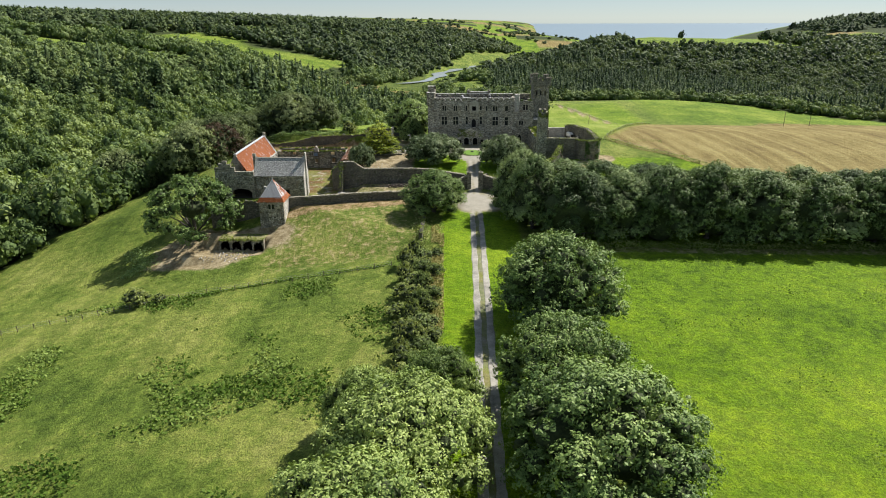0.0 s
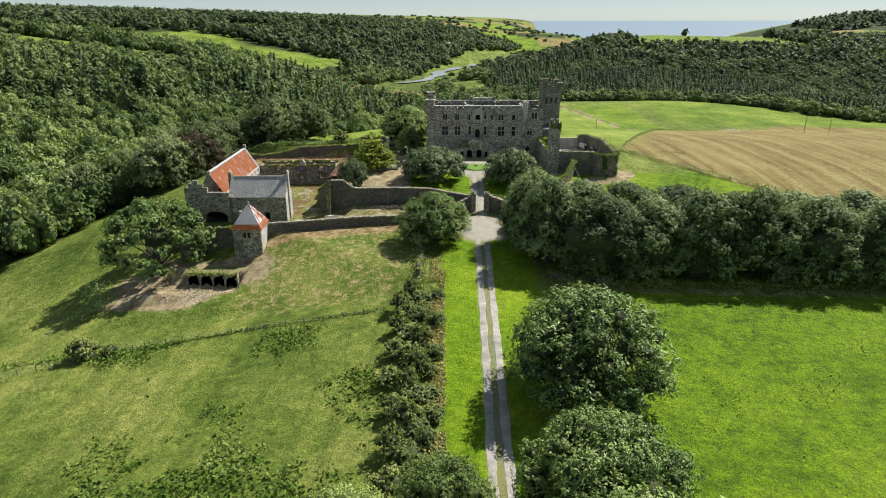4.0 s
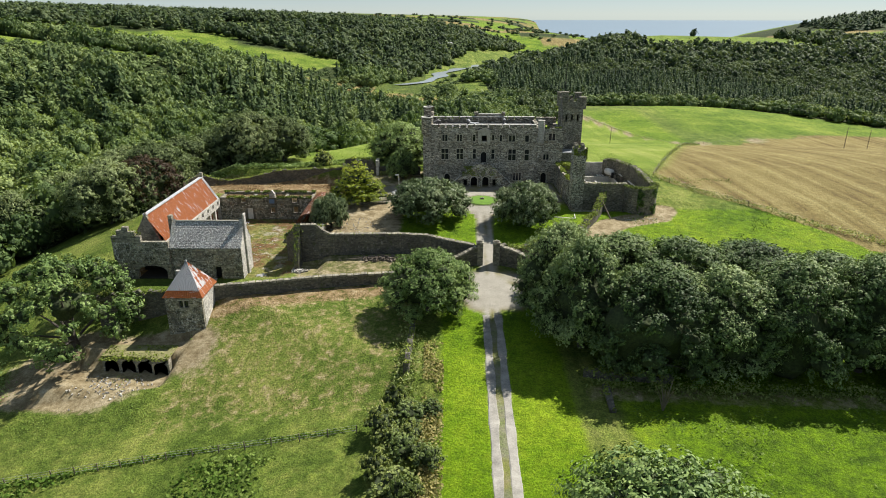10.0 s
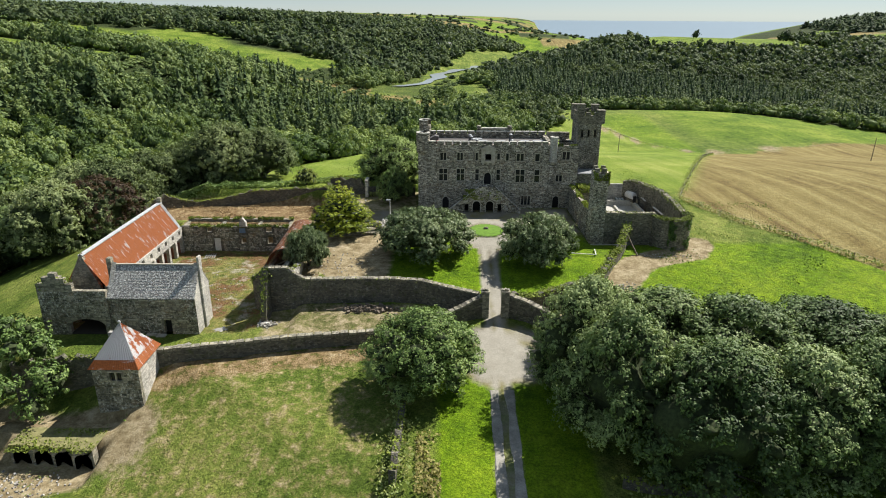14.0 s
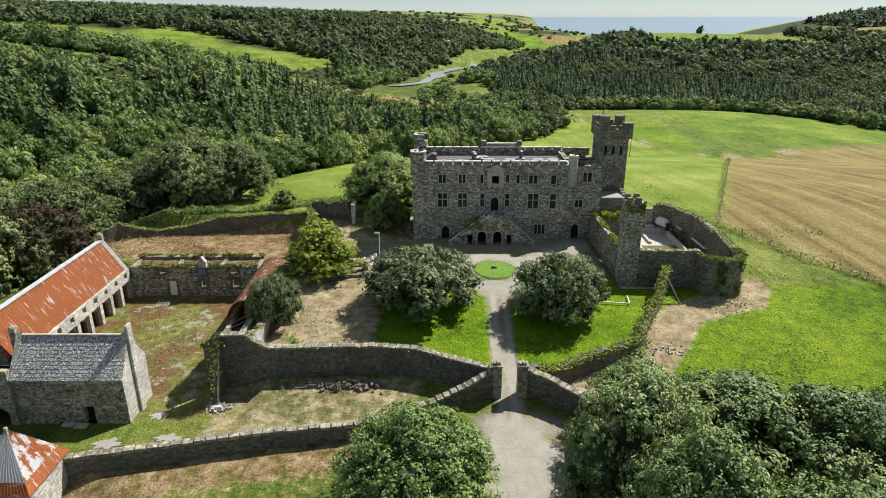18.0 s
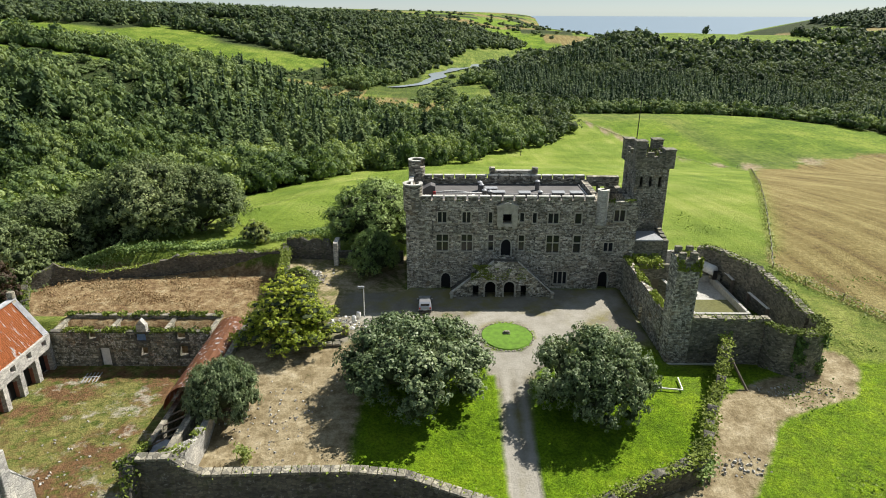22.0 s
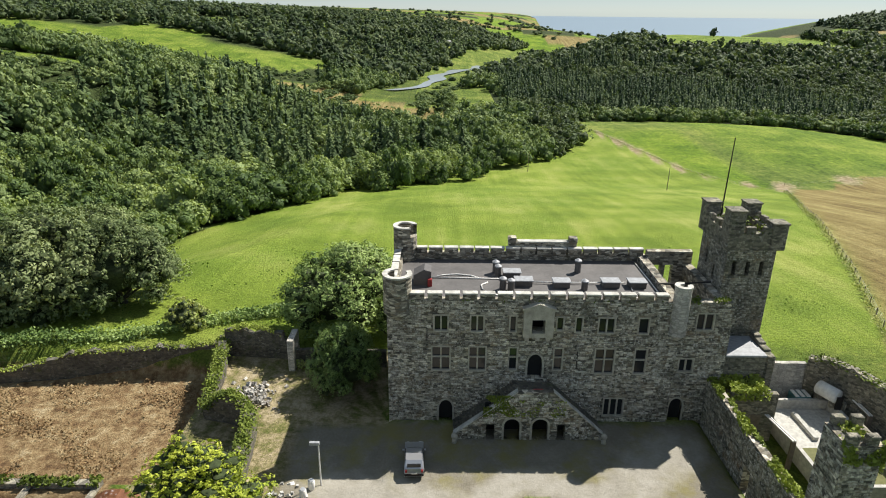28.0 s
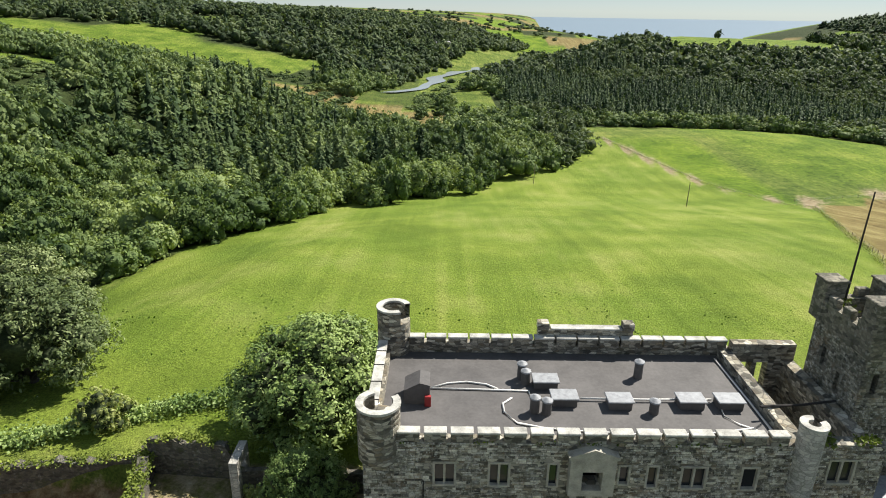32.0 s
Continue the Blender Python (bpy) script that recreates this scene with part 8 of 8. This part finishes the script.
fence("old post and wire fence across the pasture", [(-84, -98), (-76, -96), (-54, -91.6), (-48, -89.6), (-27, -88), (-14.8, -87.6), (-5, -87)], 2.6)
fence("post and wire fence beside the stubble field", [(140, 186), (57.5, 7.5), (64, -10), (76, -26), (90, -40)], 5.0, 1.2)
fence("post and wire fence across the far pasture", [(140, 186), (120, 232), (98, 339)], 7.0, 1.2)
fence("post and wire fence above the stubble field", [(143, 205), (175, 216), (240, 242)], 7.0, 1.2)
for x, y, h in ((91, 180, 8.5), (44, 226, 9.0), (175, 120, 9), (205, 150, 9)):
    p = thing("utility_pole", "weathered timber utility pole in the field", "utility pole", "poles in the field", at=(x, y, gz(x, y)))
    bm = bmesh.new()
    tube(bm, [(0, 0, -0.4), (0.1, 0, h)], [0.16, 0.11], 8)
    part("pole", bm, M_wood, p)
    part("insulator", boxes(((0.02, -0.1, h - 0.5), (0.2, 0.1, h - 0.2))), M_dressed, p)


def hedge(label, pts, w, h, density, leaf, seed):
    rng = np.random.default_rng(seed)
    out = []
    for (x0, y0), (x1, y1) in zip(pts, pts[1:]):
        L = math.hypot(x1 - x0, y1 - y0)
        n = int(L * density)
        f = rng.random(n)
        x = x0 + (x1 - x0) * f + rng.normal(size=n) * w * 0.4
        y = y0 + (y1 - y0) * f + rng.normal(size=n) * w * 0.4
        hh = h * np.array([0.7 + 0.5 * noise.noise(Vector((a * 0.35, b * 0.35, 5.0))) for a, b in zip(x, y)])
        z = ground(x, y) + np.clip(hh, 0.1, None) * (1 - rng.random(n) ** 2.2)
        out.append(np.stack([x, y, z], 1))
    ob = leaf_patch("hedge", np.concatenate(out), 0.3, rng, None, leaf, 0.6)
    return tagged(ob, label, "hedge", kind="stuff")


M_weed = leafy("pasture_weeds", (0.035, 0.075, 0.012), (0.085, 0.15, 0.022), (0.22, 0.29, 0.08), 0.8, 0.2)
hedge("scrubby green hedge behind the court wall", [(-62, 12), (-45, 15), (-33, 16.5), (-20, 23), (-5, 27.5)], 1.8, 1.6, 190, M_leaf_oak, 1)
hedge("overgrown scrub below the trees at the field edge", [(24, -80), (40, -81.5), (62, -82), (110, -83)], 1.8, 1.6, 60, M_leaf_scrub, 2)
hedge("low bank of scrub along the stubble field", [(140, 186), (98, 97), (57.5, 7.5)], 1.2, 1.0, 14, M_leaf_scrub, 3)
hedge("low bank of scrub along the stubble field", [(57.5, 7.5), (64, -10), (76, -26), (92, -42)], 1.6, 1.1, 40, M_leaf_scrub, 4)
hedge("rough bank along the far track", [(140, 186), (120, 232), (98, 339)], 1.2, 0.9, 10, M_leaf_scrub, 5)
hedge("dark rough grass along the pasture fence", [(-54, -90.8), (-27, -87.4), (-5, -86.4)], 0.6, 0.4, 26, M_weed, 6)
hedge("nettles and scrub beside the drive wall", [(0.4, -67), (0.2, -80), (-0.6, -130)], 2.0, 1.3, 60, M_leaf_scrub, 7)
hedge("brambles on the mound", [(-66, -64), (-60, -70), (-62, -76)], 3.2, 1.4, 120, M_leaf_oak, 8)
hedge("ivy mound on the lawn wall", [(28.2, -38.4), (30.0, -36.8)], 1.3, 2.6, 520, M_leaf_oak, 9)
hedge("small shrub in the garden", [(-13.8, -36.0), (-13.5, -35.8)], 0.8, 2.4, 700, M_leaf_scrub, 10)
hedge("scrub at the foot of the castle yard wall", [(-11.5, 10.4), (-4, 10.2)], 0.8, 1.2, 80, M_leaf_scrub, 11)


# rough tufts and weeds over the pastures
def tufts(name, label, x0, x1, y0, y1, n, size, leaf, thresh, seed, freq=0.12):
    rng = np.random.default_rng(seed)
    x = x0 + (x1 - x0) * rng.random(n)
    y = y0 + (y1 - y0) * rng.random(n)
    keep = np.array([noise.noise(Vector((a * freq, b * freq, seed))) + 0.35 * noise.noise(Vector((a * freq * 4, b * freq * 4, seed))) for a, b in zip(x, y)])
    keep = rng.random(n) < np.clip((keep - thresh) * 2.2, 0, 0.8)
    x, y = x[keep], y[keep]
    p = np.stack([x, y, ground(x, y) + 0.1 + 0.55 * rng.random(len(x)) ** 1.5], 1)
    return tagged(leaf_patch(name, p, size, rng, None, leaf, 0.9), label, "weeds", kind="stuff")


tufts("pasture_weeds", "dark docks and thistles in the rough pasture", -75, -3, -178, -89, 110000, 0.42, M_weed, 0.08, 21, 0.075)
tufts("pasture_weeds", "weeds in the mown pasture", -60, -2, -86, -60, 9000, 0.2, M_weed, 0.15, 22)
tufts("pasture_weeds", "coarse tufts in the bright pasture", 27, 110, -178, -84, 40000, 0.24, M_weed, 0.12, 23)
tufts("pasture_weeds", "coarse tufts on the slope beside the bastion", 40, 75, -45, 4, 14000, 0.24, M_weed, 0.1, 24)
tufts("dry_weeds", "tall straw-coloured grass along the hedge", 2.4, 5.0, -140, -70, 9000, 0.3, leafy("straw_grass", (0.16, 0.15, 0.05), (0.3, 0.27, 0.1), (0.42, 0.38, 0.18), 0.8, 0.2), -0.2, 29, 0.2)
tufts("dry_weeds", "brown dock stems in the upper court", -58, -22, -8.5, 12, 26000, 0.22, leafy("dead_weeds", (0.11, 0.07, 0.035), (0.22, 0.14, 0.07), (0.38, 0.29, 0.16), 0.8, 0.1), 0.0, 25, 0.2)
tufts("pasture_weeds", "tufts on the meadow behind the castle", -60, 60, 18, 60, 9000, 0.3, M_weed, 0.15, 26)

# dead bush by the field corner
db = thing("dead_bush", "bare grey dead bush at the field corner", "bush", at=(31, -84.5, gz(31, -84.5)))
for k in range(16):
    bm = bmesh.new()
    a = 6.283 * k / 16 + random.random()
    e = Vector((1.6 * math.cos(a) * random.random(), 1.6 * math.sin(a) * random.random(), 2.6 + 1.8 * random.random()))
    tube(bm, [(0, 0, -0.2), e * 0.5 + Vector((0.1, 0.1, 0.3)), e], [0.07, 0.045, 0.015], 5)
    part("branch", bm, M_wood, db)

# ---------------------------------------------------------------- far houses by the river
for k, (x, y, w, turn) in enumerate(((-16, 955, 14, 20), (-4, 972, 12, 8), (10, 990, 16, 25), (78, 352, 10, 0))):
    z = gz(x, y)
    f = thing("farmhouse", "small white farmhouse with a grey gabled roof by the river", "farmhouse", "houses in the valley", at=(x, y, z), turn=turn)
    part("wall", boxes(((-w / 2, -3, -2), (w / 2, 3, 3.2))), M_white, f)
    bm = bmesh.new()
    vs = [bm.verts.new(p) for p in ((-w / 2 - 0.3, -3.4, 3.1), (w / 2 + 0.3, -3.4, 3.1), (w / 2 + 0.3, 3.4, 3.1), (-w / 2 - 0.3, 3.4, 3.1), (-w / 2 - 0.3, 0, 6.4), (w / 2 + 0.3, 0, 6.4))]
    for q in ((0, 1, 5, 4), (2, 3, 4, 5), (0, 4, 3), (1, 2, 5), (0, 3, 2, 1)):
        bm.faces.new([vs[i] for i in q])
    part("roof", bm, M_lead, f)
    for u in (-0.3, 0.05, 0.32):
        part("window", boxes(((w * u, -3.06, 0.8), (w * u + 1.2, -2.98, 2.2))), M_glass, f)


# the grass circle in the forecourt, edged with stones
circle = thing("lawn_circle", "round grass plot edged with small stones in the forecourt", "lawn")
bm = bmesh.new()
rc = np.random.default_rng(77)
rings = []
for r in (0.0, 1.2, 2.4, 3.1, 3.3):
    if r == 0:
        rings.append([bm.verts.new((13.3, -14.6, gz(13.3, -14.6) + 0.16))])
        continue
    rings.append([bm.verts.new((13.3 + r * (1 + 0.012 * rc.normal()) * math.cos(a), -14.6 + r * 1.05 * math.sin(a), gz(13.3 + r * math.cos(a), -14.6 + r * math.sin(a)) + (0.13 if r < 3.2 else -0.1))) for a in np.linspace(0, 6.2832, 49)[:-1]])
for i in range(48):
    bm.faces.new((rings[0][0], rings[1][i], rings[1][(i + 1) % 48]))
for p, q in zip(rings[1:], rings[2:]):
    for i in range(48):
        bm.faces.new((p[i], q[i], q[(i + 1) % 48], p[(i + 1) % 48]))
part("turf", bm, plain("mown_turf", (0.1, 0.2, 0.014), 0.95, vary=0.35, scale=1.6), circle)
em = bpy.data.meshes.new("edging_stone")
bm = bmesh.new()
bmesh.ops.create_icosphere(bm, subdivisions=1, radius=0.13)
for v in bm.verts:
    v.co.z *= 0.6
    v.co.x *= 1.3
bm.to_mesh(em)
bm.free()
em.materials.append(M_wallstone)
for k in range(56):
    a = k * 6.2832 / 56 + rc.normal() * 0.02
    st = new("edging_stone", em)
    st.parent = circle
    x, y = 13.3 + 3.36 * math.cos(a), -14.6 + 3.52 * math.sin(a)
    st.matrix_basis = pose(x, y, gz(x, y) + 0.04, 0, 0, math.degrees(a) + 90 + 20 * rc.normal())


# ---------------------------------------------------------------- facing stones
def facing(parent, at, along, width, z0, z1, holes, seed, singles=None, course=0.25, length=0.46, keep=None, mat=None):
    """Squared stones standing proud of a wall face, in courses, leaving the openings free. at: the lower outer corner;
    along: the wall's direction, its outside on the right-hand side. singles: (u0, u1, z0, z1), where stones are parts."""
    rng = np.random.default_rng(seed)
    a = np.array([along[0], along[1], 0.0])
    out = np.array([along[1], -along[0], 0.0])
    o = np.array([at[0], at[1], 0.0])
    joined = []
    z = z0
    while z < z1 - 0.08:
        h = min(course * (0.7 + 0.6 * rng.random()), z1 - z)
        u = -0.2 * rng.random()
        while u < width - 0.05:
            w = length * (0.5 + 1.1 * rng.random())
            u0, u1 = max(u, 0.0), min(u + w, width)
            u += w
            if u1 - u0 < 0.12 or any(u1 > q[0] - 0.1 and u0 < q[1] + 0.1 and z + h > q[2] - 0.1 and z < q[3] + 0.1 for q in holes):
                continue
            if keep and not keep((u0 + u1) / 2, z + h / 2):
                continue
            g = 0.012
            d = 0.012 + 0.04 * rng.random()
            tilt = rng.normal() * 0.008
            box_ = (u0 + g, u1 - g, z + g, z + h - g, d, tilt)
            if singles and singles[0] < u0 and u1 < singles[1] and singles[2] < z and z + h < singles[3]:
                ob = new("stone", STONE_MESH[rng.integers(len(STONE_MESH))])
                ob.parent = parent
                c = o + a * (u0 + u1) / 2
                ob.matrix_basis = Matrix.Translation((c[0], c[1], z + h / 2)) @ Matrix(((a[0], out[0], 0, 0), (a[1], out[1], 0, 0), (0, 0, 1, 0), (0, 0, 0, 1))) @ Matrix.Diagonal((u1 - u0 - 2 * g, d * 2, h - 2 * g, 1))
            else:
                joined.append(box_)
        z += h
    if not joined:
        return
    q = np.array(joined)
    n = len(q)
    U = np.stack([q[:, 0], q[:, 1], q[:, 1], q[:, 0]], 1)
    Zs = np.stack([q[:, 2], q[:, 2], q[:, 3], q[:, 3]], 1)
    base = o[None, None] + U[..., None] * a + np.stack([np.zeros_like(Zs), np.zeros_like(Zs), Zs], -1) - out * 0.01
    inset = np.array([1, -1, -1, 1]) * 0.02
    insz = np.array([1, 1, -1, -1]) * 0.02
    front = o[None, None] + (U + inset)[..., None] * a + np.stack([np.zeros_like(Zs), np.zeros_like(Zs), Zs + insz], -1) + out * (q[:, 4, None] + q[:, 5, None] * np.array([1, -1, -1, 1]))[..., None]
    co = np.concatenate([base, front], 1).reshape(-1, 3)
    f = np.array([[4, 5, 6, 7], [0, 1, 5, 4], [1, 2, 6, 5], [2, 3, 7, 6], [3, 0, 4, 7]])
    faces = (np.arange(n)[:, None, None] * 8 + f[None]).reshape(-1, 4)
    ob = mesh_from("stonework", co, faces, mat or M_block, parent=parent)
    ob["kind"] = "stuff"


STONE_MESH = []
for k in range(6):
    bm = bmesh.new()
    bmesh.ops.create_cube(bm, size=1.0)
    for v in bm.verts:
        if v.co.y > 0:
            v.co.x *= 0.92 + 0.05 * random.random()
            v.co.z *= 0.86 + 0.08 * random.random()
    me = bpy.data.meshes.new("stone")
    bm.to_mesh(me)
    bm.free()
    me.materials.append(M_block)
    STONE_MESH.append(me)

facing(castle, (0, 0), (1, 0), W, -0.1, TOP, holes + [(12.85, 15.8, 9.2, 13.3)], 1, (4.0, 26.5, 12.1, TOP), course=0.19, length=0.42)
facing(wing, (W + 0.1, 0.3), (1, 0), 4.85, -0.1, 13.1, wh, 2, course=0.2, length=0.42)
facing(tower, (TX0, TY0), (1, 0), TX1 - TX0, 6.0, TZ, slits, 3, course=0.2, length=0.36, mat=M_block_dark)
facing(tower, (TX0, TY1), (0, -1), TY1 - TY0, 8.0, TZ, [(1.6, 2.0, 13.9, 15.4), (3.6, 4.0, 13.0, 14.5)], 4, course=0.2, length=0.36, mat=M_block_dark)
facing(bast, (31.65, -19.6), (1, 0), 2.55, -1.6, 12.3, [], 5, course=0.2, length=0.36)
facing(bast, (31.65, -17.0), (0, -1), 2.6, -1.6, 12.3, [], 6, course=0.2, length=0.36)
facing(stairs, (6.4, FY), (1, 0), 14.5, -0.2, 5.2, [(a - 6.4, b - 6.4, c, d) for a, b, c, d in arches], 7, keep=lambda u, z: z < 0.35 + 0.8 * min(u, 14.5 - u) and z < 5.0)
facing(west, (31.5, 0.2), (0, -1), 17.1, -1.2, 4.8, WEST_HOLES, 8, course=0.22, mat=M_block_dark)
facing(house, (HX0, HY0), (1, 0), HX1 - HX0, -5.0, HE - 0.25, [(7.3, 8.4, -4.5, -2.3), (2.4, 3.6, -3.6, -2.2), (9.4, 10.6, -3.7, -2.3), (4.4, 5.5, -0.6, 0.8), (8.6, 9.8, -0.5, 0.8)], 9, course=0.3, length=0.5, mat=M_block_dark)
facing(hut, (QX0, QY0), (1, 0), QX1 - QX0, -7.6, QE - 0.1, [(1.8, 3.6, -3.3, -1.8)], 10, course=0.28, mat=M_block_dark)
facing(coach, (-50.8, -48.3), (1, 0), 9.2, -6.0, 2.1, [(3.6, 8.6, -5.0, -2.0)], 11, course=0.3, length=0.5, mat=M_block_dark)
facing(nr, (-44.4, -14.6), (1, 0), 20.2, -4.9, 0.3, [(6.0, 7.3, -4.6, -1.9), (11.2, 12.2, -3.0, -1.8), (16.2, 17.3, -3.0, -1.6), (10.9, 12.2, -0.9, 0.1), (16.0, 17.2, -0.7, 0.3), (4.8, 5.9, -0.7, 0.3)], 12, course=0.3, length=0.5, mat=M_block_dark)
